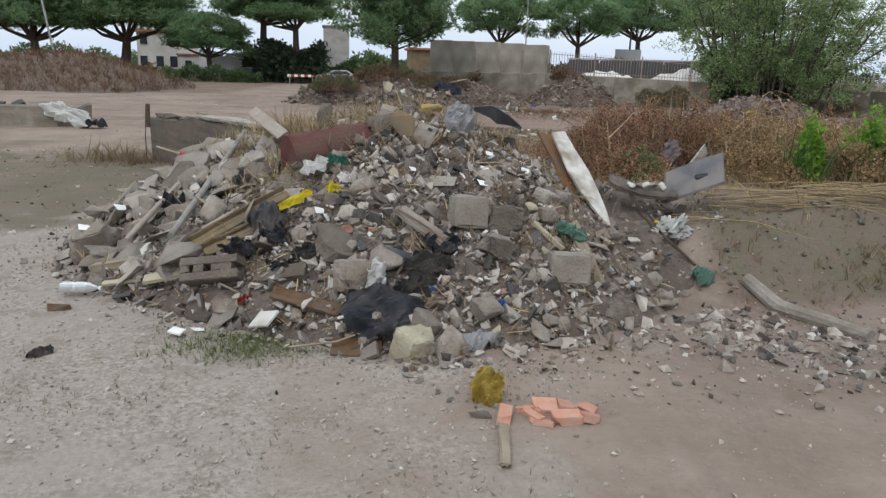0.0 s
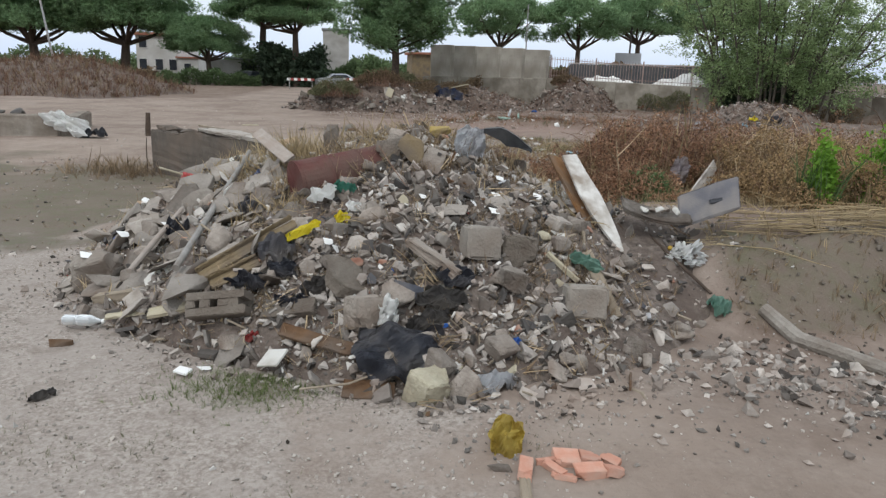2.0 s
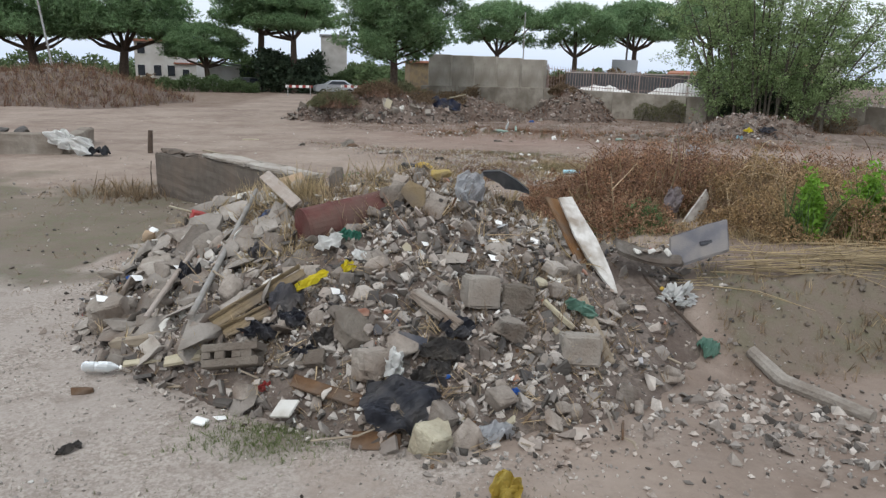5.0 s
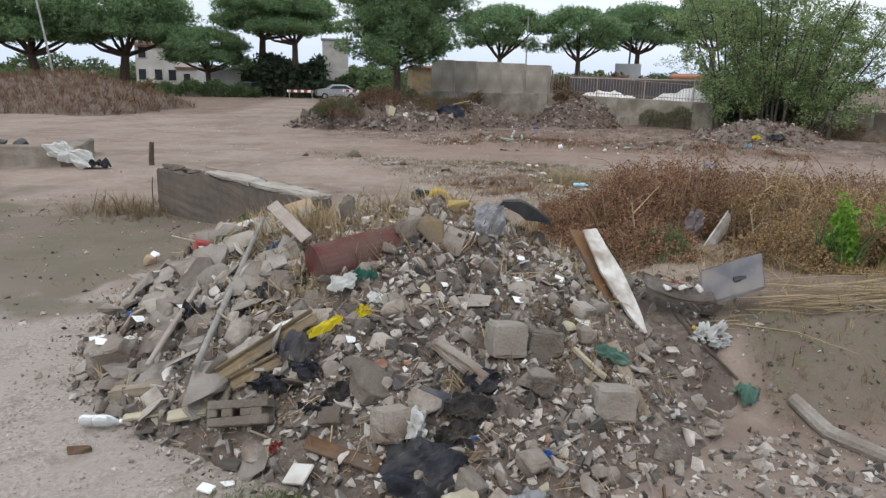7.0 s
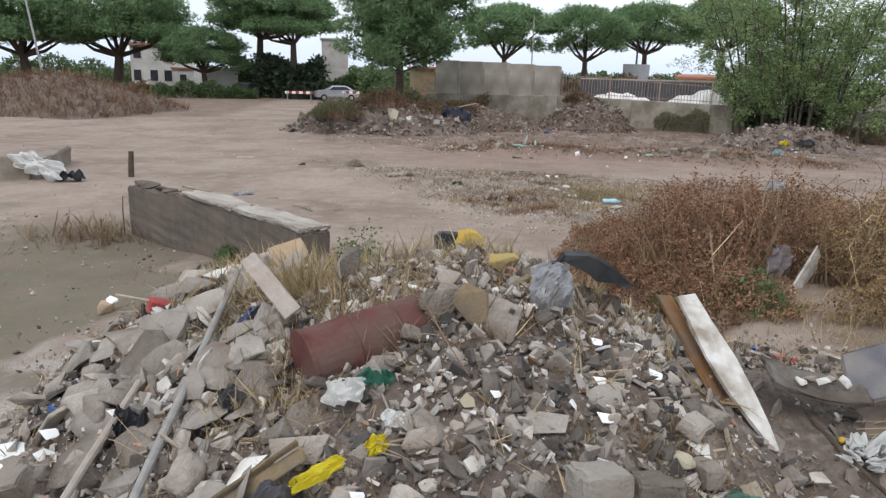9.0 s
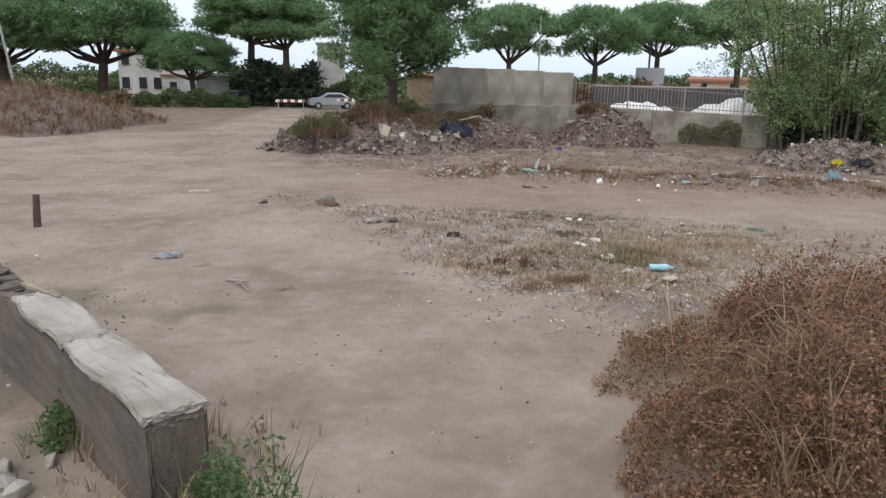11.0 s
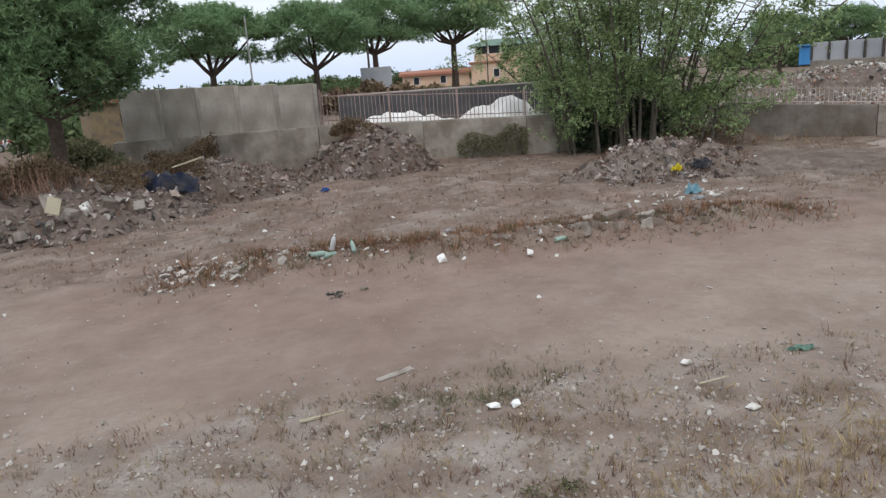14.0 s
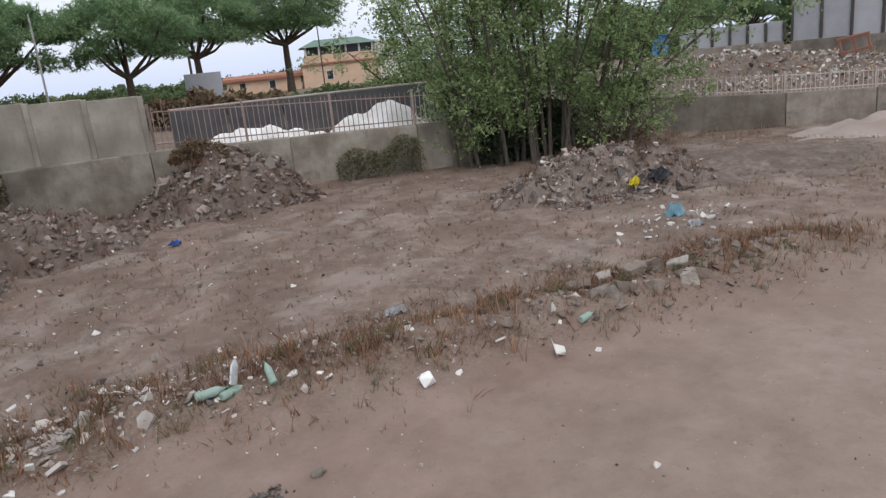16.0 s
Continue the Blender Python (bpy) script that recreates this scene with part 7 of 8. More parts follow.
# orange bricks in front of the heap
def orange_bricks():
    spec = ((0.955, 2.93, 0.17, 0.07, 0.05, 6, 76), (1.075, 3.005, 0.10, 0.03, 0.03, 4, 4), (1.10, 2.93, 0.15, 0.045, 0.04, 10, -58), (1.135, 2.865, 0.13, 0.04, 0.03, 8, -24),
            (1.185, 3.01, 0.13, 0.115, 0.045, 10, -8), (1.305, 3.0, 0.105, 0.115, 0.045, 8, -14), (1.275, 2.885, 0.175, 0.085, 0.055, 4, 12), (1.40, 2.885, 0.11, 0.065, 0.045, 10, 6),
            (1.41, 2.985, 0.105, 0.06, 0.04, 14, -46))
    for k, (x, y, a, b, c, tilt, turn) in enumerate(spec):
        solid("brick_fragment", block(a, b, c, 400 + k, 0.5), M_ORANGE, pose(x, y, float(land(x, y)) + c / 2 - 0.004, tilt * (-1) ** k, tilt * 0.7, turn), "broken orange hollow brick piece on bare ground", "brick", "orange bricks")


orange_bricks()
solid("yellow_rag", crumpled(0.17, 0.26, 0.05, 98, 14, 0.003, 0.5, 0.14), M_YELLOWRAG, pose(0.90, 3.16, 0.07, 48, 6, -20), "crumpled yellow plastic rag on bare ground", "rag")
solid("stone", rock(99, 0.15, 0.06, 0.04, 12), M_CONC, pose(0.83, 2.97, 0.015, 0, 0, -10), "flat pale stone beside bricks", "stone")

solid("concrete_slab", rock(721, 0.5, 0.34, 0.07, 14), M_CONC, pose(-0.05, 6.72, 1.08, 12, 8, 40), "grey slab lying on the ridge", "concrete slab", G)
solid("white_block", box(0.24, 0.14, 0.1, 0.012, 0.006, 722, 1), M_PALESLAB, pose(1.75, 5.55, 0.72, 20, 14, 50), "broken whitish plaster block on the slope", "rubble", G)
for k, (x, y, s, rx, rz) in enumerate(((-1.9, 6.4, 1.2, 40, 10), (-1.75, 7.9, 1.3, 35, 70), (-1.2, 6.2, 1.0, 45, 130), (-1.0, 6.8, 1.1, 35, 30), (-1.3, 7.4, 1.2, 40, 95), (-0.75, 7.2, 1.1, 30, 160),
                                   (-1.62, 8.5, 1.4, 25, 20), (-1.05, 8.55, 1.3, 20, 60), (-0.8, 7.9, 1.2, 24, 120), (-2.05, 7.5, 1.2, 36, 50))):
    ob = solid("plaster_slab", rock(730 + k, 0.34 * s, 0.20 * s, 0.04, 11), M_PALESLAB, pose(x, y, rest(x, y) + 0.10, rx, -18, 30 * math.sin(rz)), "broken pale slab leaning on the flank", "rubble", "slabs on the flank")

for k, (x, y, dz, s) in enumerate(((0.28, 6.18, 0.16, 1.0), (0.18, 6.02, 0.10, 0.9), (0.40, 6.32, 0.20, 1.1), (0.05, 5.86, 0.08, 0.8), (-0.12, 5.80, 0.06, 0.7))):
    solid("stone", rock(760 + k, 0.17 * s, 0.14 * s, 0.12 * s, 14), M_CONC, lay(x, y, dz - 0.05, 10 * k, 15, 40 * k), "broken stone against the drum", "stone", "stones against the drum")


# white plates, dark lumps and film on the flank
solid("white_plate", rock(780, 0.30, 0.22, 0.03, 10), M_WHITEPLAST, lay(-2.46, 6.62, 0.05, 16, -6, 30), "broken white plastic plate at the heap's foot", "plate", "white plates")
solid("white_plate", rock(781, 0.22, 0.15, 0.03, 10), M_WHITEPLAST, lay(-2.13, 6.39, 0.06, 24, -10, 70), "broken white plastic plate on the lower flank", "plate", "white plates")
solid("concrete_slab", rock(782, 0.30, 0.26, 0.05, 10), M_PALESLAB, lay(-1.98, 6.58, 0.10, 52, -16, 8), "pale broken slab standing on the flank", "concrete slab", G)
solid("film_wad", crumpled(0.24, 0.2, 0.12, 783, 14, 0.003, 0.4), M_FILM, lay(-1.54, 6.16, 0.04, 20, 0, 30), "small dark crumpled film bundle between slabs", "bag")
solid("plastic_film", crumpled(0.26, 0.16, 0.06, 784, 16, 0.003, 0.6, 0.2), M_FILM, pose(-0.70, 4.80, 0.44, 40, -12, -6), "torn dusty black film over a hollow block", "film")
solid("plastic_film", crumpled(0.24, 0.13, 0.05, 785, 16, 0.003, 0.6, 0.2), M_FILM, pose(-0.36, 4.55, 0.36, 36, -8, 6), "torn dark film strip on the lower slope", "film")
solid("timber_offcut", board(0.36, 0.13, 0.06, 786), M_OLDBLOCK, along((-0.55, 4.52, 0.30), (-0.22, 4.46, 0.36), 30), "dark short timber offcut on the slope", "board")
solid("earth_block", block(0.26, 0.2, 0.24, 787), M_OLDBLOCK, pose(1.31, 5.00, 0.62, -12, 4, -6), "dark brown earthy block beside a pale one", "concrete block", G)
for k, (x, y, s, rx, rz) in enumerate(((0.62, 5.62, 1.0, 44, 20), (0.82, 5.32, 1.1, 36, -20), (0.16, 5.45, 1.0, 30, 60), (0.45, 5.25, 0.9, 40, 100), (1.25, 5.62, 1.0, 30, 10), (0.9, 5.9, 0.8, 28, 70), (1.55, 6.1, 1.0, 24, 30),
                                      (0.1, 5.0, 0.9, 44, 0), (0.72, 5.02, 0.8, 40, 44), (1.62, 4.9, 0.9, 36, 80), (2.0, 4.9, 1.0, 30, 20), (2.25, 5.3, 0.9, 30, 60), (-0.25, 4.85, 0.9, 42, 30), (-0.5, 6.9, 1.0, 16, 50), (0.3, 7.0, 0.9, 6, 30))):
    solid("concrete_slab", rock(800 + k, 0.25 * s, 0.19 * s, 0.05, 11), M_PALESLAB if k % 3 else M_CONC, lay(x, y, 0.03, rx, 10 - 5 * (k % 5), rz), "broken flat mortar piece on the slope", "rubble", "mortar pieces on the slope")

solid("blue_sheet", crumpled(0.34, 0.12, 0.05, 820, 12, 0.003, 0.4), M_DUSTBLUE, lay(-0.98, 6.98, 0.10, 30, -30, 55), "blue plastic strip near the ridge", "plastic strip")
solid("white_plate", rock(821, 0.30, 0.2, 0.03, 10), M_WHITE, lay(-1.38, 8.12, 0.08, 20, -18, 20), "broken whitish plate behind the ridge", "plate", "white plates")
solid("cardboard", board(0.30, 0.22, 0.01, 822), M_FOAMTAN, lay(-0.95, 8.28, 0.10, 36, -14, 20), "tan cardboard piece behind the ridge", "cardboard")
solid("stone_slab", rock(823, 0.16, 0.05, 0.34, 12), M_CONC, lay(-0.24, 7.05, 0.14, -14, 12, 10), "grey slab standing on the ridge", "stone")
for k, (x, y, s, rx, rz) in enumerate(((-1.37, 7.58, 1.0, 20, 40), (-1.15, 7.75, 0.9, 14, 80), (-1.55, 7.45, 1.1, 26, 20), (-1.0, 7.15, 0.8, 30, 60), (-1.3, 7.2, 1.0, 30, 110), (-0.75, 7.9, 0.9, 10, 30), (-1.75, 7.2, 1.0, 34, 70))):
    solid("plaster_slab", rock(830 + k, 0.36 * s, 0.16 * s, 0.035, 10), M_PALECHIP, lay(x, y, 0.07, rx, -14, rz), "pale broken slab strip near the ridge", "rubble", "slabs on the flank")

solid("branch", tube(bmesh.new(), [(2.74, 6.68, 0.62), (2.83, 5.77, 0.42), (3.05, 5.31, 0.18)], [0.013, 0.015, 0.013], 6), M_BARK, Matrix(), "thin dark bare branch lying down the earth slope", "branch")
solid("green_cloth", crumpled(0.18, 0.22, 0.07, 860, 12, 0.003, 0.35), M_TEALGLASS, lay(3.05, 5.15, 0.03, 24, 0, 10), "faded green rag on the earth slope", "cloth", "green cloths")


# ---------------------------------------------------------------- old low walls on the bare plot
def low_walls():
    p, q = Vector((-4.05, 14.60)), Vector((-0.72, 10.36))
    length = (q - p).length
    turn = math.degrees(math.atan2(q.y - p.y, q.x - p.x))
    bm = box(length, 0.40, 1.0, 0.03, 0.008, 501, 13)
    for v in bm.verts:
        f = v.co.x / length + 0.5
        top = 0.79 - 0.13 * float(smooth(0.34, 0.24, f)) + 0.018 * math.sin(9 * f) + 0.014 * math.sin(23 * f)
        v.co.z = -0.5 + (v.co.z + 0.5) * (0.5 + top)
    solid("old_wall", bm, M_LOWWALL, pose((p.x + q.x) / 2, (p.y + q.y) / 2, 0, 0, 0, turn), "low broken concrete wall edge with a worn top and shade-darkened sides", "low wall", "old low walls")
    # thin pale layers give the top its lit tone against the shaded sides
    for f0, f1, seed in ((0.39, 0.68, 511), (0.685, 0.995, 512)):
        w = p.lerp(q, (f0 + f1) / 2)
        cap = box(length * (f1 - f0), 0.40, 0.045, 0.012, 0.016, seed, 8)
        for v in cap.verts:
            v.co.y += 0.02 * math.sin(5 * v.co.x + seed) * (1 if v.co.y > 0 else -1)
        solid("wall_cap", cap, M_CAPPALE, pose(w.x, w.y, 0.815, 0, 0.3, turn), "pale top layer of the low wall, its lit tone in the colour", "wall cap", "wall caps")
    for k, f in enumerate((0.04, 0.10, 0.17, 0.23, 0.29)):
        w = p.lerp(q, f)
        solid("concrete_chunk", rock(520 + k, 0.30, 0.24, 0.13, 14), M_LOWWALL, pose(w.x, w.y, 0.70 + 0.02 * (k % 2), 6 * k, 8, 40 * k), "broken lump on the crumbled end of the low wall", "rubble", "lumps on the low wall")
    wr = random.Random(560)
    for k in range(14):
        f = wr.uniform(0, 1)
        w = p.lerp(q, wr.uniform(0.72, 1.03)) + Vector((-0.45, -0.40)) * wr.uniform(0.7, 1.5)
        c = wr.uniform(0.12, 0.32)
        solid("concrete_chunk", rock(561 + k, c, c * 0.8, c * 0.6, 13), M_GREYBLOCK if k % 3 else M_PALESLAB, pose(w.x, w.y, rest(w.x, w.y) + c * 0.12, 10 * f, 20 * f, 300 * f), "broken lump at the foot of the low wall", "rubble", "lumps at the low wall's foot")
    solid("wooden_stick", board(0.62, 0.05, 0.03, 527), M_WOOD, pose(-2.95, 13.20, 0.865, 0, 3, -38), "short broken batten on the low wall", "stick")
    solid("old_wall", box(7.0, 0.45, 1.0, 0.04, 0.015, 505, 5), M_BLOCKWALL, pose(-11.5, 19.4, 0.05, 0, 0, 3), "low pale concrete wall of a trough", "low wall", "old low walls")
    solid("old_wall", box(0.4, 3.5, 0.9, 0.04, 0.015, 506, 4), M_BLOCKWALL, pose(-8.3, 21.2, 0.0, 0, 0, 12), "low concrete wall side of a trough", "low wall", "old low walls")


low_walls()
solid("wooden_post", tube(bmesh.new(), [(0, 0, -0.3), (0.02, 0, 0.2), (0.05, 0, 0.62)], [0.075, 0.07, 0.06], 9), M_BARK, pose(-6.0, 20.2, 0), "short dark timber post in the ground", "post")
solid("wooden_post", tube(bmesh.new(), [(0, 0, -0.3), (0.0, 0, 0.2), (0.02, 0, 0.42)], [0.010, 0.010, 0.008], 7), M_BARK, pose(-4.25, 14.3, 0.1), "thin dark stake beside the low wall", "post")
solid("white_cloth", crumpled(1.0, 0.6, 0.22, 601, 16, 0.004, 0.25, 0.3), M_TILE, pose(-7.75, 19.3, 0.34, 62, 24, -10), "torn white plastic sheet beside the trough", "sheet")
solid("dark_bag", crumpled(0.6, 0.4, 0.16, 602, 12, 0.004, 0.4), M_BLACK, pose(-7.1, 19.3, 0.05, 0, 0, 20), "dark plastic bag on the ground", "bag")
for k, (x, y) in enumerate(((-9.2, 20.3), (-10.1, 20.6), (-10.9, 20.2), (-11.8, 20.7), (-12.6, 20.3))):
    solid("concrete_chunk", rock(610 + k, 0.8, 0.6, 0.5, 16), M_DARKSHEET, pose(x, y, 0.45, 0, 0, 60 * k), "dark broken lump in the trough", "rubble", "lumps in the trough")


# ---------------------------------------------------------------- single things on the bare plot
def spot(x, y, dz=0.0, rx=0, ry=0, rz=0):
    return pose(x, y, float(land(x, y)) + dz, rx, ry, rz)


solid("plank", board(0.52, 0.13, 0.04, 620), M_CREAM, spot(-4.2, 24.5, 0.02, 0, 0, 8), "short pale plank on the track", "plank")
solid("stone", rock(622, 0.24, 0.2, 0.14, 16), M_DARKSHEET, spot(-2.05, 22.6, 0.03), "small dark stone on the track", "stone")
solid("stone", rock(626, 0.16, 0.12, 0.06, 12), M_OLDBLOCK, spot(5.17, 24.98, 0.02), "small dark clod on the track", "clod")
solid("stone", rock(627, 0.24, 0.17, 0.2, 10), M_TILE, spot(6.85, 25.4, 0.08, 6, 8, 20), "white plaster lump on the verge", "stone", "white lumps")
solid("stone", rock(628, 0.2, 0.14, 0.13, 10), M_WHITE, spot(8.3, 24.75, 0.07, 6, 8, 60), "whitish stone lump on the verge", "stone", "white lumps")
vb = random.Random(44)
for k in range(10):
    row = k % 2
    f = (k // 2 + vb.uniform(0.1, 0.6)) / 5
    x, y, s = 9.75 + 1.75 * f, 25.22 - 0.85 * f + 0.42 * row + vb.uniform(-0.06, 0.06), vb.uniform(0.22, 0.38)
    solid("concrete_block", block(s, s * vb.uniform(0.6, 0.9), 0.26, 630 + k, 0.8), M_TANBLOCK if k % 3 else M_PALESLAB, spot(x, y, vb.uniform(-0.04, 0.03), vb.uniform(-18, 18), vb.uniform(-14, 14), -26 + vb.uniform(-25, 25)), "weathered broken block bedded in the verge", "concrete block", "blocks in the verge")
bottle(spot(4.72, 16.20, 0.06, 0, 0, -8), 0.40, M_LIGHTBLUE, "crushed pale blue plastic bottle in the grass", M_BLUE, 0.3)
bottle(spot(5.30, 26.75, 0.10, 0, -70, 20), 0.30, M_BOTTLE, "white plastic bottle standing askew in litter", M_TILE)
bottle(spot(4.95, 26.95, 0.06, 0, 0, -8), 0.36, M_PALEGREEN, "green plastic bottle in the verge", M_GREEN)
bottle(spot(5.15, 26.75, 0.06, 0, 0, 10), 0.32, M_PALEGREEN, "green plastic bottle beside a white one", M_GREEN)
bottle(spot(5.62, 26.45, 0.06, 0, -40, 80), 0.28, M_PALEGREEN, "green plastic bottle leaning in the litter", M_GREEN)
bottle(spot(9.05, 25.0, 0.06, 0, 0, 6), 0.30, M_PALEGREEN, "faded green bottle on the verge", M_GREEN)
solid("plastic_bag", crumpled(0.32, 0.12, 0.03, 640, 10, 0.003, 0.4), M_TEALGLASS, spot(8.2, 19.4, 0.02, 0, 0, -30), "small green plastic strip in the gravel", "bag")
solid("plastic_bag", crumpled(0.25, 0.18, 0.08, 641, 10, 0.003, 0.4), M_BLUE, spot(8.2, 35.2, 0.02), "small blue plastic bag on the earth", "bag")
solid("plastic_bag", crumpled(0.42, 0.3, 0.16, 642, 12, 0.003, 0.4), M_LIGHTBLUE, spot(14.9, 27.0, 0.02), "pale blue plastic bag near the heap", "bag")
solid("plastic_bag", crumpled(0.36, 0.22, 0.07, 643, 18, 0.003, 0.28, 0.06), M_CLEAR, spot(14.2, 26.2, 0.02), "white plastic bag in the litter", "bag", "white bags")
solid("plastic_bag", crumpled(0.36, 0.22, 0.07, 644, 18, 0.003, 0.28, 0.06), M_CLEAR, spot(12.9, 25.2, 0.05), "white torn bag on the verge", "bag", "white bags")
solid("plastic_bag", crumpled(0.36, 0.22, 0.07, 645, 18, 0.003, 0.28, 0.06), M_CLEAR, spot(8.2, 27.6, 0.03), "white torn plastic on the earth", "bag", "white bags")
solid("yellow_packaging", crumpled(0.60, 0.20, 0.10, 646, 12, 0.003, 0.4), M_YELLOW, spot(16.15, 28.7, 0.32, 20, 0, 28), "bright yellow plastic on the grey heap", "wrapper", "yellow wrappers")
solid("black_bag", crumpled(0.85, 0.4, 0.10, 647, 14, 0.004, 0.4), M_FILM, spot(16.9, 28.5, 0.36, 20, 0, 0), "black plastic bag on the grey heap", "bag")
solid("tarpaulin", crumpled(2.0, 0.9, 0.34, 648, 18, 0.004, 0.4), M_TARP, spot(3.75, 35.9, 0.62, 20, 0, -16), "dark bluish tarpaulin on the rubble heap", "tarpaulin")
solid("plastic_bag", crumpled(0.5, 0.3, 0.12, 649, 12, 0.003, 0.4), M_CLEAR, spot(3.5, 35.9, 0.92, 0, 0, -20), "grey torn film on the tarpaulin", "bag")
solid("cardboard", box(0.30, 0.03, 0.42, 0.004, 0.01, 3, 2), M_CREAM, spot(0.95, 33.7, 0.95, -20, 24, 10), "pale cardboard sheet standing in the rubble heap", "cardboard")
plank("wooden_stick", (4.2, 37.2, 1.15), (5.1, 37.3, 1.35), 0.05, 0.04, M_CREAM, "pale stick on the rubble heap", 0, 650)
plank("plank", (3.90, 21.60, 0.06), (4.36, 21.66, 0.07), 0.10, 0.02, M_PALESLAB, "broken grey board in the gravel", 0, 651)
plank("wooden_stick", (2.85, 21.15, 0.08), (3.3, 21.1, 0.08), 0.03, 0.02, M_CREAM, "short pale stick in the gravel", 0, 653)
for p, q, w in (((-1.62, 16.19, 0.035), (-1.30, 16.04, 0.05), 0.035), ((-1.36, 15.97, 0.03), (-1.20, 15.60, 0.035), 0.018), ((-1.44, 16.02, 0.05), (-1.26, 15.86, 0.04), 0.014), ((-1.30, 16.10, 0.03), (-1.38, 15.80, 0.05), 0.012)):
    plank("wooden_stick", p, q, w, 0.016, M_PALEWOOD, "short broken pale stick in a small pile on the earth", 0, 655 + int(w * 1000), group="broken sticks on the earth")
for k, (x, y, rz, n) in enumerate(((-2.17, 17.0, 30, 0.22), (-0.74, 15.78, 20, 0.24))):
    bm = bmesh.new()
    tr = random.Random(760 + k)
    for _ in range(7):
        a, c = tr.uniform(-0.7, 0.7), Vector((tr.uniform(-n, n) / 2, tr.uniform(-0.08, 0.08), tr.uniform(0.005, 0.03)))
        d = Vector((math.cos(a), math.sin(a), 0)) * n * tr.uniform(0.25, 0.55)
        tube(bm, [c - d, c + Vector((0, 0, 0.02)), c + d], [0.004, 0.006, 0.003], 5)
    solid("twig_pile", bm, M_WOOD, spot(x, y, 0.008, 0, 0, rz), "few thin dry twigs on the earth", "twigs", "twigs on the earth")
solid("rag", crumpled(0.42, 0.30, 0.05, 770, 14, 0.003, 0.4, 0.14), M_CLEAR, spot(-2.86, 17.72, 0.012, 0, 0, 20), "pale dusty rag trodden into the earth", "rag")
solid("roof_tile_piece", box(0.20, 0.13, 0.02, 0.006, 0.008, 772, 3), M_PALECHIP, spot(4.08, 17.72, 0.03, 6, 8, -36), "broken pale flat tile piece in the gravel", "tile", "pale pieces in the gravel")
solid("stone", rock(773, 0.20, 0.15, 0.12, 16), M_PALECHIP, spot(4.42, 17.96, 0.03), "pale angular stone among dry weeds", "stone", "pale stones in the gravel")
solid("stone", rock(774, 0.30, 0.20, 0.10, 16), M_PALECHIP, spot(4.82, 15.66, 0.03, 4, 4, 20), "flat pale stone near a blue bottle", "stone", "pale stones in the gravel")
solid("stone", rock(775, 0.22, 0.16, 0.09, 14), M_TANBLOCK, spot(4.35, 15.3, 0.03, 0, 0, 60), "tan broken stone in the gravel", "stone", "pale stones in the gravel")
solid("stone", rock(776, 0.14, 0.11, 0.09, 14), M_PALECHIP, spot(2.60, 16.45, 0.02, 0, 0, 10), "small pale stone among reddish weeds", "stone", "pale stones in the gravel")
solid("plastic_strip", crumpled(0.22, 0.05, 0.04, 777, 10, 0.003, 0.3, 0.05), M_TILE, spot(4.33, 16.06, 0.03, 0, 0, 14), "curled white plastic strip in the gravel", "plastic strip")
solid("tin_can", lathe([(0.0, 0.0), (0.038, 0.0), (0.040, 0.05), (0.037, 0.11), (0.0, 0.112)], 14), M_TILE, spot(4.29, 16.91, 0.045, 0, 84, 30), "dented white can lying in yellow weeds", "can")
plank("wooden_stick", (6.52, 19.36, 0.12), (6.86, 19.30, 0.12), 0.024, 0.012, M_CREAM, "short pale lath in the gravel", 0, 778)
solid("white_lump", rock(656, 0.14, 0.10, 0.07, 16), M_TILE, spot(4.55, 20.2, 0.04), "small white lump in the gravel", "stone", "white lumps")
solid("white_lump", rock(657, 0.12, 0.1, 0.07, 16), M_TILE, spot(4.75, 20.1, 0.04), "small white lump beside another", "stone", "white lumps")
solid("white_lump", rock(658, 0.14, 0.10, 0.06, 16), M_WHITE, spot(6.85, 19.85, 0.04), "pale stone in the gravel", "stone", "white lumps")
solid("white_lump", rock(659, 0.16, 0.12, 0.05, 14), M_WHITE, spot(6.5, 18.7, 0.03), "whitish tin lid with red on gravel", "tin")
solid("dark_scrap", crumpled(0.16, 0.07, 0.03, 660, 8, 0.003, 0.4), M_DARKSHEET, spot(-1.76, 3.9, 0.015, 0, 0, 40), "dark scrap of rubber on the gravel", "scrap")
solid("clod", rock(661, 0.17, 0.08, 0.06, 14), M_RUST, spot(-2.0, 4.75, 0.02, 0, 0, 10), "brown clod on the gravel", "clod")
solid("plastic_cup", crumpled(0.3, 0.22, 0.14, 662, 10, 0.003, 0.3), M_CLEAR, pose(6.05, 12.2, 1.06), "pale plastic scrap caught in the dry bush", "plastic scrap")


# ---------------------------------------------------------------- rubble and grass on the far mounds
def on_mound(ob, count, a, b, templates, material, name, label, category, rng, tilt=0.6, sink=0.2, top_only=0.0, front=1.0):
    me = ob.data
    co = np.zeros(len(me.vertices) * 3)
    me.vertices.foreach_get("co", co)
    co = co.reshape(-1, 3)
    co = co[co[:, 2] > -0.02 + top_only]
    rows = []
    rx, ry = np.abs(co[:, 0]).max() / 22, np.abs(co[:, 1]).max() / 22
    for _ in range(count):
        p = co[rng.integers(len(co))]
        s = a * (b / a) ** (rng.random() ** 1.5)
        rows.append((p[0] + rng.uniform(-rx, rx), p[1] + rng.uniform(-ry, ry), p[2] + s * sink, s, tilt))
    thing(name, ob.matrix_world.copy(), label, category, kind="stuff", data=swarm(name, templates, rows, material, rng))


rng = np.random.default_rng(91)
bpy.context.view_layer.update()
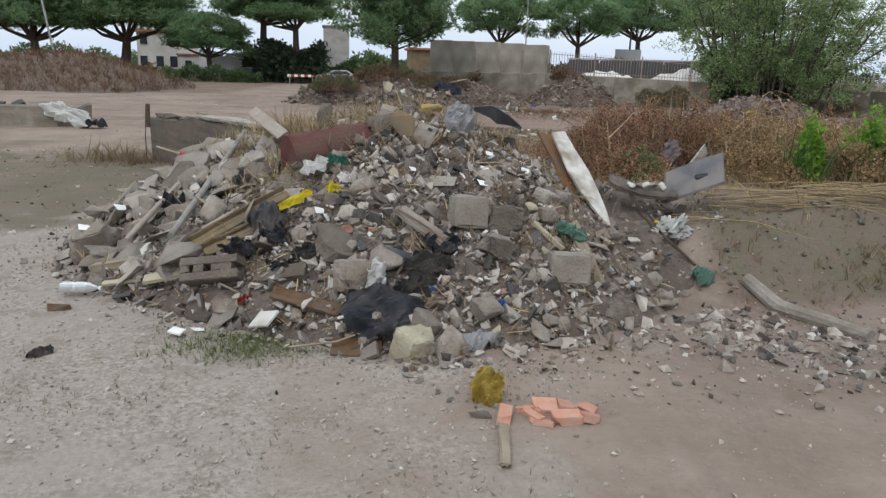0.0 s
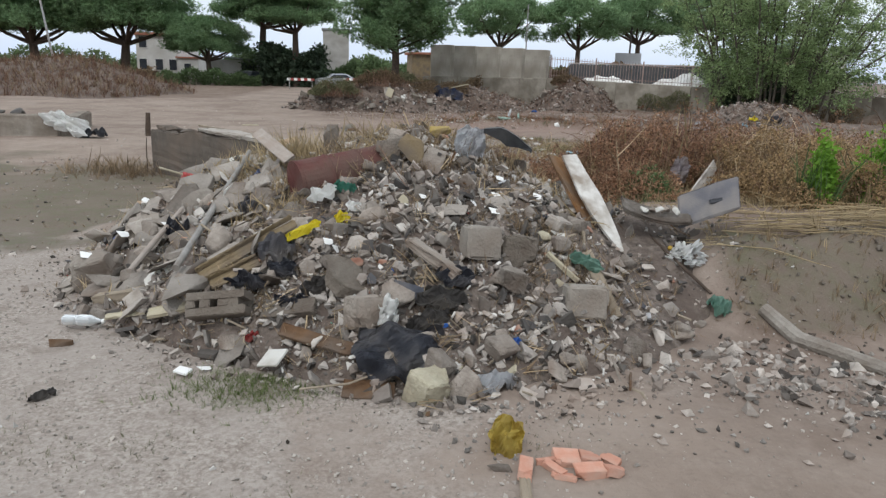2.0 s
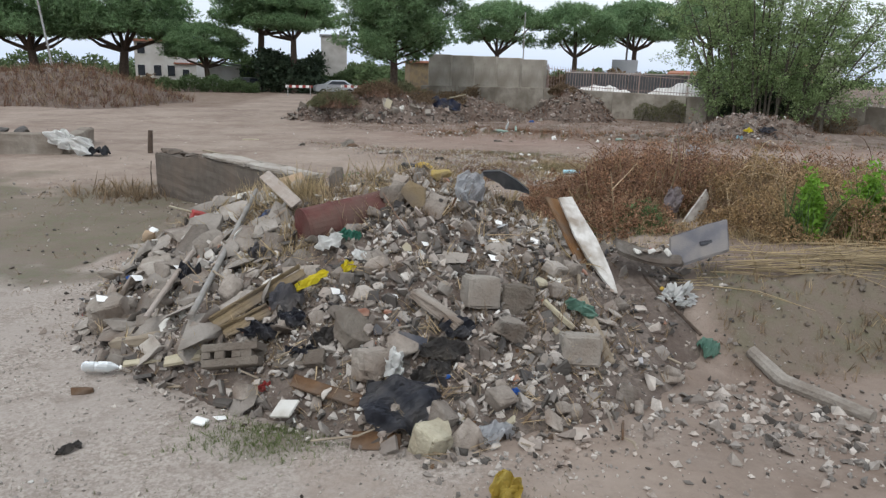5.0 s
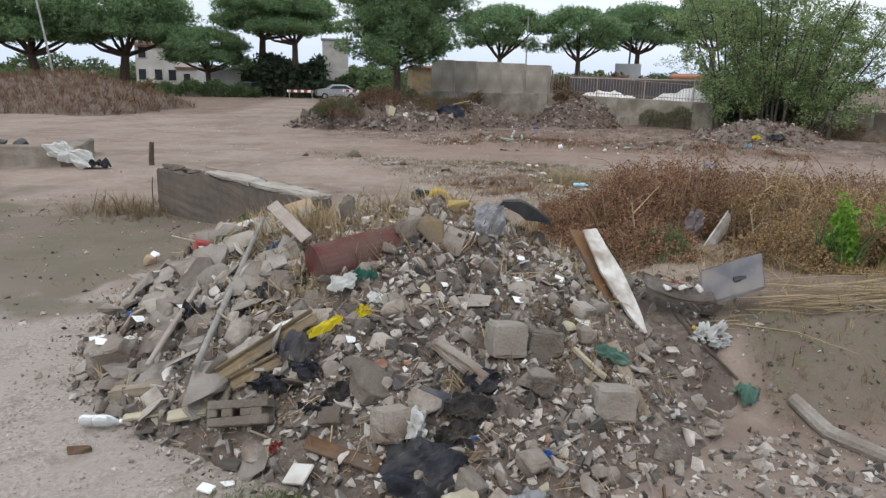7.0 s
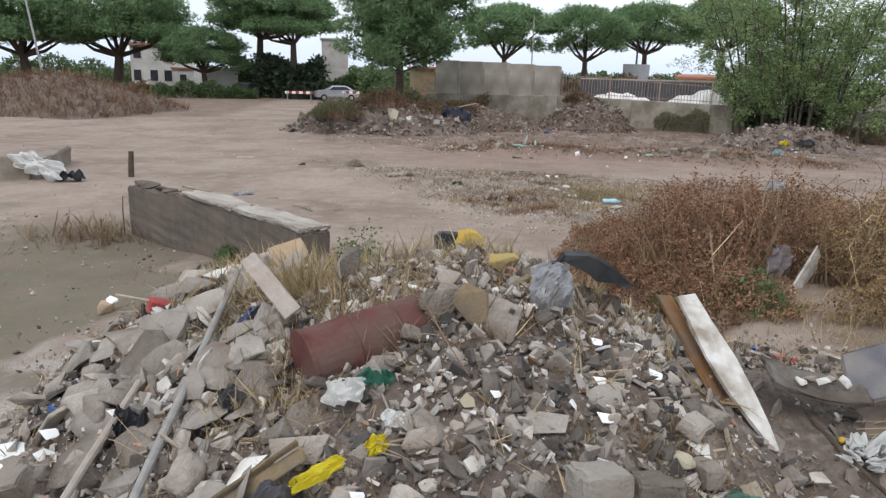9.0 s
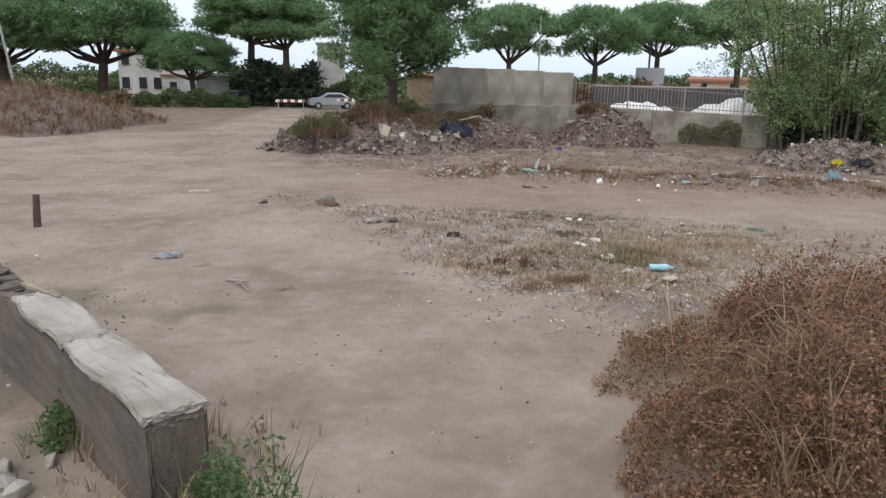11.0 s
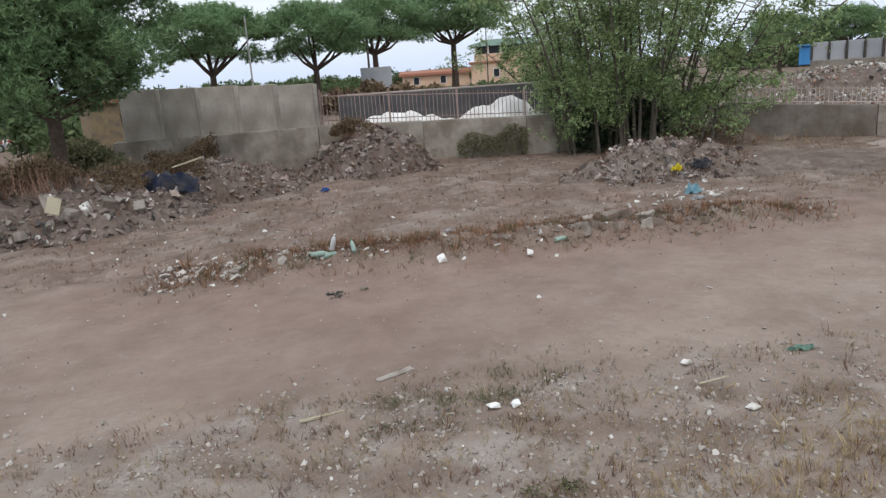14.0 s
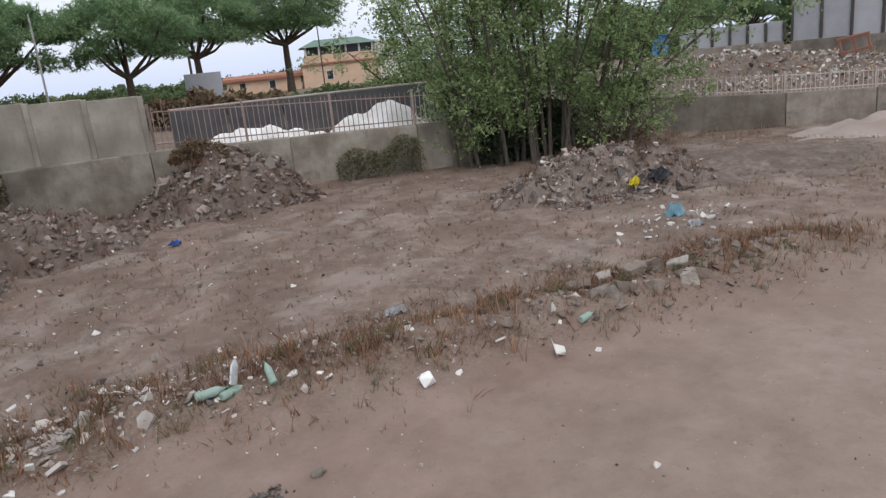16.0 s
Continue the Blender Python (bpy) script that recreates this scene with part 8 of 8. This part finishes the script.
long_mound = [o for o in scene.objects if o.name == "rubble_mound"][0]


def on_top(x, y, dz, rx=0, ry=0, rz=0):
    """A place on the surface of the long rubble heap."""
    inv = pose(0.5, 36.3, float(land(0.5, 36.3)) - 0.02, 0, 0, -6).inverted()
    p = inv @ Vector((x, y, 5.0))
    hit = long_mound.ray_cast(p, Vector((0, 0, -1)))
    z = (inv.inverted() @ hit[1]).z if hit[0] else float(land(x, y))
    return pose(x, y, max(z, float(land(x, y))) + dz, rx, ry, rz)


mr = random.Random(92)
for k, (x, y, w, d, h, m) in enumerate(((-3.95, 37.6, 0.50, 0.36, 0.16, M_PALESLAB), (-3.45, 36.6, 0.46, 0.38, 0.40, M_GREYBLOCK), (-3.1, 36.0, 0.52, 0.40, 0.36, M_OLDBLOCK), (-2.75, 35.5, 0.42, 0.34, 0.30, M_GREYBLOCK), (-3.3, 35.9, 0.30, 0.26, 0.24, M_PALESLAB),
                                        (-2.3, 36.0, 0.44, 0.36, 0.30, M_OLDBLOCK), (0.85, 34.5, 0.34, 0.10, 0.62, M_PALESLAB), (1.65, 34.3, 0.30, 0.14, 0.32, M_WHITE), (1.25, 34.0, 0.42, 0.34, 0.26, M_GREYBLOCK), (2.2, 34.4, 0.40, 0.30, 0.26, M_OLDBLOCK), (2.9, 34.5, 0.36, 0.28, 0.22, M_GREYBLOCK), (-0.4, 34.1, 0.40, 0.30, 0.24, M_OLDBLOCK), (0.2, 34.0, 0.34, 0.26, 0.22, M_GREYBLOCK))):
    solid("concrete_block", block(w, d, h, 930 + k, 0.6), m, on_top(x, y, 0.06 + h * 0.15, mr.uniform(-24, 24), mr.uniform(-24, 24), mr.uniform(0, 90)), "broken block among rubble on the long heap", "concrete block", "blocks on the long heap")
for ob in [o for o in scene.objects if o.name.startswith("rubble_mound")]:
    ob.matrix_world = ob.matrix_basis
    on_mound(ob, 3400 if ob == long_mound else 1900, 0.02, 0.13, SHARDS, M_MOUNDCHIP, "mound_rubble", "broken stones and mortar on the heap", "rubble", rng)
    if ob.data.materials[0] == M_GREYMOUND:
        on_mound(ob, 130, 0.07, 0.20, SHARDS, M_MOUNDCHIP, "mound_block", "larger broken grey blocks on the heap", "rubble", rng)
    else:
        on_mound(ob, 130, 0.08, 0.24, SHARDS, M_MOUNDCHIP, "mound_block", "larger broken blocks in the heap", "rubble", rng)
        on_mound(ob, 70 if ob == long_mound else 26, 0.08, 0.26, SLABS, M_GREYBLOCK, "mound_slab", "broken slabs and tile pieces in the heap", "rubble", rng, 0.9, 0.3)
    on_mound(ob, 300 if ob == long_mound else 150, 0.02, 0.09, SLABS, M_WHITECHIP, "mound_litter", "white litter and plaster on the heap", "litter", rng, 0.8, 0.4)
    on_mound(ob, 420 if ob == long_mound else 120, 0.03, 0.14, SLABS, M_DARKSHEET, "mound_scraps", "dark scraps of film and bark on the heap", "scraps", rng, 0.9, 0.4)
    on_mound(ob, 2600, 0.07, 0.32, BLADES, M_REDWEED, "mound_grass", "dry brown grass on the heap", "grass", rng, 0.4, 0.0)
for ob in [o for o in scene.objects if o.name.startswith("grassy_mound")]:
    on_mound(ob, 4200, 0.25, 0.75, BLADES, M_REDWEED, "mound_grass", "dense dry brown grass over the mound", "grass", rng, 0.35, 0.0)
    on_mound(ob, 1500, 0.25, 0.8, BLADES, M_BROWNGRASS, "mound_straw", "straw-coloured stalks over the mound", "grass", rng, 0.35, 0.0)
for ob in [o for o in scene.objects if o.name.startswith("debris_bank")]:
    on_mound(ob, 2200, 0.04, 0.15, SLABS, M_WHITECHIP, "debris", "white broken demolition debris behind the fence", "debris", rng, 0.8, 0.4)
    on_mound(ob, 3000, 0.04, 0.16, SHARDS, M_CHIP, "debris_stone", "grey broken demolition debris behind the fence", "debris", rng, 0.8, 0.4)
    on_mound(ob, 900, 0.04, 0.14, SHARDS, M_BRICK, "debris_brick", "reddish broken brick debris behind the fence", "debris", rng, 0.8, 0.4)
    on_mound(ob, 500, 0.2, 0.6, BLADES, M_STRAW, "debris_grass", "dry grass in the debris", "grass", rng, 0.4, 0.0)


# ---------------------------------------------------------------- gravel, litter and grass on the plot
def zone(rng, count, a, b, tilt, sink, weight, x0, x1, y0, y1):
    rows = []
    while len(rows) < count:
        n = 4000
        x, y = rng.uniform(x0, x1, n), rng.uniform(y0, y1, n)
        keep = (rng.random(n) < weight(x, y)) & (heap_top(x, y) < land(x, y) - 0.1)
        x, y = x[keep], y[keep]
        z = land(x, y)
        for i in range(len(x)):
            s = a * (b / a) ** (rng.random() ** 2.2)
            rows.append((x[i], y[i], z[i] + s * sink, s, tilt))
    return rows[:count]


def band(x, y):
    return gravel_field(x, y)


def berm(x, y):
    return np.exp(-(seg_dist(x, y, (3.2, 28.0), (14.5, 24.2)) / 0.8) ** 2)


def rough_part(x, y):
    """The uneven ground between the verge and the wall."""
    return smooth(0.2, 1.4, y - 27.9 + 0.33 * (x - 3)) * smooth(0.0, -0.6, beyond_wall(x, y))


def plot_stuff():
    rng = np.random.default_rng(17)
    patch = lambda x, y: 0.25 + 0.75 * smooth(-0.3, 0.6, rip(x, y, 1.6, 55))
    near = lambda x, y: smooth(1.9, 0.2, x) * patch(x, y) + 0.12
    skirt = lambda x, y: np.exp(-(np.maximum(0, -(heap_top(x, y) - land(x, y))) / 0.22) ** 2)
    tuft2 = lambda x, y: smooth(0.1, 0.9, rip(x, y, 1.3, 67))
    right = lambda x, y: np.exp(-(seg_dist(x, y, (2.6, 4.4), (4.2, 3.4)) / 0.55) ** 2)
    def strew(name, templates, count, a, b, w, box_, material, label):
        me = swarm(name, templates, zone(rng, count, a, b, 0.7, 0.25, w, *box_), material, rng)
        thing(name, Matrix(), label, "litter" if "litter" in name else "clods" if "crumbs" in name else "gravel", kind="stuff", data=me)

    def grow(name, count, a, b, w, box_, material, label):
        me = swarm(name, BLADES, zone(rng, count, a, b, 0.35, -0.05, w, *box_), material, rng)
        thing(name, Matrix(), label, "grass", kind="stuff", data=me)

    strew("gravel_stones", SHARDS, 5200, 0.006, 0.022, near, (-4, 4, 1.2, 6), M_PEB, "pale gravel over the bare ground before the heap")
    strew("gravel_stones", SHARDS, 1300, 0.008, 0.040, lambda x, y: skirt(x, y) * (0.25 + 0.75 * smooth(-1.8, -0.6, x)) * (1 - 0.75 * smooth(1.6, 2.4, x) * smooth(7.0, 6.0, y)), (-3.2, 4.6, 3.0, 9.8), M_CHIP, "small rubble strewn round the heap's foot")
    strew("gravel_stones", SHARDS, 1100, 0.012, 0.07, right, (2, 5, 2.8, 5.6), M_CHIP, "small rubble strewn beside the log")
    strew("gravel_stones", SHARDS, 6500, 0.010, 0.042, lambda x, y: band(x, y) * patch(x, y), (-5, 12, 13, 26), M_PEB, "gravel band across the bare plot")
    strew("gravel_stones", SHARDS, 240, 0.03, 0.12, lambda x, y: np.exp(-(seg_dist(x, y, (9.3, 25.7), (12.0, 24.5)) / 0.55) ** 2), (8, 13.5, 23, 27), M_TANBLOCK, "pale broken mortar round the blocks in the verge")
    strew("gravel_stones", SHARDS, 700, 0.015, 0.08, berm, (1, 17, 22, 30), M_CHIP, "stones bedded in the verge")
    strew("gravel_stones", SHARDS, 2600, 0.008, 0.035, lambda x, y: 0.35 + 0.65 * patch(x, y), (-12, 24, 12, 40), M_PEB, "scattered pebbles over the plot")
    strew("white_litter", SLABS, 240, 0.015, 0.08, lambda x, y: np.maximum(berm(x, y) * smooth(9.5, 4.5, x) * 1.0, 0.10 * berm(x, y)), (1, 17, 22, 30), M_WHITECHIP, "white litter and plaster chips in the verge")
    strew("white_litter", SLABS, 330, 0.012, 0.05, lambda x, y: band(x, y) * patch(x, y), (-5, 12, 13, 26), M_WHITECHIP, "white chips in the gravel band")
    strew("white_litter", SLABS, 130, 0.015, 0.06, patch, (-10, 24, 14, 40), M_WHITECHIP, "scattered white litter over the plot")
    strew("gravel_stones", SHARDS, 1700, 0.010, 0.060, lambda x, y: rough_part(x, y) * (0.2 + 0.8 * patch(x + 5, y)), (-2, 26, 24, 40), M_CHIP, "broken stones and clods over the rough ground")
    strew("white_litter", SLABS, 190, 0.015, 0.07, lambda x, y: rough_part(x, y) * smooth(14, 6, x), (-2, 15, 24, 38), M_WHITECHIP, "white litter over the rough ground")
    strew("white_litter", SLABS, 90, 0.02, 0.08, lambda x, y: berm(x, y) * smooth(6.5, 4, x), (1, 8, 24, 30), M_WHITECHIP, "white litter heaped in the verge")
    strew("gravel_stones", SHARDS, 900, 0.010, 0.05, lambda x, y: smooth(-1.6, -2.4, x) * (0.1 + tuft2(x, y)), (-8, -1.4, 6, 16), M_CHIP, "small stones on the dark ground beside the heap")
    strew("dark_crumbs", SHARDS, 1500, 0.012, 0.06, lambda x, y: rough_part(x, y) * (0.15 + patch(x, y + 3)), (-2, 26, 24, 40), M_OLDBLOCK, "dark clods and scraps over the rough ground")
    strew("dark_crumbs", SHARDS, 46, 0.02, 0.07, lambda x, y: np.exp(-(np.hypot((x - 4.72) / 0.11, (y - 25.0) / 0.11)) ** 2), (3.8, 5.6, 24.5, 25.5), M_DARKSHEET, "dark crumbled clods on the track")
    strew("gravel_stones", SHARDS, 3800, 0.006, 0.022, lambda x, y: 0.2 + 0.8 * patch(x, y), (-6, 14, 11, 28), M_CHIP, "fine crumbs over the plot")
    strew("white_litter", SLABS, 70, 0.03, 0.11, lambda x, y: np.exp(-(np.hypot((x - 14.6) / 1.1, (y - 26.8) / 0.8)) ** 2), (12, 17, 24, 29), M_WHITECHIP, "white torn litter beside the far heap")
    strew("gravel_stones", SHARDS, 3000, 0.008, 0.045, lambda x, y: np.exp(-(np.hypot((x - 4.6) / 2.6, (y - 17.2) / 2.6)) ** 2) * (0.3 + patch(x + 2, y)), (0, 10, 13, 22), M_PEB, "pale gravel among the dry weeds")
    strew("white_litter", SLABS, 60, 0.008, 0.03, patch, (-3, 4, 1.5, 6), M_WHITECHIP, "few white chips before the heap")
    strew("white_litter", SLABS, 150, 0.03, 0.13, lambda x, y: np.exp(-(seg_dist(x, y, (2.6, 28.5), (4.4, 27.2)) / 0.35) ** 2), (1, 6, 26, 30), M_PALECHIP, "pale torn paper and plaster at the verge's end")
    tuft = lambda x, y: smooth(0.0, 0.8, rip(x, y, 1.1, 66))
    grow("dry_grass", 2600, 0.05, 0.19, lambda x, y: band(x, y) * tuft(x, y) ** 2, (-5, 12, 13, 26), M_REDWEED, "short reddish dry weeds in the stony ground")
    grow("dry_grass", 2200, 0.05, 0.17, lambda x, y: band(x, y) * (0.15 + tuft(x + 3, y)), (-5, 12, 13, 26), M_STRAW, "short dry grass in the gravel band")
    grow("dry_grass", 3600, 0.06, 0.33, lambda x, y: berm(x, y) * (0.3 + tuft(x, y)), (1, 17, 22, 30), M_DRYLEAF, "dry brown grass along the verge")
    grow("dry_grass", 1300, 0.08, 0.3, lambda x, y: smooth(2.4, 3.6, x) * smooth(5.0, 6.6, y) * smooth(10, 8, y), (2.4, 9, 4.5, 10), M_STRAW, "dry grass before the bushes")
    grow("dry_grass", 1400, 0.10, 0.42, lambda x, y: smooth(-3.0, -0.3, beyond_wall(x, y)) * smooth(0.1, -0.2, beyond_wall(x, y)), (-8, 32, 24, 50), M_DRYLEAF, "dry brown growth along the wall foot")
    grow("dry_grass", 900, 0.10, 0.40, lambda x, y: smooth(-3.0, -0.3, beyond_wall(x, y)) * smooth(0.1, -0.2, beyond_wall(x, y)), (-8, 32, 24, 50), M_STRAW, "straw along the wall foot")
    grow("dry_grass", 700, 0.05, 0.16, lambda x, y: smooth(11, 16, x) * tuft(x, y), (10, 27, 20, 34), M_STRAW, "thin dry grass on the far plot")
    grow("dry_grass", 1500, 0.03, 0.12, lambda x, y: smooth(-1.5, -3, x) * tuft(x, y), (-8, -1, 5, 16), M_BROWNGRASS, "thin dry grass beside the heap")
    grow("dry_grass", 9000, 0.05, 0.19, lambda x, y: rough_part(x, y) * (0.12 + tuft(x + 7, y)), (-2, 26, 24, 40), M_REDWEED, "reddish dry weeds over the rough ground")
    grow("dry_grass", 3000, 0.05, 0.2, lambda x, y: rough_part(x, y) * (0.1 + tuft(x, y + 4)), (-2, 26, 24, 40), M_BROWNGRASS, "brown dry grass over the rough ground")
    grow("dry_grass", 5200, 0.05, 0.20, lambda x, y: berm(x, y) * (0.25 + tuft(x + 2, y)), (1, 17, 22, 30), M_REDWEED, "dark reddish dry grass along the verge")
    grow("dry_grass", 5200, 0.04, 0.15, lambda x, y: band(x, y) * (0.05 + tuft(x, y + 2) ** 2), (-5, 12, 13, 26), M_BROWNGRASS, "low reddish weeds in the stony ground")
    grow("dry_grass", 500, 0.12, 0.5, lambda x, y: np.exp(-(np.hypot(x + 4.7, y - 14.2) / 0.7) ** 2) + np.exp(-(np.hypot(x + 0.9, y - 11.0) / 0.6) ** 2), (-7, 0.5, 9.5, 17), M_BROWNGRASS, "tall dry weeds at the ends of the low wall")
    grow("dry_grass", 2200, 0.04, 0.15, lambda x, y: np.exp(-(np.hypot((x - 4.6) / 2.4, (y - 17.0) / 2.4)) ** 2) * (0.1 + tuft(x + 4, y)), (0, 10, 13, 22), M_STRAW, "straw-coloured weeds in the gravel")
    grow("moss_grass", 900, 0.05, 0.22, lambda x, y: np.exp(-(np.hypot((x - 20.5) / 3.0, (y - 26.5) / 1.6)) ** 2) * (0.2 + tuft(x, y)), (12, 28, 22, 32), M_OLIVE, "olive grass on the far earth")
    grow("moss_grass", 2600, 0.06, 0.22, lambda x, y: berm(x, y) * tuft(x + 9, y) ** 2, (3, 15, 23, 29), M_OLIVE, "dull green weeds in the verge")
    grow("moss_grass", 800, 0.02, 0.06, lambda x, y: smooth(1.9, 0.2, x) * tuft(x + 3, y), (-3, 2, 2.2, 4.0), M_OLIVE, "sparse green grass on the gravel before the heap")
    grow("moss_grass", 1000, 0.03, 0.09, lambda x, y: np.exp(-(np.hypot((x + 0.5) / 0.42, (y - 4.02) / 0.24)) ** 2), (-1.8, 0.6, 3.2, 4.6), M_GRASSGREEN, "small green grass patch at the heap's foot")
    grow("moss_grass", 1300, 0.03, 0.10, lambda x, y: tuft(x + 5, y) ** 2 * band(x, y), (-4, 12, 14, 25), M_WEED, "few green weeds in the gravel")
    face = lambda x, y: smooth(4.5, 5.0, y) * smooth(6.2, 5.6, y) * smooth(2.9, 3.6, x)
    strew("dark_crumbs", SHARDS, 700, 0.010, 0.05, face, (2.8, 9, 4.4, 6.4), M_OLDBLOCK, "clods and stones on the earth bank")
    grow("dry_grass", 1300, 0.04, 0.20, lambda x, y: face(x, y) * (0.2 + tuft(x, y)), (2.8, 9, 4.4, 6.6), M_BROWNGRASS, "withered grass on the earth bank")
    clump = lambda x, y: sum(np.exp(-(np.hypot(x - cx, y - cy) / cr) ** 2) for cx, cy, cr in ((2.7, 16.4, 0.35), (4.3, 15.9, 0.55), (5.2, 16.7, 0.6), (3.4, 17.6, 0.4), (4.9, 18.0, 0.45), (6.6, 17.6, 0.7), (1.7, 16.9, 0.3)))
    grow("dry_grass", 1500, 0.06, 0.24, clump, (1, 8, 14.5, 19), M_STRAW, "tufts of yellow dry grass in the gravel")
    grow("dry_grass", 1100, 0.05, 0.18, lambda x, y: clump(x - 0.5, y + 0.4), (1, 8, 14.5, 19), M_WITHER, "tufts of ochre withered weeds in the gravel")
    ring = lambda x, y, cx, cy, rx, ry: np.exp(-(np.hypot((x - cx) / rx, (y - cy) / ry)) ** 2) * (0.15 + tuft(x * 1.7, y * 1.7))
    grow("moss_grass", 900, 0.05, 0.20, lambda x, y: ring(x, y, 4.75, 16.95, 0.5, 0.35), (3, 7, 15.5, 18.5), M_OLIVE, "olive and yellow weeds beside the white can")
    grow("dry_grass", 500, 0.08, 0.26, lambda x, y: ring(x, y, 4.75, 16.95, 0.5, 0.35), (3, 7, 15.5, 18.5), M_STRAW, "yellow stalks among olive weeds")
    grow("moss_grass", 1500, 0.04, 0.12, lambda x, y: ring(x, y, 4.5, 20.6, 1.2, 0.5), (1.5, 8, 19, 22.5), M_OLIVE, "low olive weeds at the edge of the track")
    grow("dry_grass", 1500, 0.04, 0.16, lambda x, y: ring(x, y, 2.75, 16.9, 0.7, 0.5), (1, 5, 15, 19), M_REDWEED, "dark reddish weeds in the gravel")
    grow("dry_grass", 800, 0.04, 0.17, lambda x, y: ring(x, y, 3.25, 15.75, 0.5, 0.3), (1.5, 5, 14.5, 17), M_DRYLEAF, "rust-coloured dry weeds in the gravel")
    strew("gravel_stones", SHARDS, 1800, 0.008, 0.05, lambda x, y: ring(x, y, 4.2, 16.2, 2.2, 1.6), (1, 8, 13.5, 19), M_PALECHIP, "pale stone crumbs in the gravel")
    grow("dry_grass", 700, 0.05, 0.16, lambda x, y: clump(x + 0.6, y - 0.5), (1, 8, 14.5, 19), M_REDWEED, "tufts of reddish withered weeds in the gravel")
    rows = []
    for _ in range(130):
        x, y = rng.uniform(2.95, 5.2), 5.75 + abs(rng.normal(0, 0.35))
        rows.append((x, y, rest(x, y) + rng.uniform(0.03, 0.14), rng.uniform(0.6, 1.7), 0))
    me = bpy.data.meshes.new("flattened_stalks")
    bm = bmesh.new()
    r = random.Random(8)
    for x, y, z, s, t in rows:
        a = r.gauss(-0.02, 0.13) + (r.gauss(0, 0.8) if r.random() < 0.15 else 0)
        b = Vector((math.cos(a), math.sin(a), 0))
        p = Vector((x, y, z))
        tube(bm, [p, p + b * s * 0.5 + Vector((0, 0, r.uniform(-0.04, 0.05))), p + b * s + Vector((0, 0, r.uniform(-0.08, 0.02)))], [0.004, 0.005, 0.002], 3, False)
    bm.to_mesh(me)
    bm.free()
    me.materials.append(M_STRAW)
    thing("flattened_stalks", Matrix(), "flattened sheaf of long dry reed stalks", "grass", kind="stuff", data=me)


plot_stuff()


# red steel frames on the debris bank
for k, (x, y, z, s) in enumerate(((39.2, 28.6, 2.2, 1.0), (40.2, 27.4, 2.25, 1.2), (41.0, 26.2, 2.2, 0.9), (37.4, 31.0, 2.1, 0.8))):
    f = thing("scrap_gate", pose(x, y, z, 8 * (-1) ** k, 10, 35 + 20 * k), "rusty red bent steel frame on the debris", "scrap metal", "red steel frames")
    for dx in (-0.7 * s, 0.0, 0.7 * s):
        part("upright", box(0.09, 0.09, 0.9 * s, 0.01, centre=(dx, 0, 0.1)), M_REDSTEEL, f)
    for dz in (-0.25, 0.5):
        part("rail", box(1.6 * s, 0.1, 0.12, 0.01, centre=(0, 0, dz * s + 0.1)), M_REDSTEEL, f)

solid("plastic_bag", crumpled(0.48, 0.30, 0.04, 850, 16, 0.004, 0.25, 0.10), M_GREYBLOCK, spot(-0.58, 22.15, 0.10, 24, -16, 24), "grey bent sheet leaning on a brown rock", "bag")
solid("stone", boulder(851, 0.40, 0.26, 0.20, 18), M_RUST, spot(-0.42, 21.98, 0.02, 0, 0, 14), "brown broken rock in the stony ground", "stone")
solid("plastic_bag", crumpled(0.46, 0.24, 0.05, 852, 12, 0.003, 0.3, 0.05), M_PALECHIP, spot(0.55, 20.02, 0.03, 4, 0, 12), "flat white bag on the stony ground", "bag", "white bags")
solid("stone", boulder(853, 0.24, 0.18, 0.16, 16), M_OLDBLOCK, spot(0.90, 19.95, 0.04), "dark lump beside a white bag", "stone")
solid("plastic_bag", crumpled(0.26, 0.12, 0.05, 854, 12, 0.003, 0.35), M_DARKSHEET, spot(1.98, 18.75, 0.03, 0, 0, -10), "dark grey bag in the gravel", "bag")
plank("plank", (1.42, 20.70, 0.07), (1.85, 20.66, 0.08), 0.12, 0.03, M_OLDBLOCK, "dark board in the stony ground", 0, 855)
bush("weed_clump", 4.11, 18.56, 0.24, 0.08, 146, M_OLIVE, M_OLIVE, "low green weed clump in the stony ground", 90, 30, 0.035, "weeds", "weed clumps")
